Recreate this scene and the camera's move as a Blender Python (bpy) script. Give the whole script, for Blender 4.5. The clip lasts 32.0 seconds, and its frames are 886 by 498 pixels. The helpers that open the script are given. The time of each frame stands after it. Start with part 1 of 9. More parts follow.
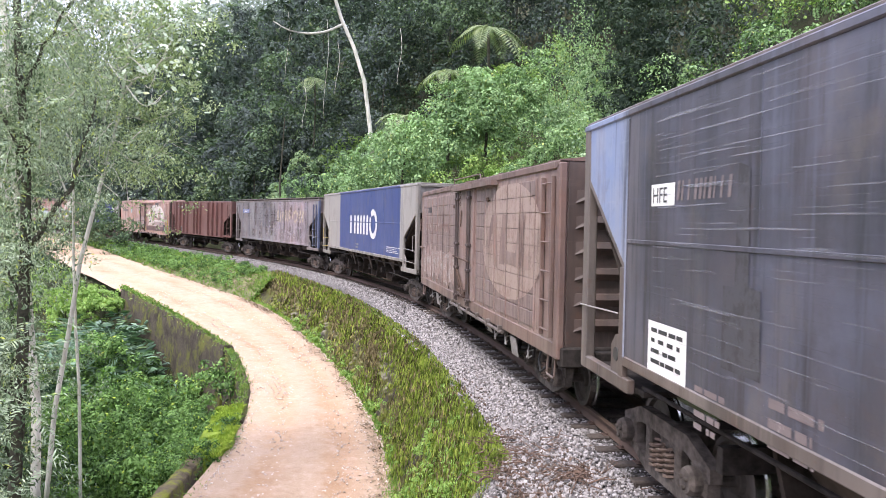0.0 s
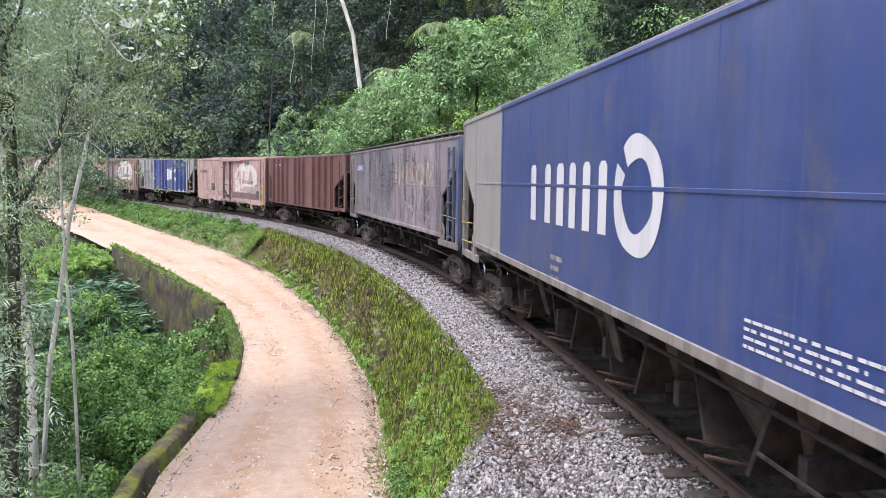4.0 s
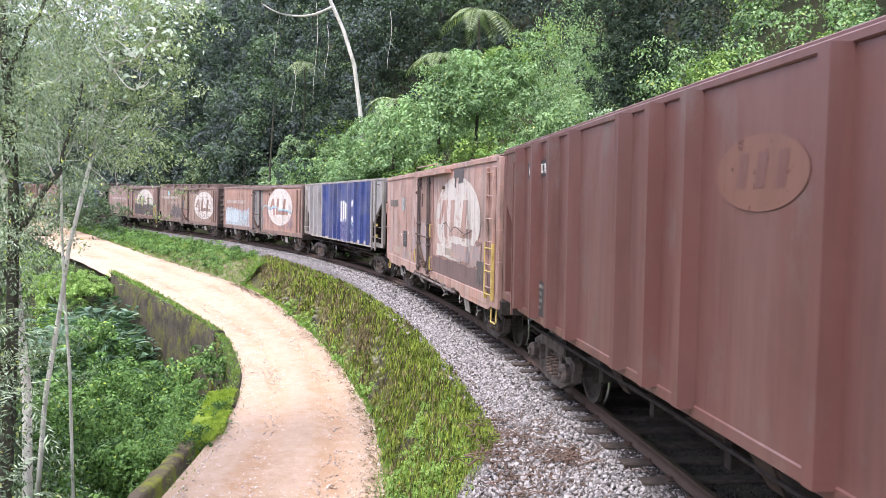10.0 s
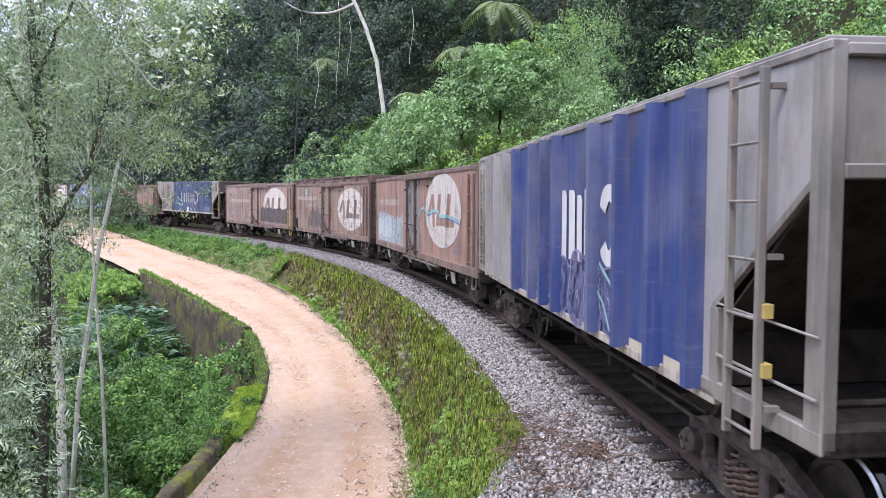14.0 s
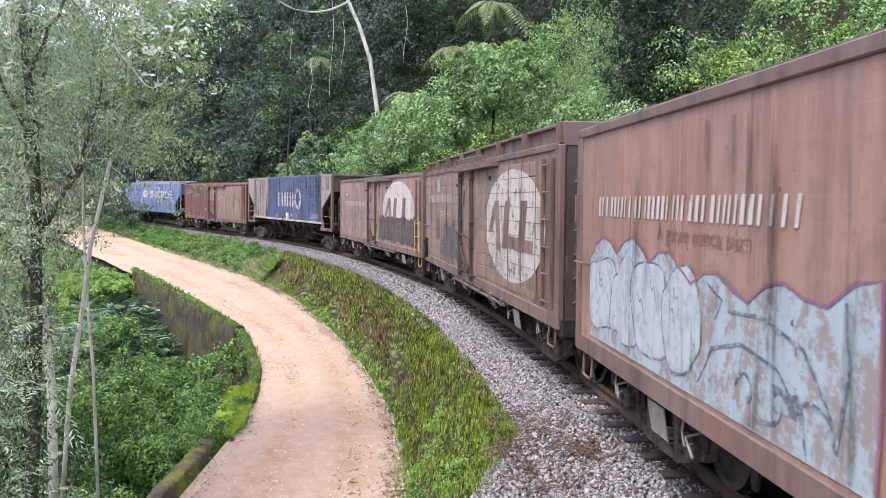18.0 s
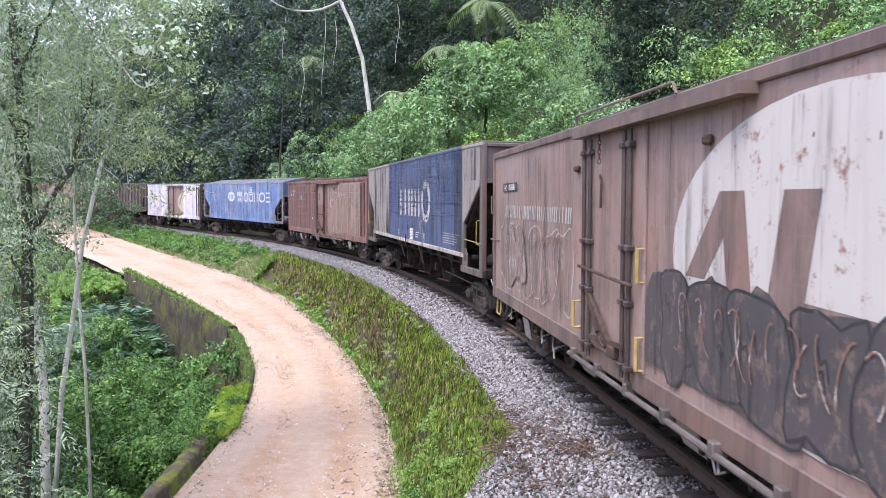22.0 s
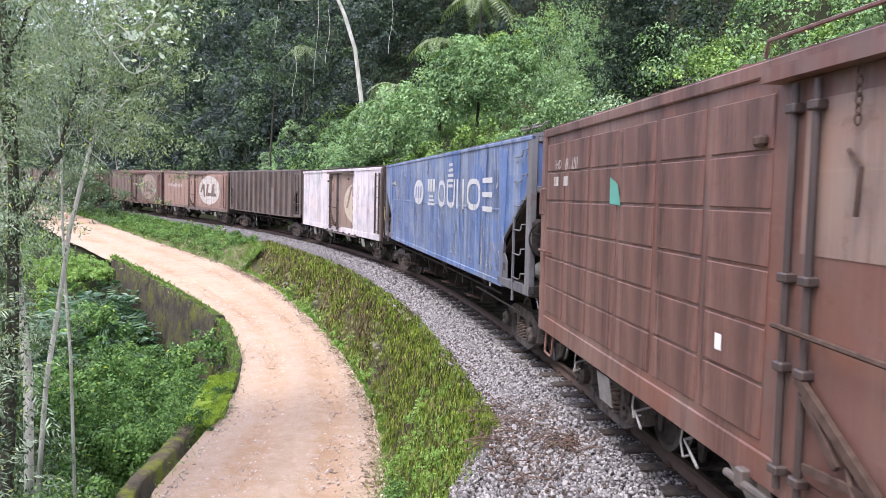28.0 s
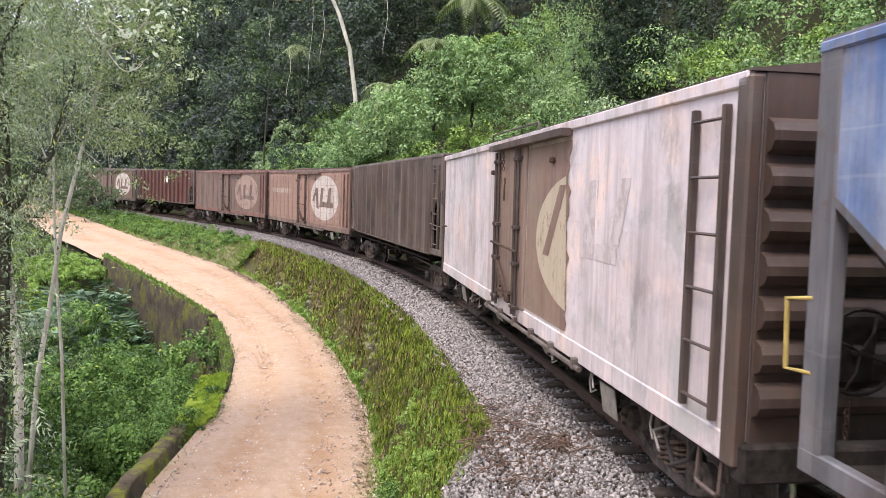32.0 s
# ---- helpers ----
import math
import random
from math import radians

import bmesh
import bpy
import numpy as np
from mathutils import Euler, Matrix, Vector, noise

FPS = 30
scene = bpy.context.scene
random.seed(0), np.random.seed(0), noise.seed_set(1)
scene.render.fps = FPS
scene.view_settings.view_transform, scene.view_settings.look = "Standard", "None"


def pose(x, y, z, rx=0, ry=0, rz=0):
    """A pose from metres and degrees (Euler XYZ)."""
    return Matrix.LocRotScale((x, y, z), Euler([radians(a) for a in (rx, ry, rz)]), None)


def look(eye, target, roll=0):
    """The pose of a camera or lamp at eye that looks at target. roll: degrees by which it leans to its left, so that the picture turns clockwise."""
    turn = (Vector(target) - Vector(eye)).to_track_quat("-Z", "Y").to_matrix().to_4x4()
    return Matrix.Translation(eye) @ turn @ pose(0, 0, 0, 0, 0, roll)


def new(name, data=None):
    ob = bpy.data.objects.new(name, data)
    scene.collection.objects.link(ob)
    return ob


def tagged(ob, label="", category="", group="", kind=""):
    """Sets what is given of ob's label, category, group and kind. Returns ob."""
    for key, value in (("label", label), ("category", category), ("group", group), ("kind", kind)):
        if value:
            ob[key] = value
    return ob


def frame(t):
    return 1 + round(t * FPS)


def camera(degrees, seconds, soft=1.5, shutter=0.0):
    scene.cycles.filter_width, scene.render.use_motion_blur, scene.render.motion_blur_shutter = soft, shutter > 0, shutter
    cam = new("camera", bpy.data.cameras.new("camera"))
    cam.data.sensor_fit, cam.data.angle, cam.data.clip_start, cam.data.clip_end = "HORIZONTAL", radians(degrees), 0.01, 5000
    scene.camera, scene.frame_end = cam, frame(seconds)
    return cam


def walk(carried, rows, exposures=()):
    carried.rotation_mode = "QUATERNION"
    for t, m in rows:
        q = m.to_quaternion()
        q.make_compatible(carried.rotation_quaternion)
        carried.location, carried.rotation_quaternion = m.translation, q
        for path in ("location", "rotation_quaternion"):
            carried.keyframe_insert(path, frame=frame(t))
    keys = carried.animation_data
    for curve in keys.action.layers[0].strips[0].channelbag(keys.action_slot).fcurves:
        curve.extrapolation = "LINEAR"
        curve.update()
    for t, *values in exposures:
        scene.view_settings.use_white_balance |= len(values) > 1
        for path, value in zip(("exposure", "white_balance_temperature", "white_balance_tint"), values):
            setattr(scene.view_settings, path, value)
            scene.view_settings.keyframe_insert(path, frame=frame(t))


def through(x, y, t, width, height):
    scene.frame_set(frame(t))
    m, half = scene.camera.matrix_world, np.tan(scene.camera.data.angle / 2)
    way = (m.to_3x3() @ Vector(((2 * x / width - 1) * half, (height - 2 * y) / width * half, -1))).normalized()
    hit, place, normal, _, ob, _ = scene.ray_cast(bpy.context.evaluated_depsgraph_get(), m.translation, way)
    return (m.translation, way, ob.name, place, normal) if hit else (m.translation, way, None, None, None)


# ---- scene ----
# camera: a hand-held phone beside the line, about 2.6 m above the rails
EYE = Vector((0.0, 0.0, 2.58))


def view(yaw, pitch, lean):
    a, b = radians(yaw), radians(pitch)
    way = Vector((-math.sin(a) * math.cos(b), math.cos(a) * math.cos(b), math.sin(b)))
    return look(EYE, EYE + way, lean)


cam = camera(61.08, 32.0, soft=0.75, shutter=0.12)
walk(cam, [
    (0.0, view(-1.15, -0.61, 1.34)),
    (0.5, view(-1.06, -1.23, 1.31)),
    (1.0, view(-1.16, -1.73, 1.87)),
    (1.5, view(-1.20, -1.91, 1.26)),
    (2.0, view(-1.26, -3.45, 1.01)),
    (2.5, view(-1.53, -4.18, 0.98)),
    (3.0, view(-1.74, -4.25, 0.94)),
    (3.5, view(-1.81, -4.26, 0.95)),
    (5.5, view(-2.01, -1.76, 0.85)),
    (6.0, view(-1.82, -1.55, 0.89)),
    (6.5, view(-1.81, -1.56, 0.99)),
    (7.0, view(-1.86, -1.65, 0.99)),
    (7.5, view(-1.92, -1.69, 1.01)),
    (8.0, view(-1.98, -1.72, 0.98)),
    (8.5, view(-2.02, -1.75, 0.74)),
    (9.0, view(-2.08, -1.79, 0.81)),
    (9.5, view(-1.90, -1.83, 1.05)),
    (10.0, view(-1.86, -1.81, 1.15)),
    (10.5, view(-1.94, -1.77, 1.13)),
    (11.0, view(-1.42, -2.00, 0.96)),
    (11.5, view(-0.29, -2.09, 0.66)),
    (12.0, view(0.14, -2.12, 0.72)),
    (12.5, view(0.09, -2.15, 0.31)),
    (13.0, view(0.01, -2.17, 0.12)),
    (13.5, view(0.03, -2.22, 0.18)),
    (14.0, view(0.00, -2.22, 0.42)),
    (14.5, view(-0.07, -2.24, 0.75)),
    (16.5, view(-0.35, -2.36, 1.07)),
    (17.0, view(-0.41, -2.29, 1.12)),
    (17.5, view(-0.47, -2.32, 1.11)),
    (18.0, view(-0.52, -2.27, 0.58)),
    (18.5, view(-0.59, -2.23, -0.07)),
    (19.0, view(-0.68, -2.26, -0.02)),
    (19.5, view(-0.75, -2.27, -0.02)),
    (20.0, view(-0.80, -2.30, 0.00)),
    (20.5, view(-0.86, -2.29, -0.02)),
    (21.0, view(-0.93, -2.30, 0.05)),
    (21.5, view(-1.01, -2.32, 0.25)),
    (22.0, view(-1.05, -2.33, 0.37)),
    (22.5, view(-1.09, -2.38, 0.39)),
    (23.0, view(-1.15, -2.46, 0.40)),
    (23.5, view(-1.20, -2.50, 0.44)),
    (24.0, view(-1.27, -2.54, 0.64)),
    (24.5, view(-1.33, -2.62, 0.77)),
    (25.0, view(-1.40, -2.64, 1.20)),
    (25.5, view(-1.48, -2.67, 1.46)),
    (27.5, view(-1.80, -2.83, 1.51)),
    (28.0, view(-1.86, -2.86, 1.47)),
    (28.5, view(-1.94, -2.90, 1.45)),
    (29.0, view(-1.98, -2.95, 1.42)),
    (29.5, view(-1.90, -2.97, 1.52)),
    (30.0, view(-1.64, -3.02, 1.84)),
    (30.5, view(-1.77, -3.00, 1.87)),
    (31.0, view(-1.84, -2.86, 1.75)),
    (31.5, view(-1.97, -2.84, 1.79)),
    (32.0, view(-2.36, -2.81, 1.81)),], exposures=[(0, 1.29, 6750, 13), (1, 1.21, 7050, 15), (2, 1.08, 6900, 14), (3, 1.03, 6450, 12), (4, 1.08, 6500, 12), (6, 1.19, 6950, 13), (8, 1.24, 6750, 13), (10, 1.36, 6650, 13), (11.5, 1.06, 6500, 12), (13, 0.98, 6350, 13), (14, 1.00, 6300, 13), (17, 1.03, 6850, 14), (19, 1.0, 6250, 14), (20, 1.09, 6400, 14), (22, 1.10, 6200, 14), (24, 1.20, 6250, 13), (26.5, 1.14, 6450, 12), (28, 1.1, 6550, 13), (29, 1.06, 6250, 10), (30.5, 0.98, 6250, 11), (32, 0.93, 7350, 13)])

# overcast daylight
SUN_EL, SUN_AZ = 59.0, 218.0
world = bpy.data.worlds.new("overcast_sky")
scene.world = world
world.use_nodes = True
wn = world.node_tree.nodes
sky = wn.new("ShaderNodeTexSky")
sky.sky_type = "NISHITA"
sky.sun_disc = False
sky.sun_elevation, sky.sun_rotation = radians(SUN_EL), radians(SUN_AZ)
sky.dust_density, sky.air_density, sky.ozone_density = 4.0, 1.0, 1.0
veil = wn.new("ShaderNodeMixRGB")
veil.inputs[0].default_value = 0.7
veil.inputs[2].default_value = (7.3, 7.6, 10.3, 1)
world.node_tree.links.new(sky.outputs[0], veil.inputs[1])
world.node_tree.links.new(veil.outputs[0], wn["Background"].inputs[0])
wn["Background"].inputs[1].default_value = 0.15
sun = new("sun", bpy.data.lights.new("sun", "SUN"))
sun.data.energy, sun.data.angle, sun.data.color = 2.0, radians(22), (1.0, 0.97, 0.94)
az, el = radians(SUN_AZ), radians(SUN_EL)
sun.matrix_world = look((0, 0, 60), Vector((0, 0, 60)) - Vector((math.sin(az) * math.cos(el), math.cos(az) * math.cos(el), math.sin(el))))

# ---- the line: a reference curve along the side of the train ----
BEND_S = [-300, -28, -11.2, 0, 8.4, 16.8, 25.2, 33.6, 42, 50.4, 58.8, 70, 84, 112, 170, 400]
BEND_K = [0.0, -0.0004, -0.0004, 0.0008, 0.0096, 0.01135, 0.0134, 0.01154, 0.00925, 0.00686, 0.0034, 0.00245, 0.0015, 0.004, 0.006, 0.006]
STEP = 0.25
LINE_S = np.arange(-300, 360, STEP)
_k = np.interp(LINE_S, BEND_S, BEND_K)
_h = np.concatenate([[0], np.cumsum((_k[1:] + _k[:-1]) / 2 * STEP)])
_i0 = int(round(300 / STEP))
LINE_H = _h - _h[_i0] + 0.09434
_dx, _dy = -np.sin(LINE_H), np.cos(LINE_H)
LINE_X = np.concatenate([[0], np.cumsum((_dx[1:] + _dx[:-1]) / 2 * STEP)])
LINE_Y = np.concatenate([[0], np.cumsum((_dy[1:] + _dy[:-1]) / 2 * STEP)])
LINE_X = LINE_X - LINE_X[_i0] + 2.179
LINE_Y = LINE_Y - LINE_Y[_i0] + 6.91
HALF = 1.3          # the reference curve runs this far left of the centre, along the wagons' near sides
WIDE = 1.37         # half a wagon's width


def grade(s):
    s = np.asarray(s, float)
    c = np.clip(s, 0, 110)
    return 0.02274 * s + 5.2e-5 * c * c + np.where(s > 110, 0.0114 * (s - 110), 0)


def at(s, o=0.0, z=0.0):
    """World places s metres along the line, o metres left of the track's centre, z above the rails."""
    s = np.asarray(s, float)
    x, y, h = np.interp(s, LINE_S, LINE_X), np.interp(s, LINE_S, LINE_Y), np.interp(s, LINE_S, LINE_H)
    k = np.asarray(o, float) - HALF
    return np.stack(np.broadcast_arrays(x - np.cos(h) * k, y - np.sin(h) * k, grade(s) + z), -1)


def along(x, y):
    """s and o of places in plan (arrays)."""
    x, y = np.ravel(x).astype(float), np.ravel(y).astype(float)
    step = 8
    cx, cy = LINE_X[::step], LINE_Y[::step]
    out_s, out_o = np.empty(len(x)), np.empty(len(x))
    for a in range(0, len(x), 20000):
        b = slice(a, a + 20000)
        i = ((cx[None] - x[b, None]) ** 2 + (cy[None] - y[b, None]) ** 2).argmin(1) * step
        h = LINE_H[i]
        dx, dy = x[b] - LINE_X[i], y[b] - LINE_Y[i]
        out_s[b] = LINE_S[i] + dx * -np.sin(h) + dy * np.cos(h)
        out_o[b] = dx * -np.cos(h) + dy * -np.sin(h) + HALF
    return out_s, out_o


# road beside and below the line: level against the rails, and its two edges
ROAD_S = [-40, 7.7, 15, 26, 34, 42, 55, 75, 100, 160]
ROAD_Z = [-2.8, -2.8, -2.8, -2.45, -2.05, -1.7, -1.2, -0.8, -0.6, -0.6]
EDGE_S = [-40, 7.7, 12.6, 18.2, 24, 29.4, 36, 43.4, 53.2, 61.6, 73, 90, 120, 200]
EDGE_R = [3.4, 3.25, 3.0, 3.15, 3.35, 3.5, 3.8, 4.9, 5.9, 5.7, 4.9, 4.0, 3.9, 3.9]
EDGE_L = [7.4, 7.2, 6.55, 6.35, 6.6, 7.8, 9.0, 10.0, 10.8, 10.6, 9.8, 9.0, 9.0, 9.0]


def road_z(s): return np.interp(s, ROAD_S, ROAD_Z)
def road_r(s): return np.interp(s, EDGE_S, EDGE_R)
def road_l(s): return np.interp(s, EDGE_S, EDGE_L)


# wagons from the front of the train to its end: where the bodies begin and end along the train
BODIES = [(-11.9, 4.3), (5.65, 18.6), (19.6, 35.15), (35.97, 51.75), (52.7, 66.3), (67.0, 80.5), (81.4, 94.75), (95.25, 110.15), (111.45, 124.55), (125.25, 138.85),
          (140.35, 156.3), (156.7, 170.4), (171.5, 187.6), (188.42, 201.8), (202.2, 215.6), (216.1, 230.2), (231.0, 244.7), (245.1, 258.9), (259.3, 273.3), (273.8, 287.8)]
RUN_T = [0, 1, 2, 3, 3.5, 5.5, 6, 7, 8, 9, 10, 11, 12, 13, 14, 14.5, 16.5, 17, 18, 19, 20, 21, 22, 23, 24, 25, 25.5, 27.5, 28, 29, 30, 31, 32]
RUN_S = [2.04, 7.75, 13.46, 19.2, 22.08, 33.75, 36.69, 42.6, 48.33, 53.97, 60.0, 65.99, 71.87, 77.78, 83.68, 86.64, 98.51, 101.46, 107.33, 113.26, 119.36, 125.02, 130.86, 136.92, 143.04, 149.15, 152.11, 163.75, 166.67, 172.63, 178.68, 184.48, 190.13]
CANT = 0.0104


def wagon_pose(middle, half, t):
    s = middle - np.interp(t, RUN_T, RUN_S)
    a, b = Vector(at(s - half)), Vector(at(s + half))
    x = (b - a).normalized()
    side = Vector((0, 0, 1)).cross(x).normalized()
    side = (side - Vector((0, 0, 1)) * CANT).normalized()
    m = Matrix((x, side, x.cross(side))).transposed().to_4x4()
    m.translation = (a + b) / 2
    return m

# ---- materials ----
class Shader:
    """A small helper to lay out a node material."""

    def __init__(self, name, rough=0.7, metal=0.0, spec=0.4):
        self.mat = bpy.data.materials.new(name)
        self.mat.use_nodes = True
        self.n, self.l = self.mat.node_tree.nodes, self.mat.node_tree.links
        self.bsdf = self.n["Principled BSDF"]
        self.bsdf.inputs["Roughness"].default_value = rough
        self.bsdf.inputs["Metallic"].default_value = metal
        self.bsdf.inputs["Specular IOR Level"].default_value = spec
        self._where = None

    def link(self, a, b):
        self.l.new(a, b)
        return a

    def set(self, name, out):
        self.l.new(out, self.bsdf.inputs[name])
        return self

    def where(self, scale=(1, 1, 1), world=False, place=(0, 0, 0)):
        c = self.n.new("ShaderNodeTexCoord") if not world else self.n.new("ShaderNodeNewGeometry")
        out = c.outputs["Object"] if not world else c.outputs["Position"]
        m = self.n.new("ShaderNodeMapping")
        m.inputs["Scale"].default_value = scale
        m.inputs["Location"].default_value = place
        self.l.new(out, m.inputs["Vector"])
        return m.outputs[0]

    def noise(self, scale, vec=None, detail=4.0, rough=0.6, warp=0.0):
        t = self.n.new("ShaderNodeTexNoise")
        t.inputs["Scale"].default_value, t.inputs["Detail"].default_value = scale, detail
        t.inputs["Roughness"].default_value, t.inputs["Distortion"].default_value = rough, warp
        if vec is not None:
            self.l.new(vec, t.inputs["Vector"])
        return t.outputs[0]

    def cells(self, scale, vec=None, feature="F1", out="Distance"):
        t = self.n.new("ShaderNodeTexVoronoi")
        t.feature = feature
        t.inputs["Scale"].default_value = scale
        if vec is not None:
            self.l.new(vec, t.inputs["Vector"])
        return t.outputs[out]

    def span(self, value, a, b, lo=0.0, hi=1.0):
        r = self.n.new("ShaderNodeMapRange")
        for i, v in enumerate((a, b, lo, hi)):
            r.inputs[i + 1].default_value = v
        self.l.new(value, r.inputs[0])
        return r.outputs[0]

    def mix(self, fac, a, b, mode="MIX"):
        m = self.n.new("ShaderNodeMixRGB")
        m.blend_type = mode
        for i, v in enumerate((fac, a, b)):
            if isinstance(v, (int, float)):
                m.inputs[i].default_value = v if i == 0 else (v, v, v, 1)
            elif isinstance(v, (tuple, list)):
                m.inputs[i].default_value = (*v[:3], 1)
            else:
                self.l.new(v, m.inputs[i])
        return m.outputs[0]

    def math(self, op, a, b=0.0):
        m = self.n.new("ShaderNodeMath")
        m.operation = op
        for i, v in enumerate((a, b)):
            if isinstance(v, (int, float)):
                m.inputs[i].default_value = v
            else:
                self.l.new(v, m.inputs[i])
        return m.outputs[0]

    def axis(self, vec, i):
        x = self.n.new("ShaderNodeSeparateXYZ")
        self.l.new(vec, x.inputs[0])
        return x.outputs[i]

    def chance(self):
        return self.n.new("ShaderNodeObjectInfo").outputs["Random"]

    def island(self):
        return self.n.new("ShaderNodeNewGeometry").outputs["Random Per Island"]

    def bump(self, height, strength=0.3, dist=0.02):
        b = self.n.new("ShaderNodeBump")
        b.inputs["Strength"].default_value, b.inputs["Distance"].default_value = strength, dist
        self.l.new(height, b.inputs["Height"])
        return self.set("Normal", b.outputs[0])

    def colour(self, out):
        if isinstance(out, (tuple, list)):
            self.bsdf.inputs["Base Color"].default_value = (*out[:3], 1)
            return self
        return self.set("Base Color", out)


def paint_coat(sh, base, streak=0.5, rust=0.35, fade=0.3, seed=0.0, rust_rgb=(0.10, 0.045, 0.025), pale=None):
    """Weathered paint: runs of grime down the sheets, dusty bands, faded clouds, branch scratches and rust spots."""
    off = (seed * 3.7, seed * 1.3, seed * 2.1)
    bands = sh.noise(1.0, sh.where((1.0, 1.0, 0.10), place=off), 5, 0.62)
    runs = sh.noise(1.0, sh.where((2.3, 1.0, 0.22), place=(off[1], off[0], off[2])), 7, 0.70)
    thin = sh.noise(1.0, sh.where((10.0, 3.0, 0.20), place=off), 5, 0.65)
    scuff = sh.noise(1.0, sh.where((0.55, 1.0, 21.0), place=off), 4, 0.62)
    cloud = sh.noise(0.75, sh.where((1, 1, 1), place=off), 7, 0.66)
    spots = sh.noise(4.0, sh.where((1, 1, 1), place=off), 9, 0.74)
    pale = pale or tuple(min(0.75, 0.35 * c + 0.25) for c in base)
    dust = tuple(0.55 * p + 0.45 * d for p, d in zip(pale, (0.20, 0.175, 0.155)))
    dark = tuple(0.24 * v + 0.010 for v in base)
    c = sh.mix(sh.span(cloud, 0.44, 0.62, 0, fade), base, pale)
    hue = sh.noise(1.15, sh.where((1, 1, 0.8), place=(off[2] + 7, off[0], off[1])), 8, 0.7, 0.3)
    c = sh.mix(sh.span(hue, 0.52, 0.63, 0, fade * 1.1), c, tuple(v * q for v, q in zip(base, (1.35, 1.12, 0.92))))
    c = sh.mix(sh.span(hue, 0.47, 0.38, 0, fade * 1.3), c, tuple(v * q for v, q in zip(base, (0.62, 0.70, 0.66))))
    c = sh.mix(sh.span(bands, 0.50, 0.60, 0, fade * 0.9), c, dust)
    c = sh.mix(sh.span(runs, 0.51, 0.62, 0, streak), c, dark)
    c = sh.mix(sh.span(thin, 0.42, 0.33, 0, streak * 0.8), c, dark)
    c = sh.mix(sh.span(bands, 0.45, 0.37, 0, rust * 0.8), c, tuple(0.6 * v + 0.4 * q for v, q in zip(rust_rgb, dust)))
    c = sh.mix(sh.span(thin, 0.58, 0.66, 0, fade * 0.9), c, pale)
    c = sh.mix(sh.span(scuff, 0.62, 0.68, 0, min(0.3, fade * 0.5)), c, pale)
    c = sh.mix(sh.span(spots, 0.57, 0.63, 0, rust), c, rust_rgb)
    low = sh.noise(1.6, sh.where((1, 1, 0.5), place=(seed, 5, 2)), 8, 0.72)
    c = sh.mix(sh.span(low, 0.55, 0.66, 0, 0.45), c, (0.12, 0.105, 0.095))
    return c, runs, spots


def paint(name, base, streak=0.5, rust=0.35, fade=0.3, seed=0.0, rough=0.48, rust_rgb=(0.10, 0.045, 0.025), pale=None):
    sh = Shader(name, rough, spec=0.58)
    c, runs, spots = paint_coat(sh, base, streak, rust, fade, seed, rust_rgb, pale)
    sh.colour(c)
    sh.set("Roughness", sh.span(runs, 0.3, 0.7, rough - 0.12, rough + 0.2))
    h = sh.math("ADD", sh.noise(0.8, sh.where((1.2, 1, 0.8)), 2), sh.math("MULTIPLY", spots, 0.15))
    return sh.bump(h, 0.4, 0.03).mat


def two_tone(name, base, ends, x0, x1, seed=0.0, streak=0.6, rust=0.2, fade=0.3, soft=0.004, pale=None):
    """A side painted in one colour between x0 and x1 and another towards the wagon's ends."""
    sh = Shader(name, 0.46, spec=0.6)
    a, runs, spots = paint_coat(sh, base, streak, rust, fade, seed, pale=pale)
    b, _, _ = paint_coat(sh, ends, streak, rust, fade, seed + 3)
    x = sh.axis(sh.where(), 0)
    if soft > 0.1:
        x = sh.math("ADD", x, sh.span(sh.noise(1.0, sh.where((1.5, 1, 0.3)), 6, 0.7), 0.3, 0.7, -soft, soft))
    inside = sh.math("MULTIPLY", sh.span(x, x0 - soft, x0 + soft), sh.span(x, x1 + soft, x1 - soft))
    sh.colour(sh.mix(inside, b, a))
    h = sh.math("ADD", sh.noise(0.8, sh.where((1.2, 1, 0.8)), 2), sh.math("MULTIPLY", spots, 0.15))
    return sh.bump(h, 0.4, 0.03).mat


def worn_sign(name, rgb, under, wear=0.35, seed=0.0, gaps=False):
    """Lettering paint worn to an older colour, or with gaps through which the coat beneath shows."""
    sh = Shader(name, 0.52, spec=0.55)
    n = sh.noise(5.5, sh.where((1, 1, 0.7), place=(seed, seed, 0)), 9, 0.78)
    runs = sh.noise(1.0, sh.where((5.0, 1.0, 0.3), place=(seed, 0, 0)), 5, 0.65)
    c = sh.mix(sh.span(runs, 0.5, 0.75, 0, 0.4), rgb, tuple(0.5 * v for v in rgb))
    edge = 0.68 - wear * 0.4
    if gaps:
        sh.set("Alpha", sh.span(n, edge + 0.05, edge - 0.02))
        return sh.colour(c).mat
    return sh.colour(sh.mix(sh.span(n, edge, edge + 0.07), c, under)).mat


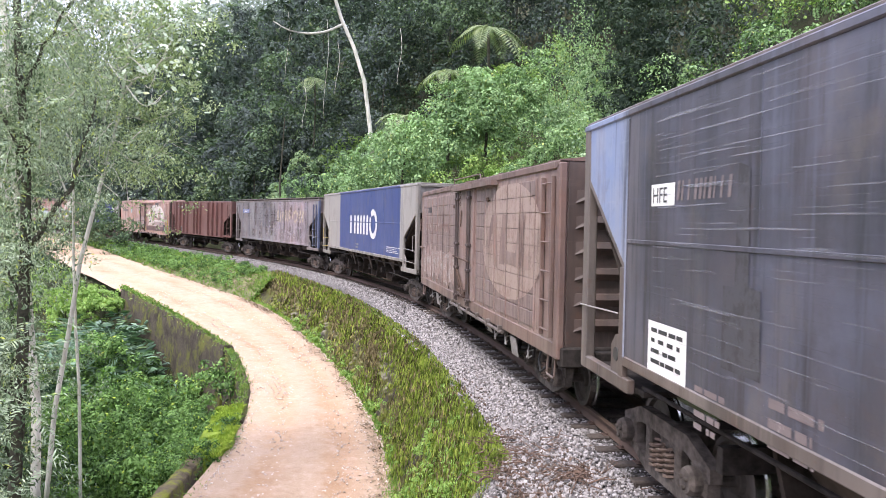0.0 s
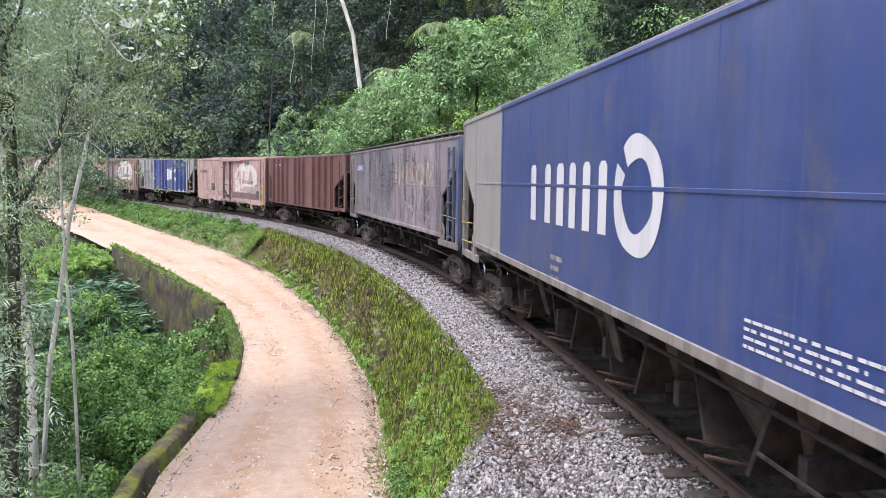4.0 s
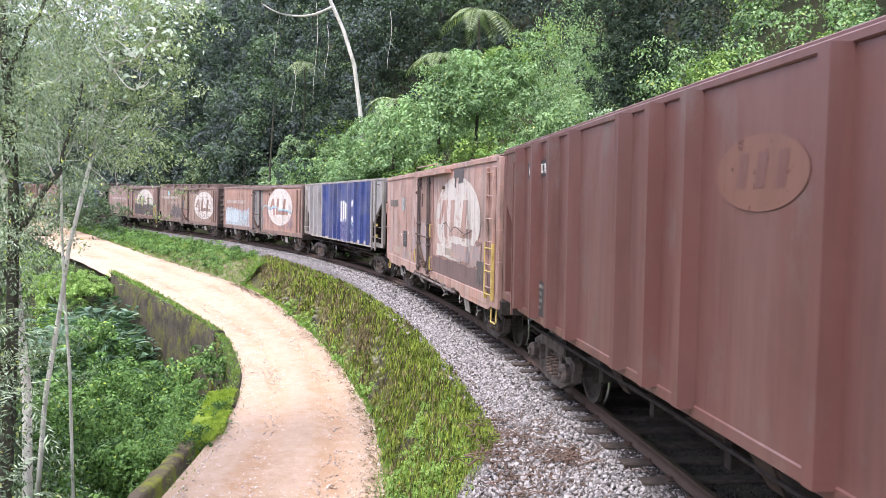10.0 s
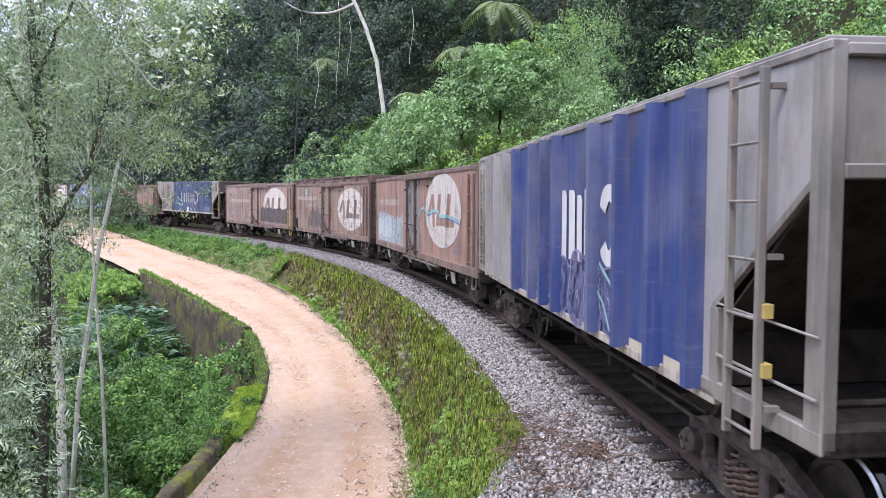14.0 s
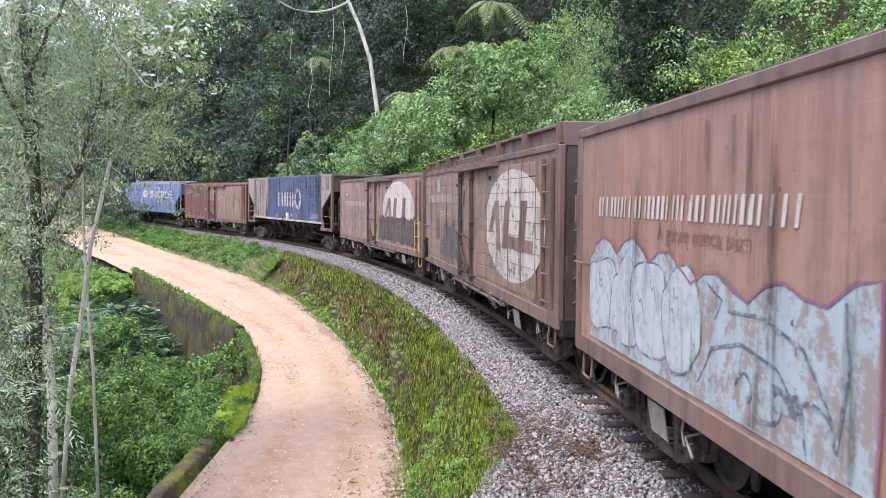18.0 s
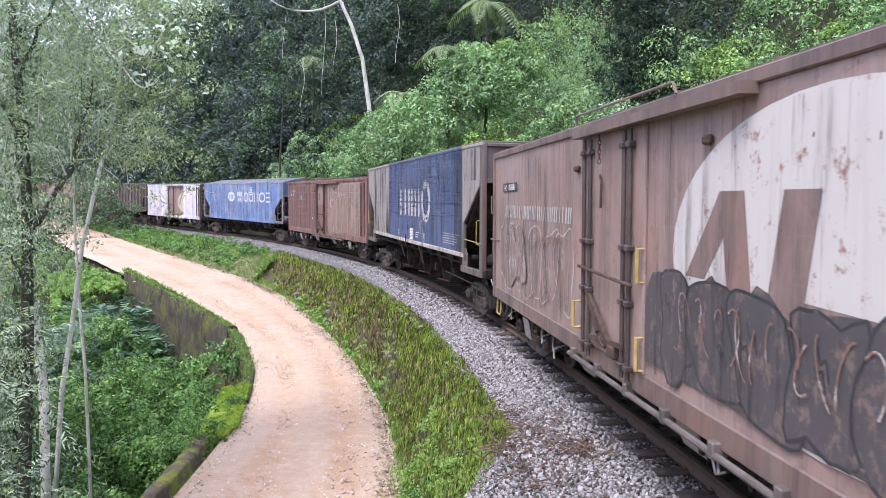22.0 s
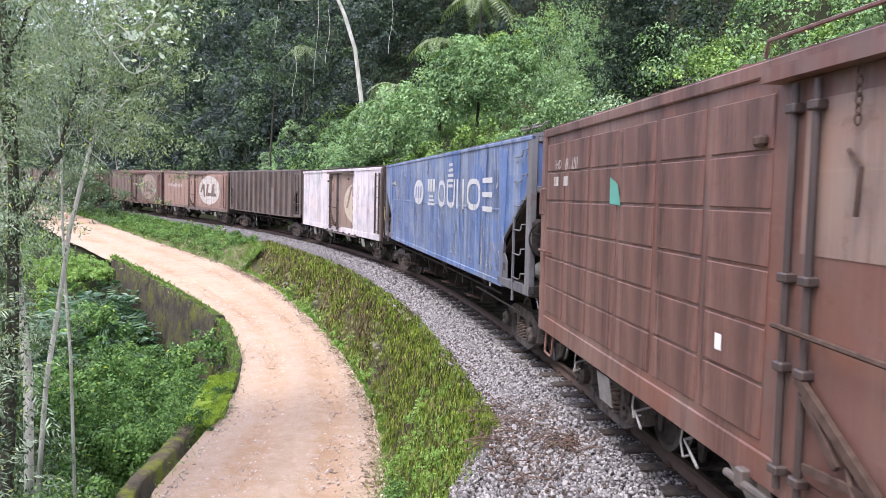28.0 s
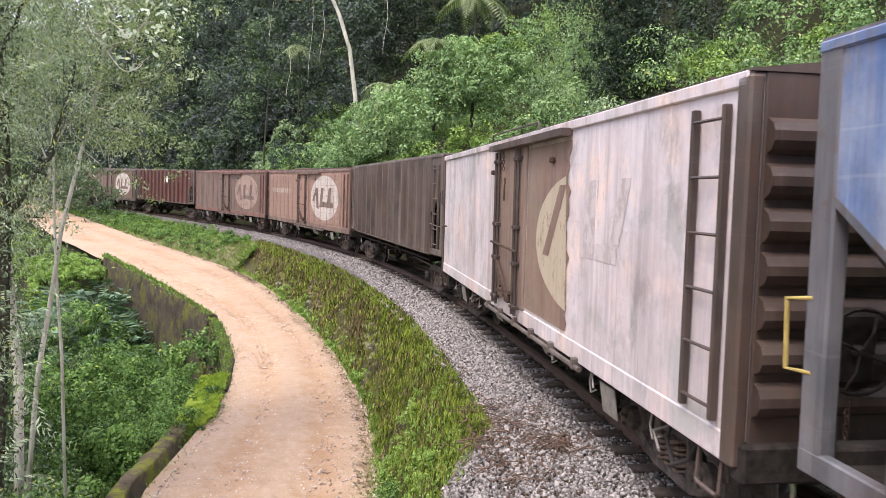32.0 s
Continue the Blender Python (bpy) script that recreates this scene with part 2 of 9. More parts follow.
def grime_film(name, rgb, grain, lo, hi, most=0.85, seed=0.0):
    """A thin film of dirt on a side: runs or scratches with clear paint between, stretched by grain along x and z."""
    sh = Shader(name, 0.7, spec=0.3)
    n = sh.noise(1.0, sh.where((grain[0], 1.0, grain[1]), place=(seed, seed * 0.7, seed * 1.9)), 6, 0.68)
    cloud = sh.noise(0.55, sh.where((1, 1, 1.2), place=(seed, 3, 1)), 5, 0.6)
    a = sh.math("MULTIPLY", sh.span(n, lo, hi, 0, most), sh.span(cloud, 0.36, 0.56, 0.15, 1.0))
    sh.set("Alpha", a)
    return sh.colour(rgb).mat


def plain(name, rgb, rough=0.7, metal=0.0, vary=0.3, scale=6.0, bump=0.2, spec=0.4):
    sh = Shader(name, rough, metal, spec)
    n = sh.noise(scale, sh.where(), 6, 0.65)
    sh.colour(sh.mix(sh.span(n, 0.35, 0.7), tuple(v * (1 - vary) for v in rgb), tuple(min(1, v * (1 + vary)) for v in rgb)))
    return sh.bump(n, bump, 0.01).mat


def leaf_mat(name, dark, light, yellow, rough=0.5, shine=0.35, through=0.2, patch=0.45):
    """Foliage: every leaf takes its own green, kinds grow in patches, some leaves are yellow, a little light comes through."""
    sh = Shader(name, rough, spec=shine)
    r = sh.island()
    far = sh.noise(patch, sh.where(world=True), 5, 0.62)
    c = sh.mix(sh.span(r, 0, 1), dark, light)
    c = sh.mix(sh.span(far, 0.50, 0.62, 0, 0.6), c, light)
    c = sh.mix(sh.span(far, 0.48, 0.36, 0, 0.75), c, dark)
    c = sh.mix(sh.span(r, 0.95, 0.99), c, yellow)
    sh.colour(c)
    tr = sh.n.new("ShaderNodeBsdfTranslucent")
    sh.l.new(sh.mix(1.0, c, (1.0, 1.25, 0.55), "MULTIPLY"), tr.inputs[0])
    m = sh.n.new("ShaderNodeMixShader")
    m.inputs[0].default_value = through
    sh.l.new(sh.bsdf.outputs[0], m.inputs[1])
    sh.l.new(tr.outputs[0], m.inputs[2])
    sh.l.new(m.outputs[0], sh.n["Material Output"].inputs[0])
    return sh.mat


LEAF_SHRUB = leaf_mat("shrub_leaf", (0.066, 0.130, 0.056), (0.335, 0.510, 0.245), (0.40, 0.46, 0.15), 0.6, 0.2)
LEAF_SHRUB_PALE = leaf_mat("pale_shrub_leaf", (0.095, 0.172, 0.092), (0.430, 0.570, 0.350), (0.46, 0.5, 0.2), 0.6, 0.2)
LEAF_SHRUB_YELLOW = leaf_mat("yellow_shrub_leaf", (0.085, 0.155, 0.042), (0.350, 0.520, 0.160), (0.42, 0.46, 0.12), 0.6, 0.2)
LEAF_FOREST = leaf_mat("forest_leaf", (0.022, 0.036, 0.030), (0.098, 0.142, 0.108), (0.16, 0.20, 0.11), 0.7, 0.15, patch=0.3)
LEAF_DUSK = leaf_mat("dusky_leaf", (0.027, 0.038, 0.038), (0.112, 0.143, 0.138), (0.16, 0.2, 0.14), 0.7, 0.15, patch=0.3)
LEAF_MID = leaf_mat("mid_forest_leaf", (0.030, 0.055, 0.032), (0.140, 0.212, 0.118), (0.22, 0.26, 0.12), 0.65, 0.2, patch=0.3)
LEAF_BROAD = leaf_mat("broad_leaf", (0.110, 0.240, 0.080), (0.285, 0.455, 0.210), (0.4, 0.45, 0.12), 0.5, 0.3)
LEAF_NEAR = leaf_mat("tree_leaf", (0.080, 0.115, 0.074), (0.430, 0.525, 0.375), (0.44, 0.50, 0.10), 0.65, 0.18, patch=0.9)
LEAF_OLIVE = leaf_mat("olive_leaf", (0.120, 0.170, 0.085), (0.470, 0.550, 0.350), (0.50, 0.54, 0.22), 0.6, 0.2, 0.3, patch=1.1)
# Darker leaf for growth low in the gully; its shade is in the colour.
LEAF_SHADE = leaf_mat("shaded_leaf", (0.020, 0.040, 0.020), (0.130, 0.200, 0.105), (0.28, 0.32, 0.10), patch=0.9)
# Pale leaf, whitened so the light on the crown's top is in the colour.
LEAF_PALE_LIT = leaf_mat("pale_leaf", (0.260, 0.330, 0.235), (0.600, 0.680, 0.582), (0.55, 0.55, 0.16), 0.65, 0.15, patch=0.9)
LEAF_GULLY = leaf_mat("gully_leaf", (0.020, 0.056, 0.015), (0.215, 0.375, 0.115), (0.36, 0.46, 0.08), 0.65, 0.2, patch=0.8)
# Far greens are paled: the haze of distance is in the colour.
LEAF_HAZED = leaf_mat("hazed_far_leaf", (0.13, 0.17, 0.15), (0.30, 0.36, 0.31), (0.3, 0.34, 0.26))
LEAF_FERN = leaf_mat("fern_leaf", (0.065, 0.145, 0.035), (0.20, 0.33, 0.09), (0.40, 0.40, 0.12), 0.65, 0.2)
GRASS = leaf_mat("grass_blade", (0.08, 0.17, 0.03), (0.20, 0.32, 0.06), (0.36, 0.34, 0.11))
MOSS_BLADE = leaf_mat("moss_strand", (0.034, 0.052, 0.010), (0.315, 0.410, 0.080), (0.38, 0.36, 0.10), rough=0.8, shine=0.15, patch=3.2)
DRY_BLADE = leaf_mat("dry_moss_strand", (0.05, 0.042, 0.024), (0.27, 0.225, 0.135), (0.38, 0.32, 0.15), rough=0.85, shine=0.1, patch=2.6)
MOSS_TUFT = leaf_mat("moss_tuft", (0.17, 0.26, 0.03), (0.38, 0.50, 0.09), (0.4, 0.42, 0.1), 0.7, 0.15, patch=2.0)
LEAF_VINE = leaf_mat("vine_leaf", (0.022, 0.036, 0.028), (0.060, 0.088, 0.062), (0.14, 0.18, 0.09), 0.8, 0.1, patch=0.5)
LEAF_WEED = leaf_mat("weed_leaf", (0.11, 0.22, 0.04), (0.30, 0.46, 0.12), (0.36, 0.40, 0.08), patch=2.0)
DARK_STEEL = plain("grimy_steel", (0.030, 0.026, 0.024), 0.9, 0.0, 0.5, 9, spec=0.15)
BOGIE_STEEL = plain("dusty_cast_steel", (0.098, 0.083, 0.073), 0.9, 0.0, 0.55, 7, spec=0.2)
UNDER = plain("dusty_shaded_underside", (0.044, 0.036, 0.031), 0.95, 0.0, 0.5, 4, spec=0.1)
BAY = plain("dusty_bay_sheet", (0.082, 0.067, 0.056), 0.85, 0.0, 0.5, 3, spec=0.2)
RUSTY_STEEL = plain("rusty_steel", (0.075, 0.050, 0.040), 0.9, 0.0, 0.4, 9, spec=0.2)
SPRING_STEEL = plain("dusty_spring_steel", (0.17, 0.125, 0.10), 0.85, 0.0, 0.4, 9, spec=0.2)
TYRE_STEEL = plain("wheel_steel", (0.085, 0.072, 0.064), 0.7, 0.1, 0.35, 7)
BRIGHT_STEEL = plain("polished_tread", (0.55, 0.55, 0.55), 0.25, 1.0, 0.1)
YELLOW = plain("yellow_paint", (0.38, 0.29, 0.095), 0.6, 0, 0.25)
WHITE = plain("white_paint", (0.72, 0.72, 0.70), 0.6, 0, 0.12)
SILVER = plain("grey_paint", (0.25, 0.24, 0.225), 0.6, 0.1, 0.3)
BLACKPLATE = plain("black_plate", (0.035, 0.037, 0.04), 0.5, 0, 0.3)
SLOT_DARK = plain("slot_inner_shade", (0.022, 0.020, 0.019), 0.9, 0.1, 0.4, 5)
HOSE = plain("brake_hose", (0.03, 0.03, 0.03), 0.8)
WOOD_SLEEPER = plain("old_sleeper", (0.062, 0.050, 0.042), 0.9, 0, 0.45, 8, 0.6)
DEAD_WOOD = plain("dead_wood", (0.13, 0.085, 0.065), 0.9, 0, 0.5, 12, 0.5)
BARK = plain("dark_bark", (0.048, 0.047, 0.032), 0.95, 0, 0.55, 12, 0.8)


def _pale_bark():
    sh = Shader("pale_bark", 0.8)
    n = sh.noise(2.0, sh.where((1, 1, 0.35)), 8, 0.7)
    g = sh.noise(14.0, sh.where((1, 1, 0.3)), 5, 0.6)
    c = sh.mix(sh.span(n, 0.42, 0.66), (0.62, 0.60, 0.54), (0.30, 0.31, 0.24))
    return sh.colour(sh.mix(sh.span(g, 0.55, 0.75, 0, 0.5), c, (0.14, 0.15, 0.10))).bump(g, 0.4, 0.01).mat


PALE_BARK = _pale_bark()


def _rail():
    sh = Shader("rail_steel", 0.75, 0.2, 0.3)
    n = sh.noise(6, sh.where(world=True), 6, 0.7)
    return sh.colour(sh.mix(n, (0.055, 0.036, 0.027), (0.12, 0.082, 0.064))).bump(n, 0.2, 0.005).mat


RAIL = _rail()


def _ballast(name, a, b):
    sh = Shader(name, 0.85)
    p = sh.where(world=True)
    c = sh.mix(sh.cells(17, p, out="Color"), a, b)
    big = sh.noise(0.6, p, 4)
    c = sh.mix(sh.span(big, 0.42, 0.62, 0, 0.45), c, (0.15, 0.125, 0.10))
    edge = sh.cells(17, p, "DISTANCE_TO_EDGE")
    c = sh.mix(sh.span(edge, 0.0, 0.12, 0.75, 0), c, (0.05, 0.046, 0.042))
    return sh.colour(c).bump(sh.span(edge, 0, 0.4), 1.0, 0.05).mat


BALLAST = _ballast("ballast_bed", (0.07, 0.066, 0.066), (0.34, 0.325, 0.325))
# Oily ballast made blacker still: the shade under the train is painted in.
OILY_SHADED_BED = _ballast("oily_shaded_ballast", (0.02, 0.018, 0.017), (0.06, 0.054, 0.05))


def _stone(name, a, b, c2):
    sh = Shader(name, 0.85)
    r = sh.island()
    c = sh.mix(r, a, b)
    n = sh.noise(18, sh.where(world=True), 5)
    c = sh.mix(sh.span(n, 0.45, 0.7, 0, 0.5), c, c2)
    return sh.colour(c).bump(n, 0.4, 0.01).mat


STONE = _stone("crushed_stone", (0.042, 0.039, 0.040), (0.42, 0.400, 0.40), (0.135, 0.115, 0.104))
# Oily stones, with the train's shade put into their colour too.
OILY_SHADED_STONE = _stone("oily_shaded_stone", (0.018, 0.016, 0.015), (0.075, 0.068, 0.062), (0.035, 0.03, 0.026))
PEBBLE = _stone("road_pebble", (0.36, 0.28, 0.235), (0.64, 0.57, 0.51), (0.42, 0.32, 0.26))


def _road():
    sh = Shader("packed_dirt", 0.92, spec=0.2)
    p = sh.where(world=True)
    lane = sh.n.new("ShaderNodeAttribute")
    lane.attribute_name = "across"
    big = sh.noise(0.30, p, 5, 0.6)
    mid = sh.noise(1.6, p, 7, 0.70)
    blot = sh.noise(4.5, p, 6, 0.7, 0.4)
    fine = sh.noise(34, p, 5, 0.75)
    v = sh.math("ADD", lane.outputs["Fac"], sh.span(mid, 0.3, 0.7, -0.07, 0.07))
    off_track = sh.math("MULTIPLY", sh.span(sh.math("ABSOLUTE", sh.math("SUBTRACT", v, 0.28)), 0.05, 0.15), sh.span(sh.math("ABSOLUTE", sh.math("SUBTRACT", v, 0.70)), 0.05, 0.15))
    c = sh.mix(sh.span(big, 0.40, 0.62), (0.35, 0.222, 0.135), (0.43, 0.300, 0.198))
    c = sh.mix(sh.math("MULTIPLY", off_track, 0.7), c, (0.40, 0.305, 0.225))
    c = sh.mix(sh.span(mid, 0.48, 0.60, 0, 0.6), c, (0.43, 0.315, 0.24))
    c = sh.mix(sh.span(mid, 0.45, 0.36, 0, 0.55), c, (0.33, 0.215, 0.14))
    c = sh.mix(sh.span(blot, 0.54, 0.66, 0, 0.5), c, (0.50, 0.39, 0.32))
    c = sh.mix(sh.span(blot, 0.44, 0.34, 0, 0.45), c, (0.26, 0.175, 0.125))
    c = sh.mix(sh.span(fine, 0.54, 0.68, 0, 0.6), c, (0.22, 0.155, 0.115))
    c = sh.mix(sh.span(fine, 0.44, 0.33, 0, 0.5), c, (0.54, 0.44, 0.36))
    grit = sh.cells(23, p)
    c = sh.mix(sh.math("MULTIPLY", sh.span(grit, 0.10, 0.16, 0.7, 0), off_track), c, (0.62, 0.55, 0.48))
    return sh.colour(c).bump(sh.math("ADD", mid, sh.math("ADD", sh.math("MULTIPLY", blot, 0.4), sh.math("MULTIPLY", fine, 0.35))), 0.9, 0.05).mat


ROAD = _road()


def _soil(name, a, b, green):
    sh = Shader(name, 0.95, spec=0.15)
    p = sh.where(world=True)
    n = sh.noise(1.2, p, 6, 0.65)
    f = sh.noise(9, p, 6, 0.7)
    c = sh.mix(sh.span(n, 0.4, 0.62), a, b)
    c = sh.mix(sh.span(f, 0.45, 0.65, 0, 0.8), c, green)
    return sh.colour(c).bump(f, 0.8, 0.08).mat


# Littered earth, darkened so the shade between plants is in the colour.
SOIL = _soil("shaded_forest_floor", (0.030, 0.034, 0.018), (0.050, 0.042, 0.027), (0.035, 0.06, 0.02))
VERGE = _soil("grassy_earth", (0.15, 0.14, 0.08), (0.24, 0.20, 0.15), (0.12, 0.16, 0.06))


def _mossy(name, stone_a, stone_b, moss, amount):
    sh = Shader(name, 0.92, spec=0.2)
    p = sh.where(world=True)
    n = sh.noise(1.3, p, 7, 0.7)
    f = sh.noise(12, p, 6, 0.7)
    runs = sh.noise(1.0, sh.where((1.5, 1.5, 0.9), world=True), 8, 0.75)
    c = sh.mix(f, stone_a, stone_b)
    c = sh.mix(sh.span(runs, 0.45, 0.65, 0, 0.7), c, tuple(0.35 * v for v in stone_a))
    c = sh.mix(sh.span(n, 0.66 - amount * 0.4, 0.78 - amount * 0.4), c, sh.mix(f, moss, tuple(1.7 * v for v in moss)))
    return sh.colour(c).bump(sh.math("ADD", f, n), 0.7, 0.05).mat


WALL_BACK = _mossy("mossy_mortar", (0.040, 0.036, 0.026), (0.08, 0.072, 0.05), (0.055, 0.060, 0.016), 0.55)
WALL_STONE = _mossy("mossy_stone", (0.13, 0.12, 0.10), (0.27, 0.25, 0.22), (0.10, 0.11, 0.025), 0.62)
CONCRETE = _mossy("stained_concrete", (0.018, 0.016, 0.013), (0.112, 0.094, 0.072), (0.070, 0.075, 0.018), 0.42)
KERB = _mossy("mossy_kerb", (0.075, 0.062, 0.040), (0.19, 0.155, 0.105), (0.15, 0.165, 0.025), 0.50)

MOSSY = _mossy("bright_moss", (0.14, 0.13, 0.08), (0.22, 0.20, 0.12), (0.15, 0.21, 0.03), 0.95)


# ---- building helpers ----
class Geo:
    """Collects the vertices and faces of one mesh."""

    def __init__(self):
        self.v, self.f, self.marks = [], [], []

    def mark(self):
        """A new piece begins here."""
        self.marks.append((len(self.v), len(self.f)))

    def add(self, verts, faces):
        self.mark()
        n = len(self.v)
        self.v += [tuple(v) for v in verts]
        self.f += [tuple(i + n for i in f) for f in faces]
        return self

    def box(self, x0, x1, y0, y1, z0, z1, c=0.0):
        """A block with chamfered edges (c metres)."""
        if c <= 0:
            v = [(x, y, z) for x in (x0, x1) for y in (y0, y1) for z in (z0, z1)]
            return self.add(v, [(0, 1, 3, 2), (4, 6, 7, 5), (0, 4, 5, 1), (2, 3, 7, 6), (0, 2, 6, 4), (1, 5, 7, 3)])
        c = min(c, 0.45 * (x1 - x0), 0.45 * (y1 - y0), 0.45 * (z1 - z0))
        lo, hi, v, idx = (x0, y0, z0), (x1, y1, z1), [], {}
        for k in range(8):
            s = [(k >> a) & 1 for a in range(3)]
            for a in range(3):
                p = [(hi[b] - (c if b != a else 0)) if s[b] else (lo[b] + (c if b != a else 0)) for b in range(3)]
                idx[k, a] = len(v)
                v.append(p)
        f = []
        for a in range(3):
            b, d = (a + 1) % 3, (a + 2) % 3
            for side in (0, 1):
                ring = [(side << a) | (p << b) | (q << d) for p, q in ((0, 0), (1, 0), (1, 1), (0, 1))]
                f.append([idx[k, a] for k in (ring if side else ring[::-1])])
        for a in range(3):
            b, d = (a + 1) % 3, (a + 2) % 3
            for p in (0, 1):
                for q in (0, 1):
                    k0 = (p << b) | (q << d)
                    k1 = k0 | (1 << a)
                    e = [idx[k0, b], idx[k1, b], idx[k1, d], idx[k0, d]]
                    f.append(e if (p ^ q) else e[::-1])
        for k in range(8):
            t = [idx[k, 0], idx[k, 1], idx[k, 2]]
            f.append(t if bin(k).count("1") % 2 else t[::-1])
        return self.add(v, f)

    def prism(self, outline, y0, y1):
        """An outline in x and z (counter-clockwise seen from -y), from y0 to y1."""
        n = len(outline)
        v = [(x, y0, z) for x, z in outline] + [(x, y1, z) for x, z in outline]
        f = [tuple(range(n)), tuple(range(2 * n - 1, n - 1, -1))]
        f += [(i, i + n, (i + 1) % n + n, (i + 1) % n) for i in range(n)]
        return self.add(v, f)

    def sheet(self, p, q, r, s, t=0.02):
        """A plate with the corners p q r s and a thickness."""
        p, q, r, s = map(Vector, (p, q, r, s))
        n = (q - p).cross(s - p).normalized() * t
        return self.add([p, q, r, s, p - n, q - n, r - n, s - n],
                        [(0, 1, 2, 3), (7, 6, 5, 4), (0, 4, 5, 1), (1, 5, 6, 2), (2, 6, 7, 3), (3, 7, 4, 0)])

    def beam(self, a, b, w, h=None):
        """A rectangular bar from a to b."""
        a, b, h = Vector(a), Vector(b), h or w
        d = (b - a).normalized()
        u = d.cross(Vector((0, 1, 0)) if abs(d.y) < 0.9 else Vector((1, 0, 0))).normalized()
        w2, h2 = u.cross(d) * w / 2, u * h / 2
        v = [p + i * w2 + j * h2 for p in (a, b) for i, j in ((-1, -1), (1, -1), (1, 1), (-1, 1))]
        return self.add(v, [(3, 2, 1, 0), (4, 5, 6, 7), (0, 1, 5, 4), (1, 2, 6, 5), (2, 3, 7, 6), (3, 0, 4, 7)])

    def tube(self, path, r, sides=8, r2=None):
        """A round bar through the points of a path; r2: its radius at the far end."""
        path = [Vector(p) for p in path]
        self.mark()
        n, u, base = len(path), None, len(self.v)
        for i, p in enumerate(path):
            d = (path[min(i + 1, n - 1)] - path[max(i - 1, 0)]).normalized()
            if u is None:
                u = d.orthogonal().normalized()
            u = (u - d * u.dot(d)).normalized()
            w = d.cross(u)
            rr = r + ((r2 if r2 is not None else r) - r) * i / max(1, n - 1)
            for k in range(sides):
                a = 2 * math.pi * k / sides
                self.v.append(tuple(p + (u * math.cos(a) + w * math.sin(a)) * rr))
        for i in range(n - 1):
            for k in range(sides):
                a, b = base + i * sides + k, base + i * sides + (k + 1) % sides
                self.f.append((a, b, b + sides, a + sides))
        self.f.append(tuple(base + k for k in range(sides))[::-1])
        self.f.append(tuple(base + (n - 1) * sides + k for k in range(sides)))
        return self

    def turned(self, profile, sides=20, centre=(0, 0, 0), axis="y"):
        """A turned body: (radius, place along the axis) pairs."""
        self.mark()
        base, cx = len(self.v), Vector(centre)
        for r, h in profile:
            for k in range(sides):
                a = 2 * math.pi * k / sides
                p = (r * math.cos(a), h, r * math.sin(a)) if axis == "y" else (r * math.cos(a), r * math.sin(a), h) if axis == "z" else (h, r * math.cos(a), r * math.sin(a))
                self.v.append(tuple(cx + Vector(p)))
        for i in range(len(profile) - 1):
            for k in range(sides):
                a, b = base + i * sides + k, base + i * sides + (k + 1) % sides
                self.f.append((a, a + sides, b + sides, b))
        self.f.append(tuple(base + k for k in range(sides)))
        self.f.append(tuple(base + (len(profile) - 1) * sides + k for k in range(sides))[::-1])
        return self

    def mesh(self, name, mat, smooth=False):
        me = bpy.data.meshes.new(name)
        me.from_pydata(self.v, [], self.f)
        me.materials.append(mat)
        if smooth:
            me.polygons.foreach_set("use_smooth", [True] * len(me.polygons))
        me.update()
        return me


def part(name, geo, mat, parent, label="", smooth=False, kind=""):
    me = geo if isinstance(geo, bpy.types.Mesh) else geo.mesh(name, mat, smooth)
    ob = new(name, me)
    ob.parent = parent
    return tagged(ob, label=label, kind=kind)


def parts(name, geo, mat, parent, label="", smooth=False):
    """Every piece of the geometry as a part of its own."""
    cuts = geo.marks + [(len(geo.v), len(geo.f))]
    for (v0, f0), (v1, f1) in zip(cuts, cuts[1:]):
        one = Geo()
        one.v, one.f = geo.v[v0:v1], [tuple(i - v0 for i in f) for f in geo.f[f0:f1]]
        part(name, one, mat, parent, label, smooth)


def thing(name, label, category, group="", kind="", m=None):
    ob = new(name)
    ob.empty_display_size = 0.2
    if m is not None:
        ob.matrix_world = m
    return tagged(ob, label, category, group, kind)


def mesh_from(name, verts, faces, mat, smooth=False):
    """A mesh from arrays of vertices and of faces with equally many corners."""
    verts, faces = np.asarray(verts, np.float32).reshape(-1, 3), np.asarray(faces, np.int32)
    me = bpy.data.meshes.new(name)
    n, k = faces.shape
    me.vertices.add(len(verts))
    me.vertices.foreach_set("co", verts.ravel())
    me.loops.add(n * k)
    me.loops.foreach_set("vertex_index", faces.ravel())
    me.polygons.add(n)
    me.polygons.foreach_set("loop_start", np.arange(0, n * k, k, dtype=np.int32))
    if smooth:
        me.polygons.foreach_set("use_smooth", np.ones(n, bool))
    me.materials.append(mat)
    me.update(calc_edges=True)
    return me


def strip(rows):
    """Vertices and quads of a surface swept through equally long rows of points (an array rows x points x 3)."""
    rows = np.asarray(rows, float)
    a, b = rows.shape[:2]
    i = np.arange(a * b).reshape(a, b)
    return rows.reshape(-1, 3), np.stack([i[:-1, :-1], i[1:, :-1], i[1:, 1:], i[:-1, 1:]], -1).reshape(-1, 4)

# ---- the ground ----
def wall_top(s): return np.interp(s, [0, 12, 29, 37, 60], [2.0, 2.02, 2.35, 2.35, 2.3])


def hump(x, y, scale, seed=0.0):
    """Smooth uneven relief, -1 to 1."""
    x, y = x / scale + seed, y / scale - seed
    return (np.sin(1.3 * x + 0.7 * np.sin(0.9 * y)) + np.sin(1.1 * y + 0.8 * np.sin(1.2 * x + 1.0)) + 0.5 * np.sin(2.7 * x + 1.9 * y)) / 2.5


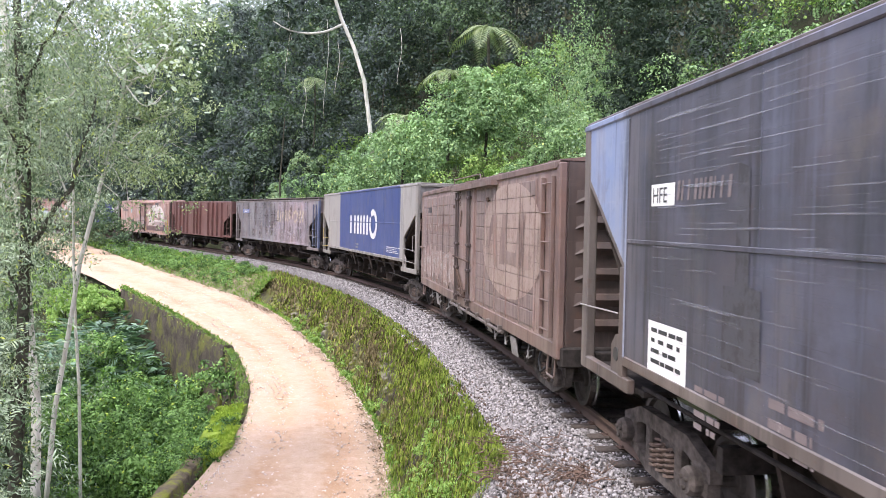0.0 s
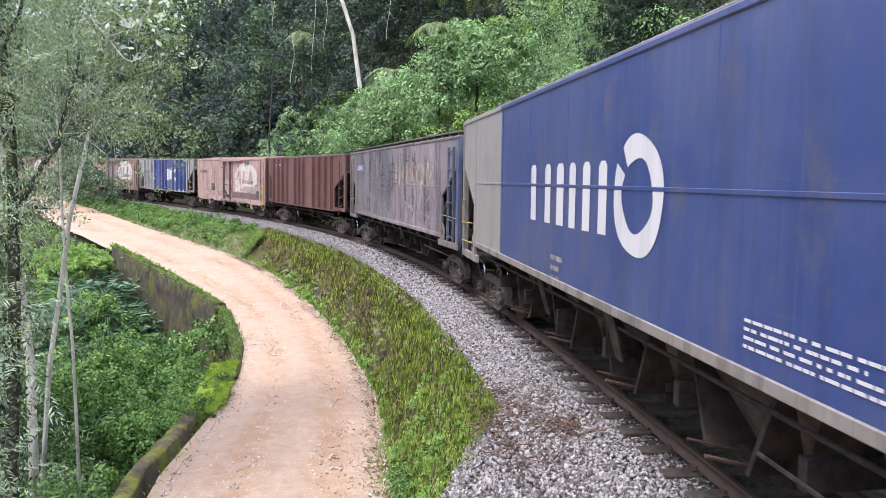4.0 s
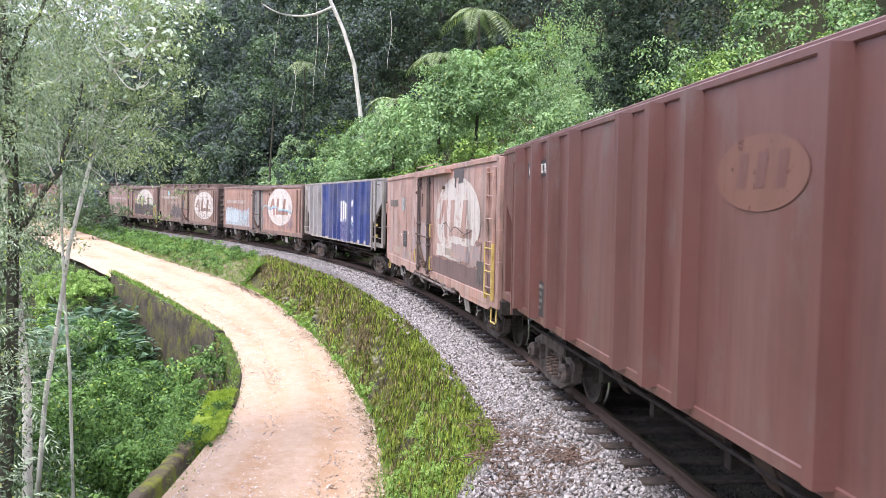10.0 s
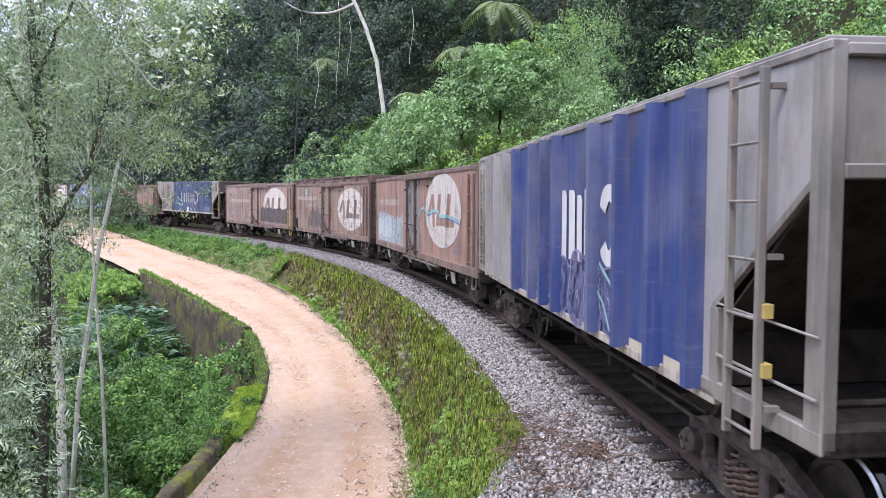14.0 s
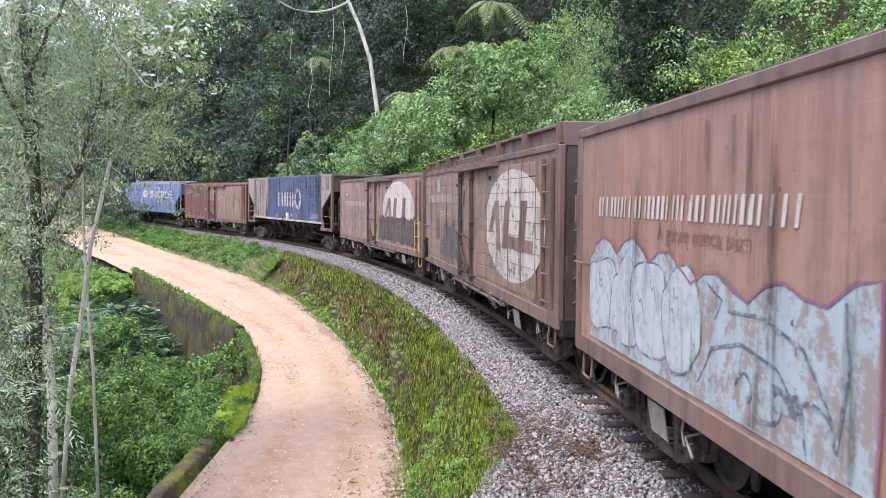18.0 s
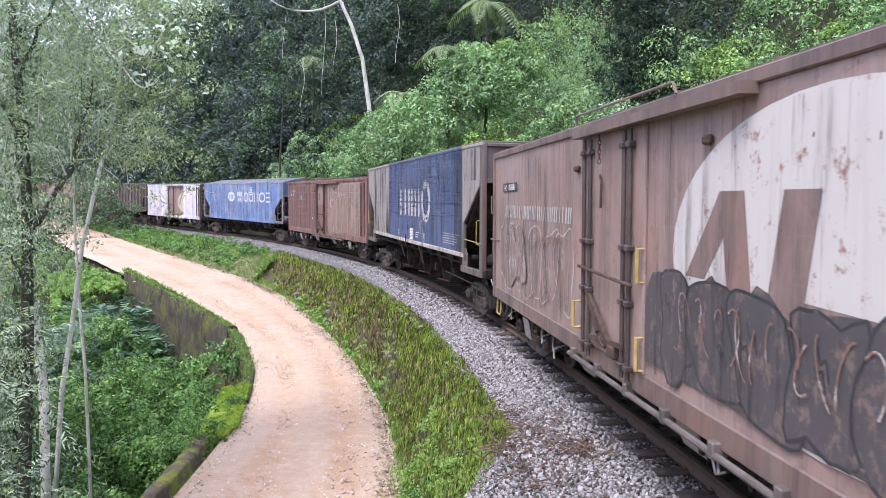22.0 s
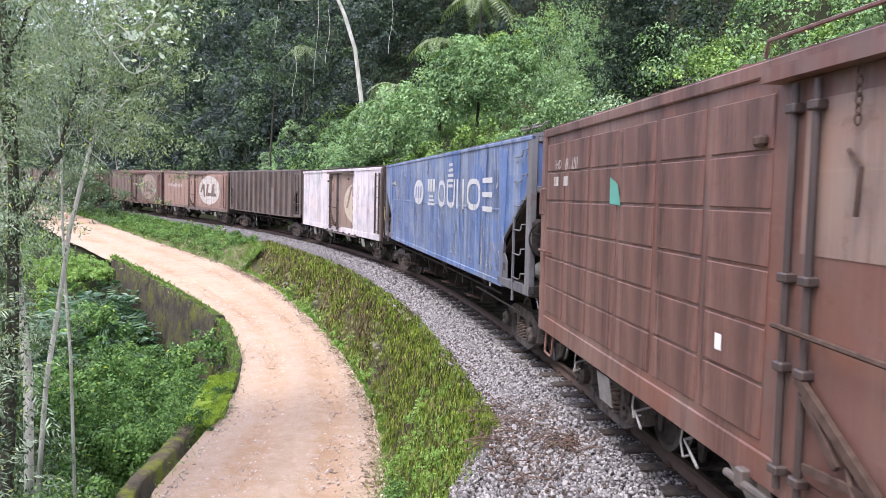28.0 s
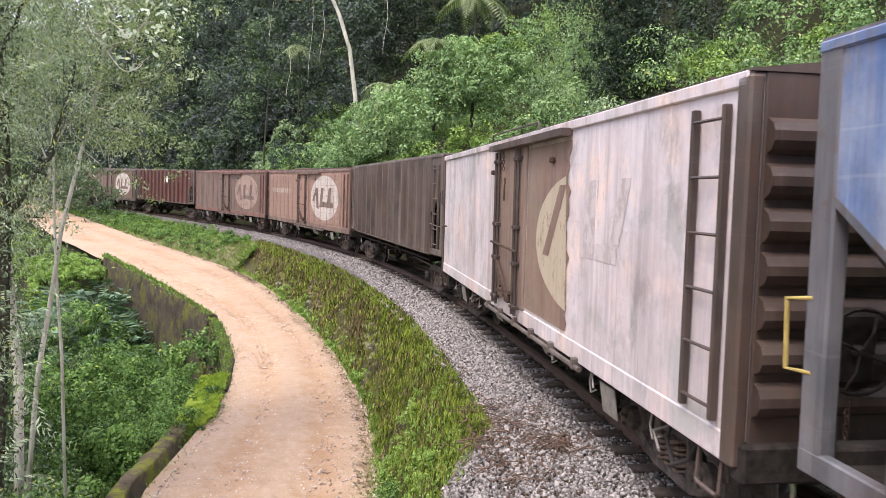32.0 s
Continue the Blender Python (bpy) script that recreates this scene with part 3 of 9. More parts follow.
def ground_z(s, o, x, y):
    right = -o - 3.0
    hill = -0.75 + np.where(right > 0, 0.85 * np.minimum(right, 30) + 0.55 * np.maximum(right - 30, 0), 0) * np.clip((s + 12) / 20, 0.35, 1)
    hill += np.clip(right / 4, 0, 1) * (0.7 * hump(x, y, 4.0) + 0.3 * hump(x, y, 1.7, 3.0))
    rl, rz = road_l(s), road_z(s)
    out = np.maximum(o - rl, 0)
    steep = np.interp(s, [-20, 9, 14, 41, 46, 60], [1.6, 1.4, 0.5, 0.5, 3.0, 6.0])
    deep = np.interp(s, [-20, 5, 40, 60, 100], [4.0, 4.5, 5.5, 4.5, 3.0])
    left = rz - 0.12 - deep * (1 - np.exp(-out / steep)) - 0.05 * np.minimum(out, 30) + 0.25 * np.maximum(out - 55, 0)
    left += np.clip(out / 3, 0, 1) * 0.35 * hump(x, y, 3.0, 5.0)
    z = np.where(o < -3.0, hill, np.where(o < 0.5, -0.9, np.where(o < road_r(s), rz - 0.3, left)))
    return grade(s) + np.minimum(z, 45)


def axis_steps(lo, hi, near_lo, near_hi, step):
    core = np.arange(near_lo, near_hi + 0.01, step)
    out = [near_hi]
    d = step
    while out[-1] < hi:
        d *= 1.25
        out.append(out[-1] + d)
    back = [near_lo]
    d = step
    while back[-1] > lo:
        d *= 1.25
        back.append(back[-1] - d)
    return np.concatenate([back[:0:-1], core, out[1:]])


gx, gy = np.meshgrid(axis_steps(-2500, 2500, -95, 50, 0.8), axis_steps(-2500, 2500, -15, 130, 0.8), indexing="ij")
gs, go = along(gx, gy)
gz = ground_z(gs, go, gx.ravel(), gy.ravel()).reshape(gx.shape)
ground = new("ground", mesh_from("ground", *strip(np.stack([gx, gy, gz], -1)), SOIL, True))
tagged(ground, "leaf-littered earth of the wooded slopes, foliage shade in its dark colour", "ground", kind="structure")


def swept(name, s, cols, mat, rough=0.0, smooth=True, closed=False):
    """A surface along the line; cols: a list of (o, z) functions or numbers."""
    rows = []
    for o, z in cols:
        oo = o(s) if callable(o) else np.full(len(s), float(o))
        zz = z(s) if callable(z) else np.full(len(s), float(z))
        rows.append(at(s, oo, zz))
    if closed:
        rows.append(rows[0])
    v = np.stack(rows, 1)
    if rough:
        n = np.random.default_rng(7).normal(0, rough, v.shape)
        n[0] = n[-1] = 0
        v = v + n
    return mesh_from(name, *strip(v), mat, smooth)


# ballast bed with its rails and sleepers
line_s = np.arange(-60, 150, 0.35)
bed = new("ballast", swept("ballast", line_s, [(wall_top, -0.75), (wall_top, -0.44), (1.6, -0.27), (1.15, -0.19), (0.9, -0.2), (-0.9, -0.2), (-1.15, -0.19), (-1.7, -0.35), (-2.5, -0.72), (-3.4, -1.1)], BALLAST, 0.012))
tagged(bed, "bed of grey crushed stone under the rails", "ballast", kind="structure")
middle = new("oily_bed", swept("oily_bed", line_s, [(0.80, -0.185), (0.4, -0.182), (-0.4, -0.182), (-1.0, -0.185)], OILY_SHADED_BED, 0.004))
tagged(middle, "strip of oily ballast, blacker for the shade under the train", "ballast", kind="structure")
track = thing("railway_track", "rusty metre-gauge track on dark wooden sleepers", "track", kind="structure")
rail_s = np.arange(-60, 150, 1.0)
for side in (0.535, -0.535):
    prof = [(0.033, -0.002), (0.035, -0.012), (0.033, -0.034), (0.009, -0.045), (0.009, -0.115), (0.06, -0.128), (0.06, -0.14),
            (-0.06, -0.14), (-0.06, -0.128), (-0.009, -0.115), (-0.009, -0.045), (-0.033, -0.034), (-0.035, -0.012), (-0.033, -0.002)]
    part("rail", swept("rail", rail_s, [(side + a, b) for a, b in prof], RAIL, closed=True, smooth=False), None, track)


def line_pose(s, o=0.0, z=0.0, turn=0.0):
    p, h = at(s, o, z), np.interp(s, LINE_S, LINE_H)
    return Matrix.Translation(Vector(p)) @ Matrix.Rotation(h + math.pi / 2 + turn, 4, "Z")


rng = np.random.default_rng(3)
sleeper_mesh = Geo().box(-0.10, 0.10, -0.94, 0.94, -0.16, 0.0, 0.018).mesh("sleeper", WOOD_SLEEPER)
for i in range(150):
    sl = part("sleeper", sleeper_mesh, None, track)
    sl.matrix_world = line_pose(-5 + 0.6 * i + rng.normal(0, 0.02), rng.normal(0, 0.03), -0.142 + rng.normal(0, 0.006), rng.normal(0, 0.02))
plate_mesh = Geo().box(-0.08, 0.08, -0.13, 0.13, 0, 0.014, 0.004).box(-0.05, 0.05, 0.06, 0.085, 0.01, 0.04, 0.006).box(-0.05, 0.05, -0.085, -0.06, 0.01, 0.04, 0.006).mesh("rail_clip", RUSTY_STEEL)
for i in range(70):
    pl = part("rail_clip", plate_mesh, None, track)
    pl.matrix_world = line_pose(-5 + 0.6 * i, 0.535, -0.142)


CUBE = np.array([(x, y, z) for x in (-1, 1) for y in (-1, 1) for z in (-1, 1)], float)
CUBE_F = np.array([(0, 1, 3, 2), (4, 6, 7, 5), (0, 4, 5, 1), (2, 3, 7, 6), (0, 2, 6, 4), (1, 5, 7, 3)])


def turns(n, rng):
    """n random rotation matrices."""
    q = rng.normal(size=(n, 4))
    q /= np.linalg.norm(q, axis=1)[:, None]
    w, x, y, z = q.T
    return np.stack([np.stack([1 - 2 * (y * y + z * z), 2 * (x * y - z * w), 2 * (x * z + y * w)], -1),
                     np.stack([2 * (x * y + z * w), 1 - 2 * (x * x + z * z), 2 * (y * z - x * w)], -1),
                     np.stack([2 * (x * z - y * w), 2 * (y * z + x * w), 1 - 2 * (x * x + y * y)], -1)], 1)


def stones(name, places, sizes, mat, rng, flat=0.7):
    n = len(places)
    v = CUBE[None] * (1 + rng.uniform(-0.38, 0.2, (n, 8, 3)))
    v = v * (np.stack([np.ones(n), rng.uniform(0.55, 1, n), rng.uniform(0.4, flat, n)], -1) * sizes[:, None])[:, None] * 0.5
    v = np.einsum("nij,nkj->nki", turns(n, rng), v) + np.asarray(places)[:, None]
    f = CUBE_F[None] + 8 * np.arange(n)[:, None, None]
    return mesh_from(name, v, f.reshape(-1, 4), mat)


def bed_z(o, s): return np.interp(o, [-2.5, -1.7, -1.15, -0.9, 0.9, 1.15, 1.6, 2.05], [-0.72, -0.35, -0.19, -0.2, -0.2, -0.19, -0.27, -0.44])


n1, n2 = 52000, 22000
ss = np.concatenate([rng.uniform(-1.5, 12, n1), 12 + 40 * rng.uniform(0, 1, n2) ** 1.4])
oo = np.concatenate([rng.uniform(0.1, 2.1, n1), rng.uniform(0.3, 2.25, n2)])
size = np.concatenate([0.020 + 0.036 * rng.uniform(0, 1, n1) ** 1.3, rng.uniform(0.032, 0.075, n2)])
under_train = oo + rng.normal(0, 0.10, len(oo)) < 0.62
places = at(ss, oo, bed_z(oo, ss) + rng.uniform(-0.01, 0.025, len(ss)) + np.where((oo > 0.98) & (oo < 1.3), rng.uniform(0.0, 0.045, len(oo)), -0.008))
four_foot = new("oily_stones", stones("oily_stones", places[under_train], size[under_train], OILY_SHADED_STONE, rng))
tagged(four_foot, "oily stones between the rails, train shade in their colour", "gravel", kind="stuff")
gravel = new("ballast_stones", stones("ballast_stones", places[~under_train], size[~under_train], STONE, rng))
tagged(gravel, "loose grey crushed stones heaped along the sleepers", "gravel", kind="stuff")

# the shoulder where the stone spills down to the road before the wall begins
spill_s = np.arange(-40, 3.61, 0.3)
spill = [(lambda s, f=f: wall_top(s) + f * (road_r(s) - wall_top(s)), lambda s, f=f: -0.42 + f ** 1.15 * (road_z(s) + 0.40)) for f in (0, 0.15, 0.3, 0.45, 0.6, 0.75, 0.9, 1.02)]
shoulder = new("spoil_slope", swept("spoil_slope", spill_s, spill, BALLAST, 0.03))
tagged(shoulder, "slope of spilled ballast and dead twigs below the track", "slope", kind="structure")
n = 14000
ss, ff = rng.uniform(-2.5, 3.6, n), rng.uniform(0, 1, n)
oo = wall_top(ss) + ff * (road_r(ss) - wall_top(ss))
spilled = new("spilled_stones", stones("spilled_stones", at(ss, oo, -0.42 + ff ** 1.15 * (road_z(ss) + 0.4) + 0.015), 0.02 + 0.05 * rng.uniform(0, 1, n) ** 1.6, STONE, rng))
tagged(spilled, "loose grey stones spilled down the slope", "gravel", kind="stuff")

# retaining wall between the line and the road
WALL_A, WALL_B = 3.2, 38.0
wall_s = np.arange(WALL_A, WALL_B + 0.01, 0.3)


def wall_foot(s): return road_r(s) - 0.2


def wall_face(s, f):
    """o and z on the wall, f from its top (0) to its foot (1)."""
    top, foot = wall_top(s), wall_foot(s)
    return top + (foot - top) * (0.55 * f + 0.45 * f * f), -0.44 + f * (road_z(s) - 0.05 + 0.44)


wall_rows = []
for f in np.linspace(0, 1, 12):
    o, z = wall_face(wall_s, f)
    wall_rows.append(at(wall_s, o, z))
v = np.stack([at(wall_s, wall_top(wall_s) - 0.45, -0.5)] + wall_rows, 1)
jit = np.random.default_rng(5).normal(0, 0.03, v.shape)
jit[:, 0] = 0
wall = new("retaining_wall", mesh_from("retaining_wall", *strip(v + jit), WALL_BACK, True))
tagged(wall, "old battered stone retaining wall overgrown with hanging moss and grass", "wall", kind="structure")
end_s = WALL_A + 0.02
end_wall = Geo()
pts = [tuple(at(end_s, *wall_face(end_s, f))) for f in np.linspace(0, 1, 8)]
pts += [tuple(at(end_s, wall_top(end_s) - 0.45, road_z(end_s) - 0.05)), tuple(at(end_s, wall_top(end_s) - 0.45, -0.5))]
part("wall_end", end_wall.add(pts, [tuple(range(len(pts)))]), WALL_BACK, wall)
block_meshes = []
for k in range(6):
    r2 = np.random.default_rng(40 + k)
    g2 = Geo().box(-0.5, 0.5, -0.12, 0.10, -0.5, 0.5, 0.12)
    g2.v = [(x * r2.uniform(0.85, 1.1), y + r2.normal(0, 0.015), z * r2.uniform(0.85, 1.1)) for x, y, z in g2.v]
    block_meshes.append(g2.mesh("stone", WALL_STONE))
for i in range(290):
    s, f = rng.uniform(14, 36), rng.uniform(0.06, 0.95)
    o, z = wall_face(s, f)
    lo, hi = Vector(at(s, *wall_face(s, 0.0))), Vector(at(s, *wall_face(s, 1.0)))
    st = part("stone", block_meshes[i % 6], None, wall)
    lean = math.atan2(wall_foot(s) - wall_top(s), -0.44 - road_z(s))
    st.matrix_world = line_pose(s, o, z) @ Matrix.Rotation(-lean, 4, "X") @ Matrix.Diagonal((rng.uniform(0.22, 0.5), 1.0 * rng.uniform(0.6, 1.0), rng.uniform(0.14, 0.3), 1))

# grassy bank between the road and the line farther on
bank_s = np.arange(WALL_B - 0.6, 150, 0.6)
bank_cols = [(lambda s, f=f: wall_top(s) + f * (road_r(s) - wall_top(s)), lambda s, f=f: -0.44 + f * (road_z(s) + 0.42) + 0.25 * math.sin(math.pi * f)) for f in (0, 0.15, 0.3, 0.45, 0.6, 0.75, 0.9, 1.0)]
bank = new("bank", swept("bank", bank_s, bank_cols, VERGE, 0.04))
tagged(bank, "grassy earth bank between the dirt road and the track", "bank", kind="structure")

# dirt road
road_s = np.arange(-40, 150, 0.35)
road_rows = []
for f in np.linspace(-0.06, 1.06, 23):
    o = road_r(road_s) + f * (road_l(road_s) - road_r(road_s))
    p = at(road_s, o)
    rut = sum(math.exp(-((f - c) / 0.085) ** 2) for c in (0.28, 0.70))
    z = road_z(road_s) + 0.05 * math.sin(math.pi * np.clip(f, 0, 1)) - 0.045 * rut + 0.02 * hump(p[:, 0], p[:, 1], 0.9) + 0.012 * hump(p[:, 0], p[:, 1], 0.35, 2.0)
    road_rows.append(at(road_s, o, z))
road = new("road", mesh_from("road", *strip(np.stack(road_rows, 1)), ROAD, True))
lanes = np.tile(np.linspace(-0.06, 1.06, 23), len(road_s))
road.data.attributes.new("across", "FLOAT", "POINT").data.foreach_set("value", lanes)
tagged(road, "unpaved reddish-beige dirt road with two worn wheel tracks", "road", kind="structure")
n = 15000
ss, ff = 2 + 40 * rng.uniform(0, 1, n) ** 1.3, np.clip(rng.beta(0.35, 0.45, n), -0.02, 1)
mid = rng.uniform(0, 1, n) < 0.45
ff = np.where(mid, rng.normal(0.5, 0.13, n) + 0.05 * np.sin(ss * 0.5), ff)
oo = road_r(ss) + ff * (road_l(ss) - road_r(ss))
pebbles = new("road_pebbles", stones("road_pebbles", at(ss, oo, road_z(ss) + 0.012), 0.012 + 0.05 * rng.uniform(0, 1, n) ** 2.8, PEBBLE, rng))
tagged(pebbles, "pale pebbles along the verges and crown of the road", "gravel", kind="stuff")


def wall_along(name, s, inner, width, top, bottom, mat, parent=None, wobble=0.008):
    """A wall along the road: inner edge and top given against the road's left edge and level."""
    o0 = road_l(s) + inner
    o1 = o0 + width
    zt, zb = road_z(s) + top, road_z(s) + bottom
    cols = [at(s, o0, zb), at(s, o0, zt - 0.05), at(s, o0 + 0.05, zt), at(s, o0 + width * 0.5, zt + 0.02), at(s, o1 - 0.05, zt), at(s, o1, zt - 0.05)]
    cols += [at(s, o1 + 0.03 * k, zt + (zb - zt) * k / 6) for k in range(1, 7)]
    v = np.stack(cols, 1)
    r2 = np.random.default_rng(11)
    v = v + r2.normal(0, wobble, v.shape) * np.array([1, 1, 0.7])
    ends = np.stack([v[0], v[-1]])
    verts, quads = strip(v)
    me = mesh_from(name, verts, quads, mat, True)
    ob = new(name, me)
    g = Geo()
    for e in ends:
        g.add(e, [tuple(range(len(e)))])
    part("end_face", g, mat, ob)
    return ob


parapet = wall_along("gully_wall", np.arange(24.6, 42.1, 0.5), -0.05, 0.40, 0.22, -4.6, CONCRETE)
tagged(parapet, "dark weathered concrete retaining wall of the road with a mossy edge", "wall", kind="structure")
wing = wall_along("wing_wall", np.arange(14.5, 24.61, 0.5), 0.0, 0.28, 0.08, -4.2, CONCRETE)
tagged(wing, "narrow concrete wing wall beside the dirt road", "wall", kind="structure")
mound = wall_along("mossy_mound", np.arange(11.6, 15.7, 0.4), 0.12, 0.8, 0.06, -2.4, MOSSY, wobble=0.04)
tagged(mound, "low rubble block covered in bright green moss", "mound", kind="structure")
kerb = wall_along("kerb_wall", np.arange(-12, 11.6, 0.4), 0.45, 0.34, 0.12, -2.6, KERB, wobble=0.018)
tagged(kerb, "low mossy stone kerb wall along the road's outer edge", "kerb", kind="structure")

# ---- wagons: x runs along the train away from its head, y towards the road, z up from the rails ----
def bogie_parts(wagon, x, mats):
    frame_m, wheel_m = mats
    bogie = new("bogie")
    bogie.parent = wagon
    bogie.matrix_basis = Matrix.Translation((x, 0, 0))
    for y in (1, -1):
        g = Geo()
        ya, yb = y * 0.86 - 0.06, y * 0.86 + 0.06
        g.prism([(-1.08, 0.46), (-0.55, 0.60), (0.55, 0.60), (1.08, 0.46), (1.08, 0.60), (0.58, 0.77), (-0.58, 0.77), (-1.08, 0.60)], ya, yb)
        g.prism([(-1.04, 0.33), (-0.42, 0.10), (0.42, 0.10), (1.04, 0.33), (1.04, 0.44), (0.44, 0.22), (-0.44, 0.22), (-1.04, 0.44)], ya, yb)
        for sx in (-1, 1):
            g.box(*sorted((sx * 0.30, sx * 0.44)), ya, yb, 0.16, 0.66, 0.02)
            g.box(*sorted((sx * 0.72, sx * 1.02)), ya - 0.01, yb + 0.02, 0.30, 0.60, 0.03)
        part("side_frame", g, frame_m, bogie)
        for sx in (-0.865, 0.865):
            box = Geo().turned([(0.02, -0.1), (0.13, -0.09), (0.14, 0.06), (0.115, 0.10), (0.02, 0.105)][::y], 14, (sx, y * 0.96, 0.43))
            for k in range(3):
                a = 2.1 * k + 0.5
                box.turned([(0.024, 0.09 * y), (0.024, 0.13 * y), (0.004, 0.132 * y)][::y], 6, (sx + 0.06 * math.cos(a), y * 0.96, 0.43 + 0.06 * math.sin(a)))
            part("axle_box", box, frame_m, bogie)
        spring = Geo()
        for cx in (-0.17, 0.02, 0.20):
            path = [(cx + 0.075 * math.cos(a), y * 0.88 + 0.075 * math.sin(a), 0.22 + 0.27 * a / (2 * math.pi * 5)) for a in np.linspace(0, 2 * math.pi * 5, 31)]
            spring.tube(path, 0.018, 4)
        parts("spring", spring, SPRING_STEEL, bogie)
    part("bolster", Geo().box(-0.22, 0.22, -0.85, 0.85, 0.45, 0.70, 0.03), frame_m, bogie)
    beam = Geo()
    for sx in (-0.36, 0.36):
        beam.tube([(sx, -0.7, 0.30), (sx, 0.7, 0.30)], 0.035, 6)
        for y in (0.5, -0.5):
            beam.box(sx - 0.05 + 0.06 * np.sign(sx), sx + 0.05 + 0.06 * np.sign(sx), y - 0.05, y + 0.05, 0.28, 0.55, 0.01)
    parts("brake_beam", beam, frame_m, bogie)
    for sx in (-0.865, 0.865):
        ws = new("wheelset", wheel_m)
        ws.parent = bogie
        ws.matrix_basis = Matrix.Translation((sx, 0, 0.425))
    return bogie


def wheel_mesh():
    g = Geo()
    g.tube([(0, -0.86, 0), (0, 0.86, 0)], 0.065, 12)
    for y in (1, -1):
        prof = [(0.07, 0.46), (0.12, 0.455), (0.13, 0.48), (0.33, 0.50), (0.36, 0.47), (0.45, 0.465), (0.455, 0.49), (0.428, 0.505), (0.42, 0.60), (0.36, 0.60), (0.34, 0.55), (0.14, 0.53), (0.13, 0.58), (0.07, 0.585)]
        g.turned([(r, y * h) for r, h in prof][::y], 28)
        for k in range(5):
            a = 2 * math.pi * k / 5
            g.turned([(0.035, y * 0.525), (0.03, y * 0.545)][::y], 6, (0.22 * math.cos(a), 0, 0.22 * math.sin(a)))
    me = g.mesh("wheelset", TYRE_STEEL, False)
    me.materials.append(BRIGHT_STEEL)
    for f in me.polygons:
        if all(math.hypot(me.vertices[v].co.x, me.vertices[v].co.z) > 0.415 for v in f.vertices):
            f.material_index = 1
    return me


WHEELSET = wheel_mesh()


def ladder(g, x, z0, z1, n, y, w=0.42, r=0.013, rails=True, bar=0.03):
    """Ladder rungs with their side rails on a side facing +y."""
    if rails:
        for sx in (-w / 2, w / 2):
            g.box(x + sx - bar / 2, x + sx + bar / 2, y + 0.01, y + 0.07, z0 - 0.1, z1 + 0.1, 0.006)
    for i in range(n):
        z = z0 + (z1 - z0) * i / max(1, n - 1)
        g.tube([(x - w / 2, y + 0.02, z), (x - w / 2 + 0.02, y + 0.06, z), (x + w / 2 - 0.02, y + 0.06, z), (x + w / 2, y + 0.02, z)], r, 6)


def grab(g, x, z, y, w=0.36, out=0.09, r=0.012):
    g.tube([(x - w / 2, y, z + 0.04), (x - w / 2, y + out * 0.6, z + 0.03), (x - w / 2 + 0.03, y + out, z - 0.03), (x + w / 2 - 0.03, y + out, z - 0.03), (x + w / 2, y + out * 0.6, z + 0.03), (x + w / 2, y, z + 0.04)], r, 6)


def hand_wheel(wagon, x, y, z, mat, r=0.3, side=-1):
    g = Geo()
    g.tube([(x, y + r * math.cos(a), z + r * math.sin(a)) for a in np.linspace(0, 2 * math.pi, 25)], 0.016, 6)
    for k in range(4):
        a = k * math.pi / 2 + 0.4
        g.tube([(x, y, z), (x + 0.04 * side, y + r * 0.5 * math.cos(a), z + r * 0.5 * math.sin(a)), (x, y + r * math.cos(a), z + r * math.sin(a))], 0.012, 5)
    g.turned([(0.03, 0), (0.05, 0.05), (0.03, 0.14)], 10, (x - 0.02, y, z), "x")
    part("hand_wheel", g, mat, wagon, "round brake hand wheel with thin spokes")
    bx = Geo().box(x - side * 0.25, x - side * 0.05, y - 0.2, y + 0.2, z - 0.28, z + 0.3, 0.06) if side > 0 else Geo().box(x + 0.05, x + 0.25, y - 0.2, y + 0.2, z - 0.28, z + 0.3, 0.06)
    part("brake_gearbox", bx, DARK_STEEL, wagon)
    chain = Geo()
    for i in range(14):
        zz = z - 0.35 - 0.055 * i
        a = 0 if i % 2 else math.pi / 2
        chain.tube([(x + 0.1 + 0.018 * math.cos(b) * math.cos(a), y + 0.018 * math.cos(b) * math.sin(a), zz + 0.035 * math.sin(b)) for b in np.linspace(0, 2 * math.pi, 9)], 0.006, 4)
    part("brake_chain", chain, RUSTY_STEEL, wagon)


def couplers(wagon, half):
    for sx in (-1, 1):
        g = Geo()
        g.box(*sorted((sx * (half - 0.9), sx * (half - 0.12))), -0.08, 0.08, 0.72, 0.92, 0.02)
        g.box(*sorted((sx * (half - 0.18), sx * (half + 0.14))), -0.16 * 1, 0.13, 0.68, 0.98, 0.04)
        parts("coupler", g, DARK_STEEL, wagon)
        h = Geo()
        h.tube([(sx * (half - 0.5), 0.35, 0.75), (sx * (half - 0.3), 0.36, 0.66), (sx * (half - 0.12), 0.33, 0.50), (sx * (half + 0.0), 0.3, 0.47)], 0.028, 6)
        part("brake_hose", h, HOSE, wagon)


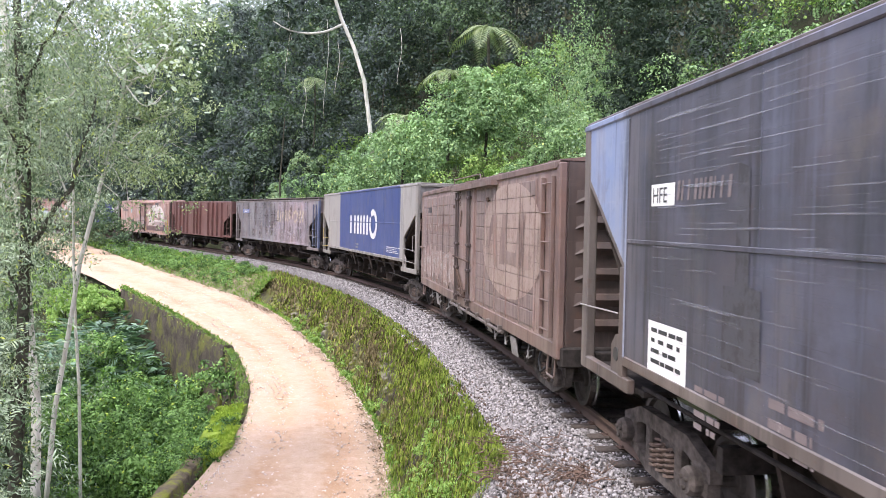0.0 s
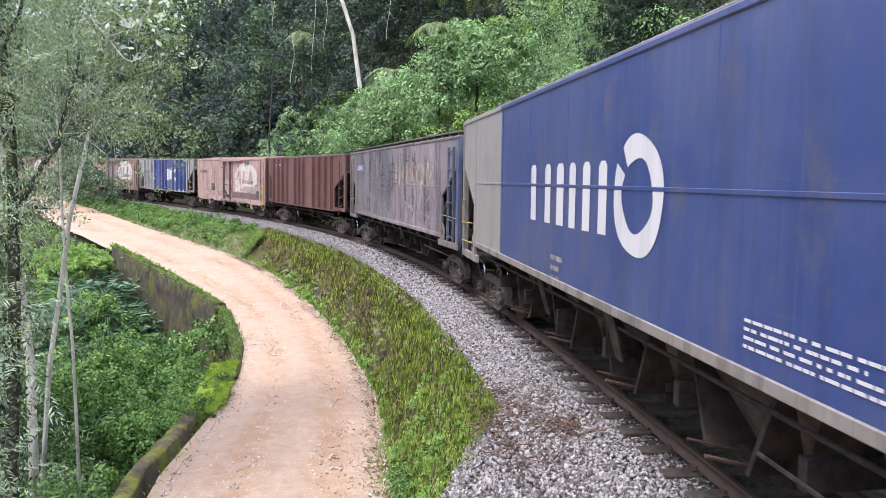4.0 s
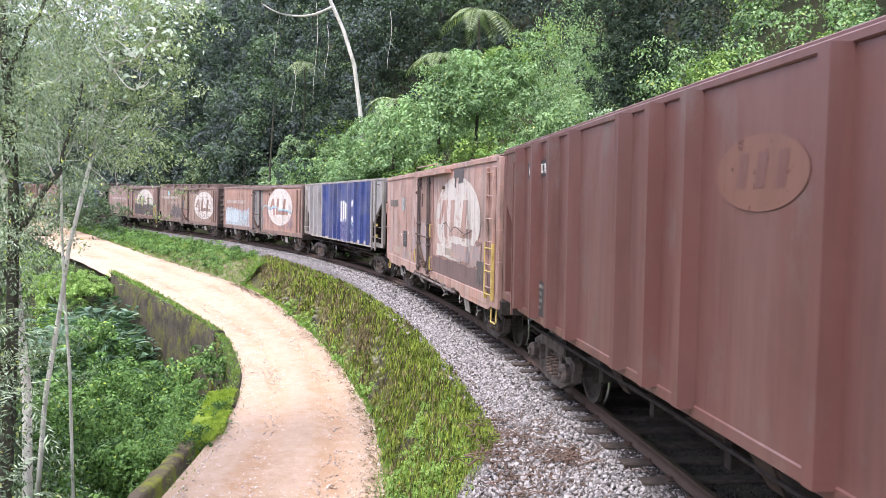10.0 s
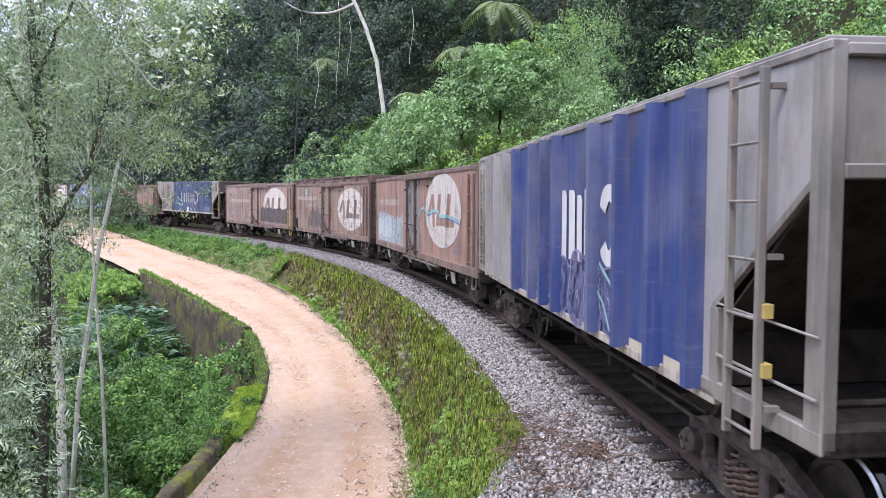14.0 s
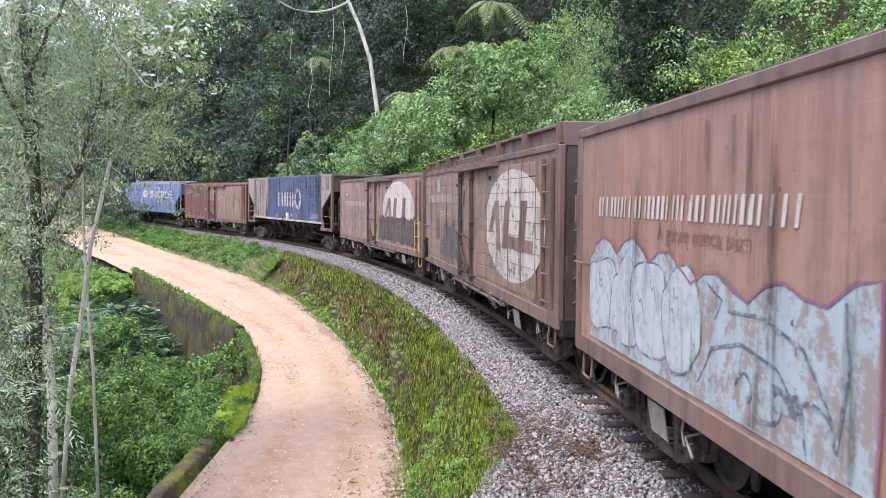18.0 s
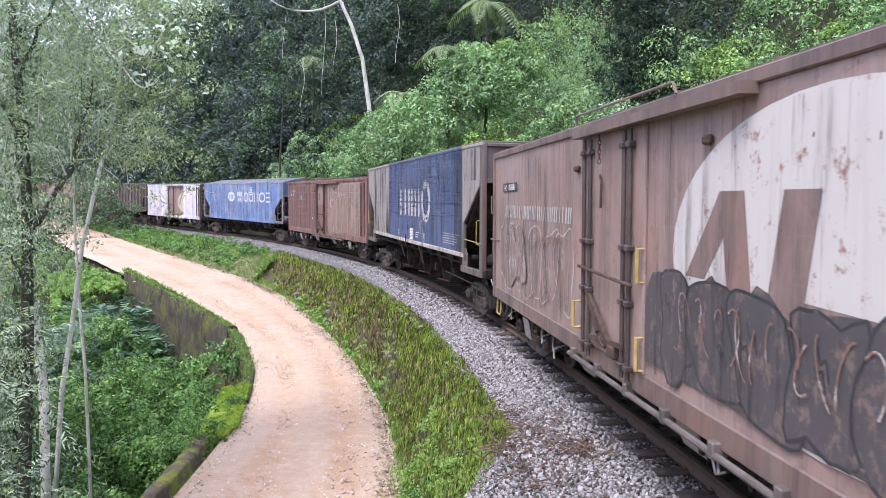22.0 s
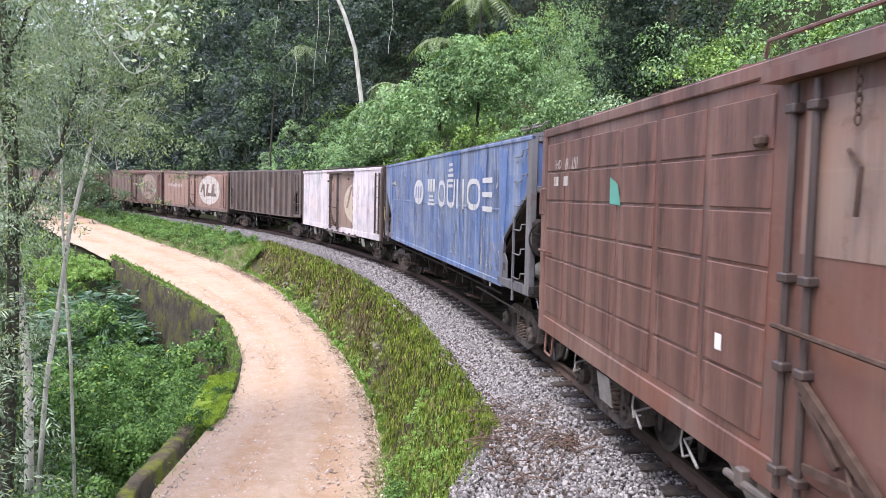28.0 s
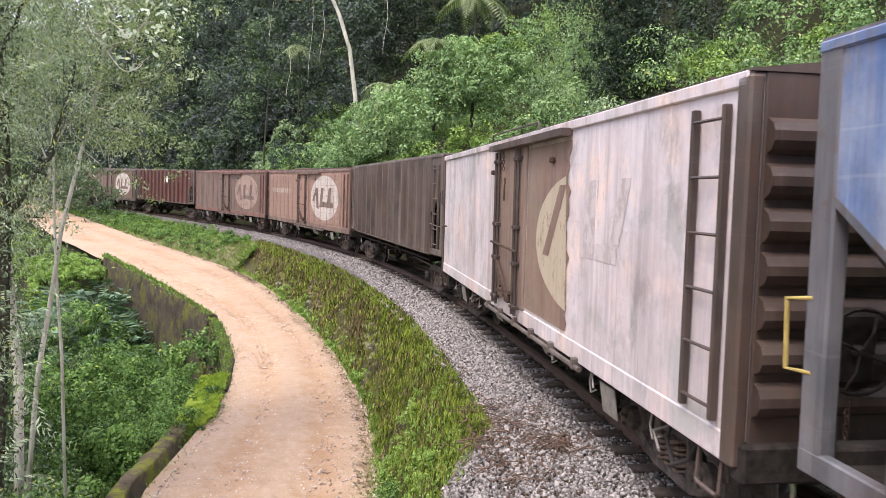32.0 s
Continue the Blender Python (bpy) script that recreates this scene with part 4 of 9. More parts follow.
def underframe(wagon, length, half, mat, side_sill=True, gear=True):
    """Centre sill, cross-bearers, brake rigging and stirrups below the body."""
    part("centre_sill", Geo().box(-length / 2, length / 2, -0.2, 0.2, 0.72, 1.02, 0.02), DARK_STEEL, wagon)
    g = Geo()
    for x in np.linspace(-length / 2 + 3.2, length / 2 - 3.2, 6):
        g.prism([(x - 0.05, 0.78), (x + 0.05, 0.78), (x + 0.05, 1.0), (x - 0.05, 1.0)], -1.15, 1.15)
    parts("cross_bearer", g, DARK_STEEL, wagon)
    if gear:
        tank = Geo().turned([(0.02, -0.5), (0.16, -0.47), (0.2, -0.4), (0.2, 0.4), (0.16, 0.47), (0.02, 0.5)], 16, (-0.9, 0.35, 0.62), "x")
        part("air_tank", tank, DARK_STEEL, wagon, smooth=True)
        cyl = Geo().turned([(0.02, -0.35), (0.15, -0.33), (0.15, 0.2), (0.1, 0.25), (0.03, 0.3), (0.03, 0.6)], 14, (1.2, 0.3, 0.66), "x")
        part("brake_cylinder", cyl, DARK_STEEL, wagon, smooth=True)
        rod = Geo().tube([(-2.8, 0.45, 0.55), (2.8, 0.45, 0.6)], 0.02, 6)
        rod.beam((-1.6, 0.1, 0.55), (-1.6, 0.7, 0.6), 0.03, 0.09)
        parts("brake_rod", rod, RUSTY_STEEL, wagon)


def stirrup(g, x, y, z0=0.38, z1=1.0, w=0.4):
    g.tube([(x - w / 2, y - 0.02, z1), (x - w / 2, y, z0 + 0.03), (x - w / 2 + 0.03, y, z0), (x + w / 2 - 0.03, y, z0), (x + w / 2, y, z0 + 0.03), (x + w / 2, y - 0.02, z1)], 0.018, 6)


def decal(wagon, name, outline, mat, y, label=""):
    """Flat paint on a side facing +y; outline in x and z."""
    g = Geo().add([(x, y, z) for x, z in outline], [tuple(range(len(outline)))])
    ob = part(name, g, mat, wagon, label)
    return ob


def disc(cx, cz, rx, rz, n=40, a0=0.0, a1=2 * math.pi):
    return [(cx + rx * math.cos(a0 + (a1 - a0) * i / n), cz + rz * math.sin(a0 + (a1 - a0) * i / n)) for i in range(n)]


def bars(wagon, name, x, z, w, h, rows, mat, y, label="", gap=0.5, rnd=None, ragged=0.3):
    """Unreadable stencilling: short bars in rows; x is the end where the rows begin (they run towards -x)."""
    rnd = rnd or random.Random(3)
    g, dz = Geo(), h / rows
    for r in range(rows):
        px, end = x, x - w * (1 - ragged * rnd.random() * (r > 0))
        zz = z - r * dz
        while px > end + 0.02:
            l = min(px - end, dz * (rnd.choice((0.16, 0.22, 0.30)) if rows == 1 else rnd.uniform(0.5, 2.2)))
            zt, zb = zz, zz - dz * (1 - gap)
            lean = 0.14 * dz if rows == 1 else 0.0
            g.add([(px, y, zb), (px - l, y, zb), (px - l - lean, y, zt), (px - lean, y, zt)], [(0, 1, 2, 3)])
            px -= l + dz * (rnd.choice((0.20, 0.26, 0.50)) if rows == 1 else rnd.choice((0.18, 0.3, 0.8)))
    parts(name, g, mat, wagon, label)


def ribbon(g, path, w, y):
    """A flat stroke of paint along a path in x and z."""
    n = len(path)
    base = len(g.v)
    g.mark()
    for i, (x, z) in enumerate(path):
        a, b = path[max(0, i - 1)], path[min(n - 1, i + 1)]
        dx, dz = b[0] - a[0], b[1] - a[1]
        l = math.hypot(dx, dz) or 1
        ww = w * (0.9 + 0.1 * math.sin(i * 0.6))
        g.v += [(x - dz / l * ww / 2, y, z + dx / l * ww / 2), (x + dz / l * ww / 2, y, z - dx / l * ww / 2)]
    g.f += [(base + 2 * i, base + 2 * i + 2, base + 2 * i + 3, base + 2 * i + 1) for i in range(n - 1)]


def loops(x, z, w, h, n, seed, turnsn=1.6):
    """The swinging strokes of sprayed scribbles across a field that begins at x and runs towards -x."""
    r = random.Random(seed)
    out = []
    for k in range(n):
        cx, cz = x - w * (k + 0.5) / n, z + h / 2
        rx, rz = w / n * r.uniform(0.35, 0.6), h * r.uniform(0.35, 0.52)
        a0, sweep = r.uniform(0, 6.28), r.uniform(3.2, 6.28 * turnsn) * r.choice((-1, 1))
        sk = r.uniform(-0.4, 0.4)
        out.append([(cx + rx * math.cos(a0 + sweep * i / 26) * (1 + 0.15 * math.sin(3 * i / 26)) + sk * rz * math.sin(a0 + sweep * i / 26), cz + rz * math.sin(a0 + sweep * i / 26)) for i in range(27)])
    return out


def scribble(wagon, strokes, mat, y, w, label):
    g = Geo()
    for k, s in enumerate(strokes):
        ribbon(g, s, w, y + 0.0006 * k)
    parts("graffiti", g, mat, wagon, label)


def bubble_word(wagon, x, z, wide, h, n, fill, line, y, seed, label, stroke=0.028):
    """A sprayed word that cannot be read: swollen overlapping shapes with an outline and a few inner strokes."""
    r = random.Random(seed)
    for k in range(n):
        cx, cz = x - wide * (k + 0.5) / n, z + h * r.uniform(0.46, 0.54)
        rx, rz = wide / n * r.uniform(0.55, 0.72), h * r.uniform(0.42, 0.52)
        lob, ph, sk = r.choice((2, 3, 4)), r.uniform(0, 6.28), r.uniform(-0.25, 0.25)
        path = []
        for q in range(29):
            a = 2 * math.pi * q / 28
            m = 1 + 0.16 * math.sin(lob * a + ph) + 0.07 * math.sin(2 * lob * a + 2 * ph)
            path.append((cx + rx * m * math.copysign(abs(math.cos(a)) ** 0.75, math.cos(a)) + sk * rz * math.sin(a), cz + rz * m * math.copysign(abs(math.sin(a)) ** 0.75, math.sin(a))))
        if fill:
            decal(wagon, "graffiti_fill", path[:-1], fill, y + 0.0008 * k, label)
        g = Geo()
        ribbon(g, path, stroke, y + 0.0008 * k + 0.0004)
        for _ in range(2):
            a, b = r.uniform(-0.4, 0.4), r.uniform(-0.5, 0.2)
            ribbon(g, [(cx + rx * (a + 0.3 * q / 6), cz + rz * (b + 0.5 * q / 6 + 0.15 * math.sin(q))) for q in range(7)], stroke * 0.8, y + 0.0008 * k + 0.0006)
        parts("graffiti_outline", g, line, wagon)


def patch(wagon, name, x0, x1, z0, z1, mat, y, seed, label=""):
    """A ragged painted or bare patch."""
    r = random.Random(seed)
    out = []
    for q in range(28):
        a = 2 * math.pi * (q + 0.5) / 28
        c, s2 = math.cos(a), math.sin(a)
        m = max(abs(c), abs(s2))
        j = 1 + r.uniform(-0.16, 0.06)
        out.append(((x0 + x1) / 2 + (x1 - x0) / 2 * c / m * j, (z0 + z1) / 2 + (z1 - z0) / 2 * s2 / m * j))
    decal(wagon, name, out, mat, y, label)


def dabs(wagon, name, x0, x1, z0, z1, n, mat, y, seed, big=0.12, label=""):
    """Small ragged dabs and flakes scattered over a field."""
    r = random.Random(seed)
    g = Geo()
    for k in range(n):
        x, z = r.uniform(x0, x1), r.uniform(z0, z1)
        w, h = big * r.uniform(0.2, 1.0), big * r.uniform(0.3, 1.6)
        pts = [(x + w * math.cos(a) * r.uniform(0.5, 1), y + 0.0002 * k, z + h * math.sin(a) * r.uniform(0.5, 1)) for a in [2 * math.pi * q / 7 for q in range(7)]]
        g.add(pts, [tuple(range(7))])
    part(name, g, mat, wagon, label, kind="stuff")


def letters(wagon, name, text, x, z, size, mat, y, label=""):
    """Built-in font on a side facing +y; x is where the text begins (it runs towards -x)."""
    cu = bpy.data.curves.new(name, "FONT")
    cu.body, cu.size, cu.extrude, cu.resolution_u = text, size, 0.0, 2
    cu.materials.append(mat)
    tmp = bpy.data.objects.new(name, cu)
    scene.collection.objects.link(tmp)
    me = bpy.data.meshes.new_from_object(tmp.evaluated_get(bpy.context.evaluated_depsgraph_get()))
    bpy.data.objects.remove(tmp)
    me.transform(Matrix(((-1, 0, 0, x), (0, 0, 1, y), (0, 1, 0, z), (0, 0, 0, 1))))
    if not me.materials:
        me.materials.append(mat)
    return part(name, me, None, wagon, label)


WAGONS = []


def start_wagon(i, name, label, group):
    a, b = BODIES[i]
    w = thing(name, label, "freight wagon", group)
    WAGONS.append((w, (a + b) / 2, (b - a) / 2))
    return w, b - a + 0.8


def finish_wagon(w, length, pivot, end_gap, sill):
    bogies = [bogie_parts(w, -pivot, (BOGIE_STEEL, WHEELSET)), bogie_parts(w, pivot, (BOGIE_STEEL, WHEELSET))]
    couplers(w, length / 2)
    underframe(w, length - 2 * end_gap, length / 2, sill)
    WAGONS[-1] += (pivot, bogies)


def hopper(i, name, label, side, frame, roof_style="flat", ribs=(), ladder_style="bar", wheel=False, group="long hopper wagons", top=3.96, cut=(1.65, 2.25, 3.15), end=None, bright=None, pivot=None, low=1.40, far=None):
    """A covered hopper: sheet sides cut away over open end platforms, slope sheets, outlet bays."""
    w, length = start_wagon(i, name, label, group)
    hl, hw = length / 2 - 0.4, WIDE - 0.02
    sill = 1.31 if low < 1.3 else 1.20
    end = end or frame
    ends = {-1: cut, 1: far or cut}
    edge = {sx: sx * (hl - ends[sx][0]) for sx in (1, -1)}
    for y in (1, -1):
        f, n = ends[1], ends[-1]
        out = [(edge[-1], low), (edge[1], low), (edge[1], f[1]), (hl - 0.1, f[2]), (hl - 0.1, top), (-hl + 0.1, top), (-hl + 0.1, n[2]), (edge[-1], n[1])]
        g = Geo().prism(out, y * hw - 0.03 if y > 0 else y * hw, y * hw if y > 0 else y * hw + 0.03)
        part("side_sheet", g, side, w)
        part("side_sill", Geo().box(edge[-1] - 0.05, edge[1] + 0.05, *sorted((y * (hw - 0.07), y * (hw + 0.012))), low - 0.07, low + 0.04, 0.012), bright or frame, w)
        part("bottom_chord", Geo().box(edge[-1] - 0.05, edge[1] + 0.05, *sorted((y * (hw - 0.40), y * (hw - 0.22))), low - 0.12, low - 0.02, 0.015), UNDER, w)
        for sx in (1, -1):
            x0, zc, zp = abs(edge[sx]), ends[sx][1], ends[sx][2]
            part("platform_sill", Geo().box(*sorted((sx * (x0 - 0.2), sx * hl)), *sorted((y * (hw - 0.07), y * (hw + 0.012))), sill - 0.13, sill + 0.02, 0.012), end, w)
            part("corner_post", Geo().box(*sorted((sx * (hl - 0.2), sx * hl)), *sorted((y * (hw - 0.1), y * (hw + 0.01))), sill - 0.1, top, 0.012), COAT["navy"] if i == 3 and sx < 0 else end, w)
            parts("edge_strip", Geo().box(*sorted((sx * (x0 - 0.04), sx * (x0 + 0.10))), *sorted((y * (hw - 0.05), y * (hw + 0.010))), sill - 0.1, zc, 0.006).beam((sx * x0, y * (hw - 0.02), zc), (sx * (hl - 0.1), y * (hw - 0.02), zp), 0.05, 0.05), end, w)
    for x in ribs:
        za, zb = low + 0.01, top - 0.06
        v = [(x + d, y, z) for z in (za, zb) for d, y in ((-0.065, hw - 0.01), (-0.055, hw + 0.145), (0.055, hw + 0.145), (0.065, hw - 0.01))]
        part("rib", Geo().add(v, [(0, 1, 5, 4), (1, 2, 6, 5), (2, 3, 7, 6), (3, 2, 1, 0), (4, 5, 6, 7)]), side, w)
    if not ribs:
        seam = {2: 2.70, 10: 2.70, 3: 2.57, 12: 2.50}.get(i, 2.62)
        parts("weld_seam", Geo().box(edge[-1], edge[1], hw - 0.01, hw + 0.011, seam - 0.02, seam + 0.02, 0.004), side, w)
        g = Geo()
        for x in (edge[-1] + 0.06, edge[1] - 0.06):
            g.box(x - 0.03, x + 0.03, hw - 0.01, hw + 0.012, low, top - 0.1, 0.004)
        for x in np.linspace(edge[-1] + 2.6, edge[1] - 2.6, 5):
            g.box(x - 0.012, x + 0.012, hw - 0.01, hw + 0.004, 2.63, top - 0.1, 0.002)
        parts("sheet_lap", g, side, w)
    parts("top_rail", Geo().box(-hl, hl, hw - 0.06, hw + 0.02, top - 0.07, top, 0.012).box(-hl, hl, -hw - 0.02, -hw + 0.06, top - 0.07, top, 0.012), side if not ribs and roof_style in ("flat", "curved") else frame, w)
    for sx in (1, -1):
        x0, zc, zp = abs(edge[sx]), ends[sx][1], ends[sx][2]
        part("end_sheet", Geo().box(*sorted((sx * (hl - 0.1), sx * (hl - 0.06))), -hw + 0.02, hw - 0.02, zp, top, 0.01), COAT["lightblue"] if i == 12 else end, w)
        part("end_beam", Geo().box(*sorted((sx * (hl - 0.1), sx * hl)), -hw + 0.1, hw - 0.1, zp - 0.04, zp + 0.06, 0.012), end, w)
        part("end_beam", Geo().box(*sorted((sx * (hl - 0.1), sx * hl)), -hw + 0.1, hw - 0.1, top - 0.1, top - 0.02, 0.012), end, w)
        a, b = (sx * (hl - 0.1), zp), (sx * (x0 - 0.75), low - 0.1)
        # Open-end shade is coloured into the slope sheet; wagon 3 keeps its coat.
        part("slope_sheet", Geo().sheet((a[0], -hw + 0.04, a[1]), (a[0], hw - 0.04, a[1]), (b[0], hw - 0.04, b[1]), (b[0], -hw + 0.04, b[1]), 0.02 * sx), side if i == 3 else UNDER, w)
        parts("platform", Geo().box(*sorted((sx * (x0 - 0.4), sx * hl)), -hw + 0.08, hw - 0.08, sill - 0.12, sill - 0.06, 0.01).box(*sorted((sx * (hl - 0.16), sx * hl)), -hw, hw, sill - 0.15, sill + 0.04, 0.015), DARK_STEEL, w)
        g = Geo()
        for y in (0.55, -0.55):
            g.beam((sx * (hl - 0.2), y, sill), (sx * (x0 + 0.3), y, 2.35), 0.09, 0.06)
            g.beam((sx * (x0 - 0.05), y, sill), (sx * (x0 + 0.35), y, 2.3), 0.07, 0.05)
        if not ribs:
            parts("brace", g, UNDER, w)
        else:
            part("air_pipe", Geo().tube([(sx * (hl - 0.3), -hw + 0.2, sill + 0.12), (sx * (hl - 0.3), hw - 0.1, sill + 0.12)], 0.03, 8), DARK_STEEL, w)
            part("bulkhead", Geo().box(*sorted((sx * (x0 - 0.06), sx * (x0 - 0.02))), -hw + 0.05, hw - 0.05, sill - 0.05, zc + 0.3, 0.01), UNDER, w)
        if not ribs:
            part("valve", Geo().turned([(0.03, -0.3), (0.13, -0.27), (0.17, 0.1), (0.08, 0.16), (0.08, 0.3)], 12, (sx * (hl - 0.85), 0.78, sill + 0.18), "x"), SILVER if i == 12 else DARK_STEEL, w, smooth=True)
        for y in (1, -1) if not ribs else ():
            g = Geo().prism([(sx * (x0 + 0.02), sill), (sx * (x0 + 0.34), sill), (sx * (x0 + 0.34), sill + 0.30), (sx * (x0 + 0.22), sill + 0.42), (sx * (x0 + 0.02), sill + 0.46)][::sx], *sorted((y * (hw - 0.02), y * hw)))
            part("lifting_plate", g, end, w)
            part("lifting_eye", Geo().turned([(0.075, -0.012), (0.075, 0.012)], 12, (sx * (x0 + 0.18), y * (hw - 0.004), sill + 0.22), "y"), BLACKPLATE, w)
        g = Geo()
        lx = sx * (hl - 0.56)
        if ladder_style == "hook":
            lx = sx * (hl - 0.78)
            for k in range(6 if sx < 0 else 0):
                z = sill + 0.10 + k * (top - sill - 0.42) / 5
                g.tube([(lx, hw + 0.03, z), (sx * (hl - 0.34), hw + 0.06, z), (sx * (hl - 0.28), hw + 0.06, z + 0.03), (sx * (hl - 0.28), hw + 0.05, z + 0.10), (sx * (hl - 0.16), hw + 0.02, z + 0.11)], 0.012, 6)
            g.box(lx - 0.018, lx + 0.018, hw - 0.005, hw + 0.035, sill - 0.3, top - 0.25 if i == 4 else sill + 1.1, 0.005)
        else:
            if i in (0, 2, 10):
                ladder(g, sx * (hl - 0.75), sill + 0.1, zp - 0.2, 5, hw - 0.62, 0.44, 0.012, True, 0.03)
            else:
                ladder(g, -5.94, 1.17, 3.58, 7, hw + 0.10, 0.42, 0.014, True, 0.045) if i == 6 and sx < 0 else ladder(g, lx, sill + 0.15, top - 0.35, 6, hw - 0.02, 0.44, 0.014, True, 0.045)
        parts("ladder_bar", g, COAT["navy"] if i == 3 and sx < 0 else end, w)
        hand = Geo().tube([(sx * (hl - 0.02), hw + 0.03, sill + 0.62), (sx * (x0 + 0.1), hw + 0.02, sill + 0.66)], 0.0095, 6)
        if i in (2, 6):
            hand.tube([(sx * (hl - 0.02), hw + 0.03, sill + 0.22), (sx * (x0 + 0.1), hw + 0.02, sill + 0.25)], 0.012, 6)
        if i in (2, 10):
            hand.tube([(sx * (hl - 0.22), hw + 0.0, 2.33), (sx * (hl - 0.30), hw + 0.05, 2.31), (sx * (hl - 0.30), hw + 0.05, 1.80), (sx * (hl - 0.22), hw + 0.0, 1.78)], 0.011, 6)
        if ladder_style != "hook":
            parts("handrail", hand, YELLOW if i == 10 or (i == 2 and sx > 0) else SILVER, w)
        if i == 12 and sx > 0:
            part("yellow_handle", Geo().tube([(hl - 0.06, hw, 2.22), (hl + 0.17, hw + 0.02, 2.19), (hl + 0.15, hw + 0.02, 1.76), (hl - 0.08, hw, 1.78)], 0.016, 8), YELLOW, w, "yellow handle beside the corner post")
    if roof_style == "flat":
        part("roof", Geo().box(-hl + 0.05, hl - 0.05, -hw, hw, top - 0.02, top + 0.03, 0.01), frame, w)
    elif roof_style == "curved":
        prof = [(-hw, top - 0.02)] + [(y, top + 0.30 * (1 - abs(y) / hw) + 0.02) for y in np.linspace(-hw, hw, 11)] + [(hw, top - 0.02)]
        g = Geo()
        n = len(prof)
        g.add([(x, y, z) for x in (-hl, hl) for y, z in prof], [tuple(range(n)), tuple(range(2 * n - 1, n - 1, -1))] + [(k, k + n, (k + 1) % n + n, (k + 1) % n) for k in range(n)])
        part("roof", g, end, w)
        g = Geo()
        for x in (hl - 0.5, -hl + 0.5, -hl + 1.1):
            grab(g, x, top + 0.2, hw - 0.35, 0.5, 0.1, 0.016)
        parts("roof_grab", g, frame, w)
    if roof_style == "walkway":
        part("roof_plate", Geo().box(-hl + 0.05, hl - 0.05, -hw, hw, top - 0.02, top + 0.02, 0.01), frame, w)
        g = Geo().box(-hl + 0.2, hl - 0.2, hw - 0.5, hw - 0.08, top + 0.10, top + 0.14, 0.006)
        for x in np.linspace(-hl + 0.4, hl - 0.4, 22):
            g.box(x - 0.04, x + 0.04, hw - 0.48, hw - 0.10, top - 0.02, top + 0.10, 0.004)
        parts("running_board", g, frame, w)
    xs = np.linspace(edge[-1] + 2.9, edge[1] - 2.9, 4) if not ribs else ()
    for k, x in enumerate(xs):
        g = Geo()
        t0, z0, z1, y0, y1 = 1.15, low - 0.10, 0.50, hw - 0.42, 0.5
        for s2 in (-1, 1):
            g.sheet((x + s2 * t0, -y0, z0), (x + s2 * t0, y0, z0), (x + s2 * 0.35, y1, z1), (x + s2 * 0.35, -y1, z1), 0.02)
        for y in (1, -1):
            g.add([(x - t0, y * y0, z0), (x + t0, y * y0, z0), (x + 0.35, y * y1, z1), (x - 0.35, y * y1, z1)], [(0, 1, 2, 3) if y < 0 else (3, 2, 1, 0)])
        part("outlet_bay", g, BAY, w)
        part("outlet_gate", Geo().box(x - 0.45, x + 0.45, -0.7, 0.7, 0.42, 0.52, 0.015), DARK_STEEL, w)
        parts("bay_gusset", Geo().prism([(x - 0.75, z0), (x - 0.69, z0), (x - 0.30, z1), (x - 0.36, z1)], 0.5, y0 + 0.06).prism([(x + 0.69, z0), (x + 0.75, z0), (x + 0.36, z1), (x + 0.30, z1)], 0.5, y0 + 0.06), UNDER, w)
        parts("gate_rod", Geo().tube([(x - 0.2, 0.7, 0.47), (x - 0.2, hw - 0.08, 0.62)], 0.02, 6).tube([(x + 0.25, 0.7, 0.47), (x + 0.25, hw - 0.15, 0.60)], 0.014, 6), RUSTY_STEEL, w)
    parts("brake_pipe", Geo().tube([(edge[-1] + 0.3, hw - 0.12, low - 0.24), (0, hw - 0.14, low - 0.22), (edge[1] - 0.3, hw - 0.12, low - 0.24)], 0.022, 6).tube([(edge[-1] - 0.9, hw - 0.1, 0.82), (edge[-1] + 2.0, hw - 0.1, 0.90)], 0.018, 6), DARK_STEEL, w)
    parts("hanger_plate", Geo().sheet((-1.55, hw - 0.05, low - 0.08), (-1.25, hw - 0.05, low - 0.08), (-1.30, hw - 0.2, 0.85), (-1.50, hw - 0.2, 0.85), 0.02).sheet((1.25, hw - 0.05, low - 0.08), (1.55, hw - 0.05, low - 0.08), (1.50, hw - 0.2, 0.85), (1.30, hw - 0.2, 0.85), 0.02), UNDER, w)
    if i == 12:
        hand_wheel(w, -hl - 0.15, 1.12, 2.10, DARK_STEEL, 0.29)
        parts("brake_step", Geo().box(-hl - 0.3, -hl + 0.02, 0.1, 1.2, 2.44, 2.5, 0.01).box(-hl - 0.28, -hl + 0.02, 0.2, 1.1, 1.5, 1.55, 0.01).box(-hl - 0.06, -hl, 0.3, 0.45, 1.2, 2.5, 0.01), DARK_STEEL, w)
    elif wheel:
        hand_wheel(w, -hl + 0.35, 0.45, 2.1, DARK_STEEL, 0.34)
    finish_wagon(w, length, pivot or (length / 2 - (2.15 if ribs else 1.85)), 0.35, frame)
    return w, hl, hw


PANELS = {}


def pressed_panel(wd, hg, mat):
    key = (round(wd, 2), round(hg, 2), mat.name)
    if key not in PANELS:
        PANELS[key] = Geo().box(-wd / 2, wd / 2, 0, 0.018, -hg / 2, hg / 2, 0.012).mesh("panel", mat)
    return PANELS[key]


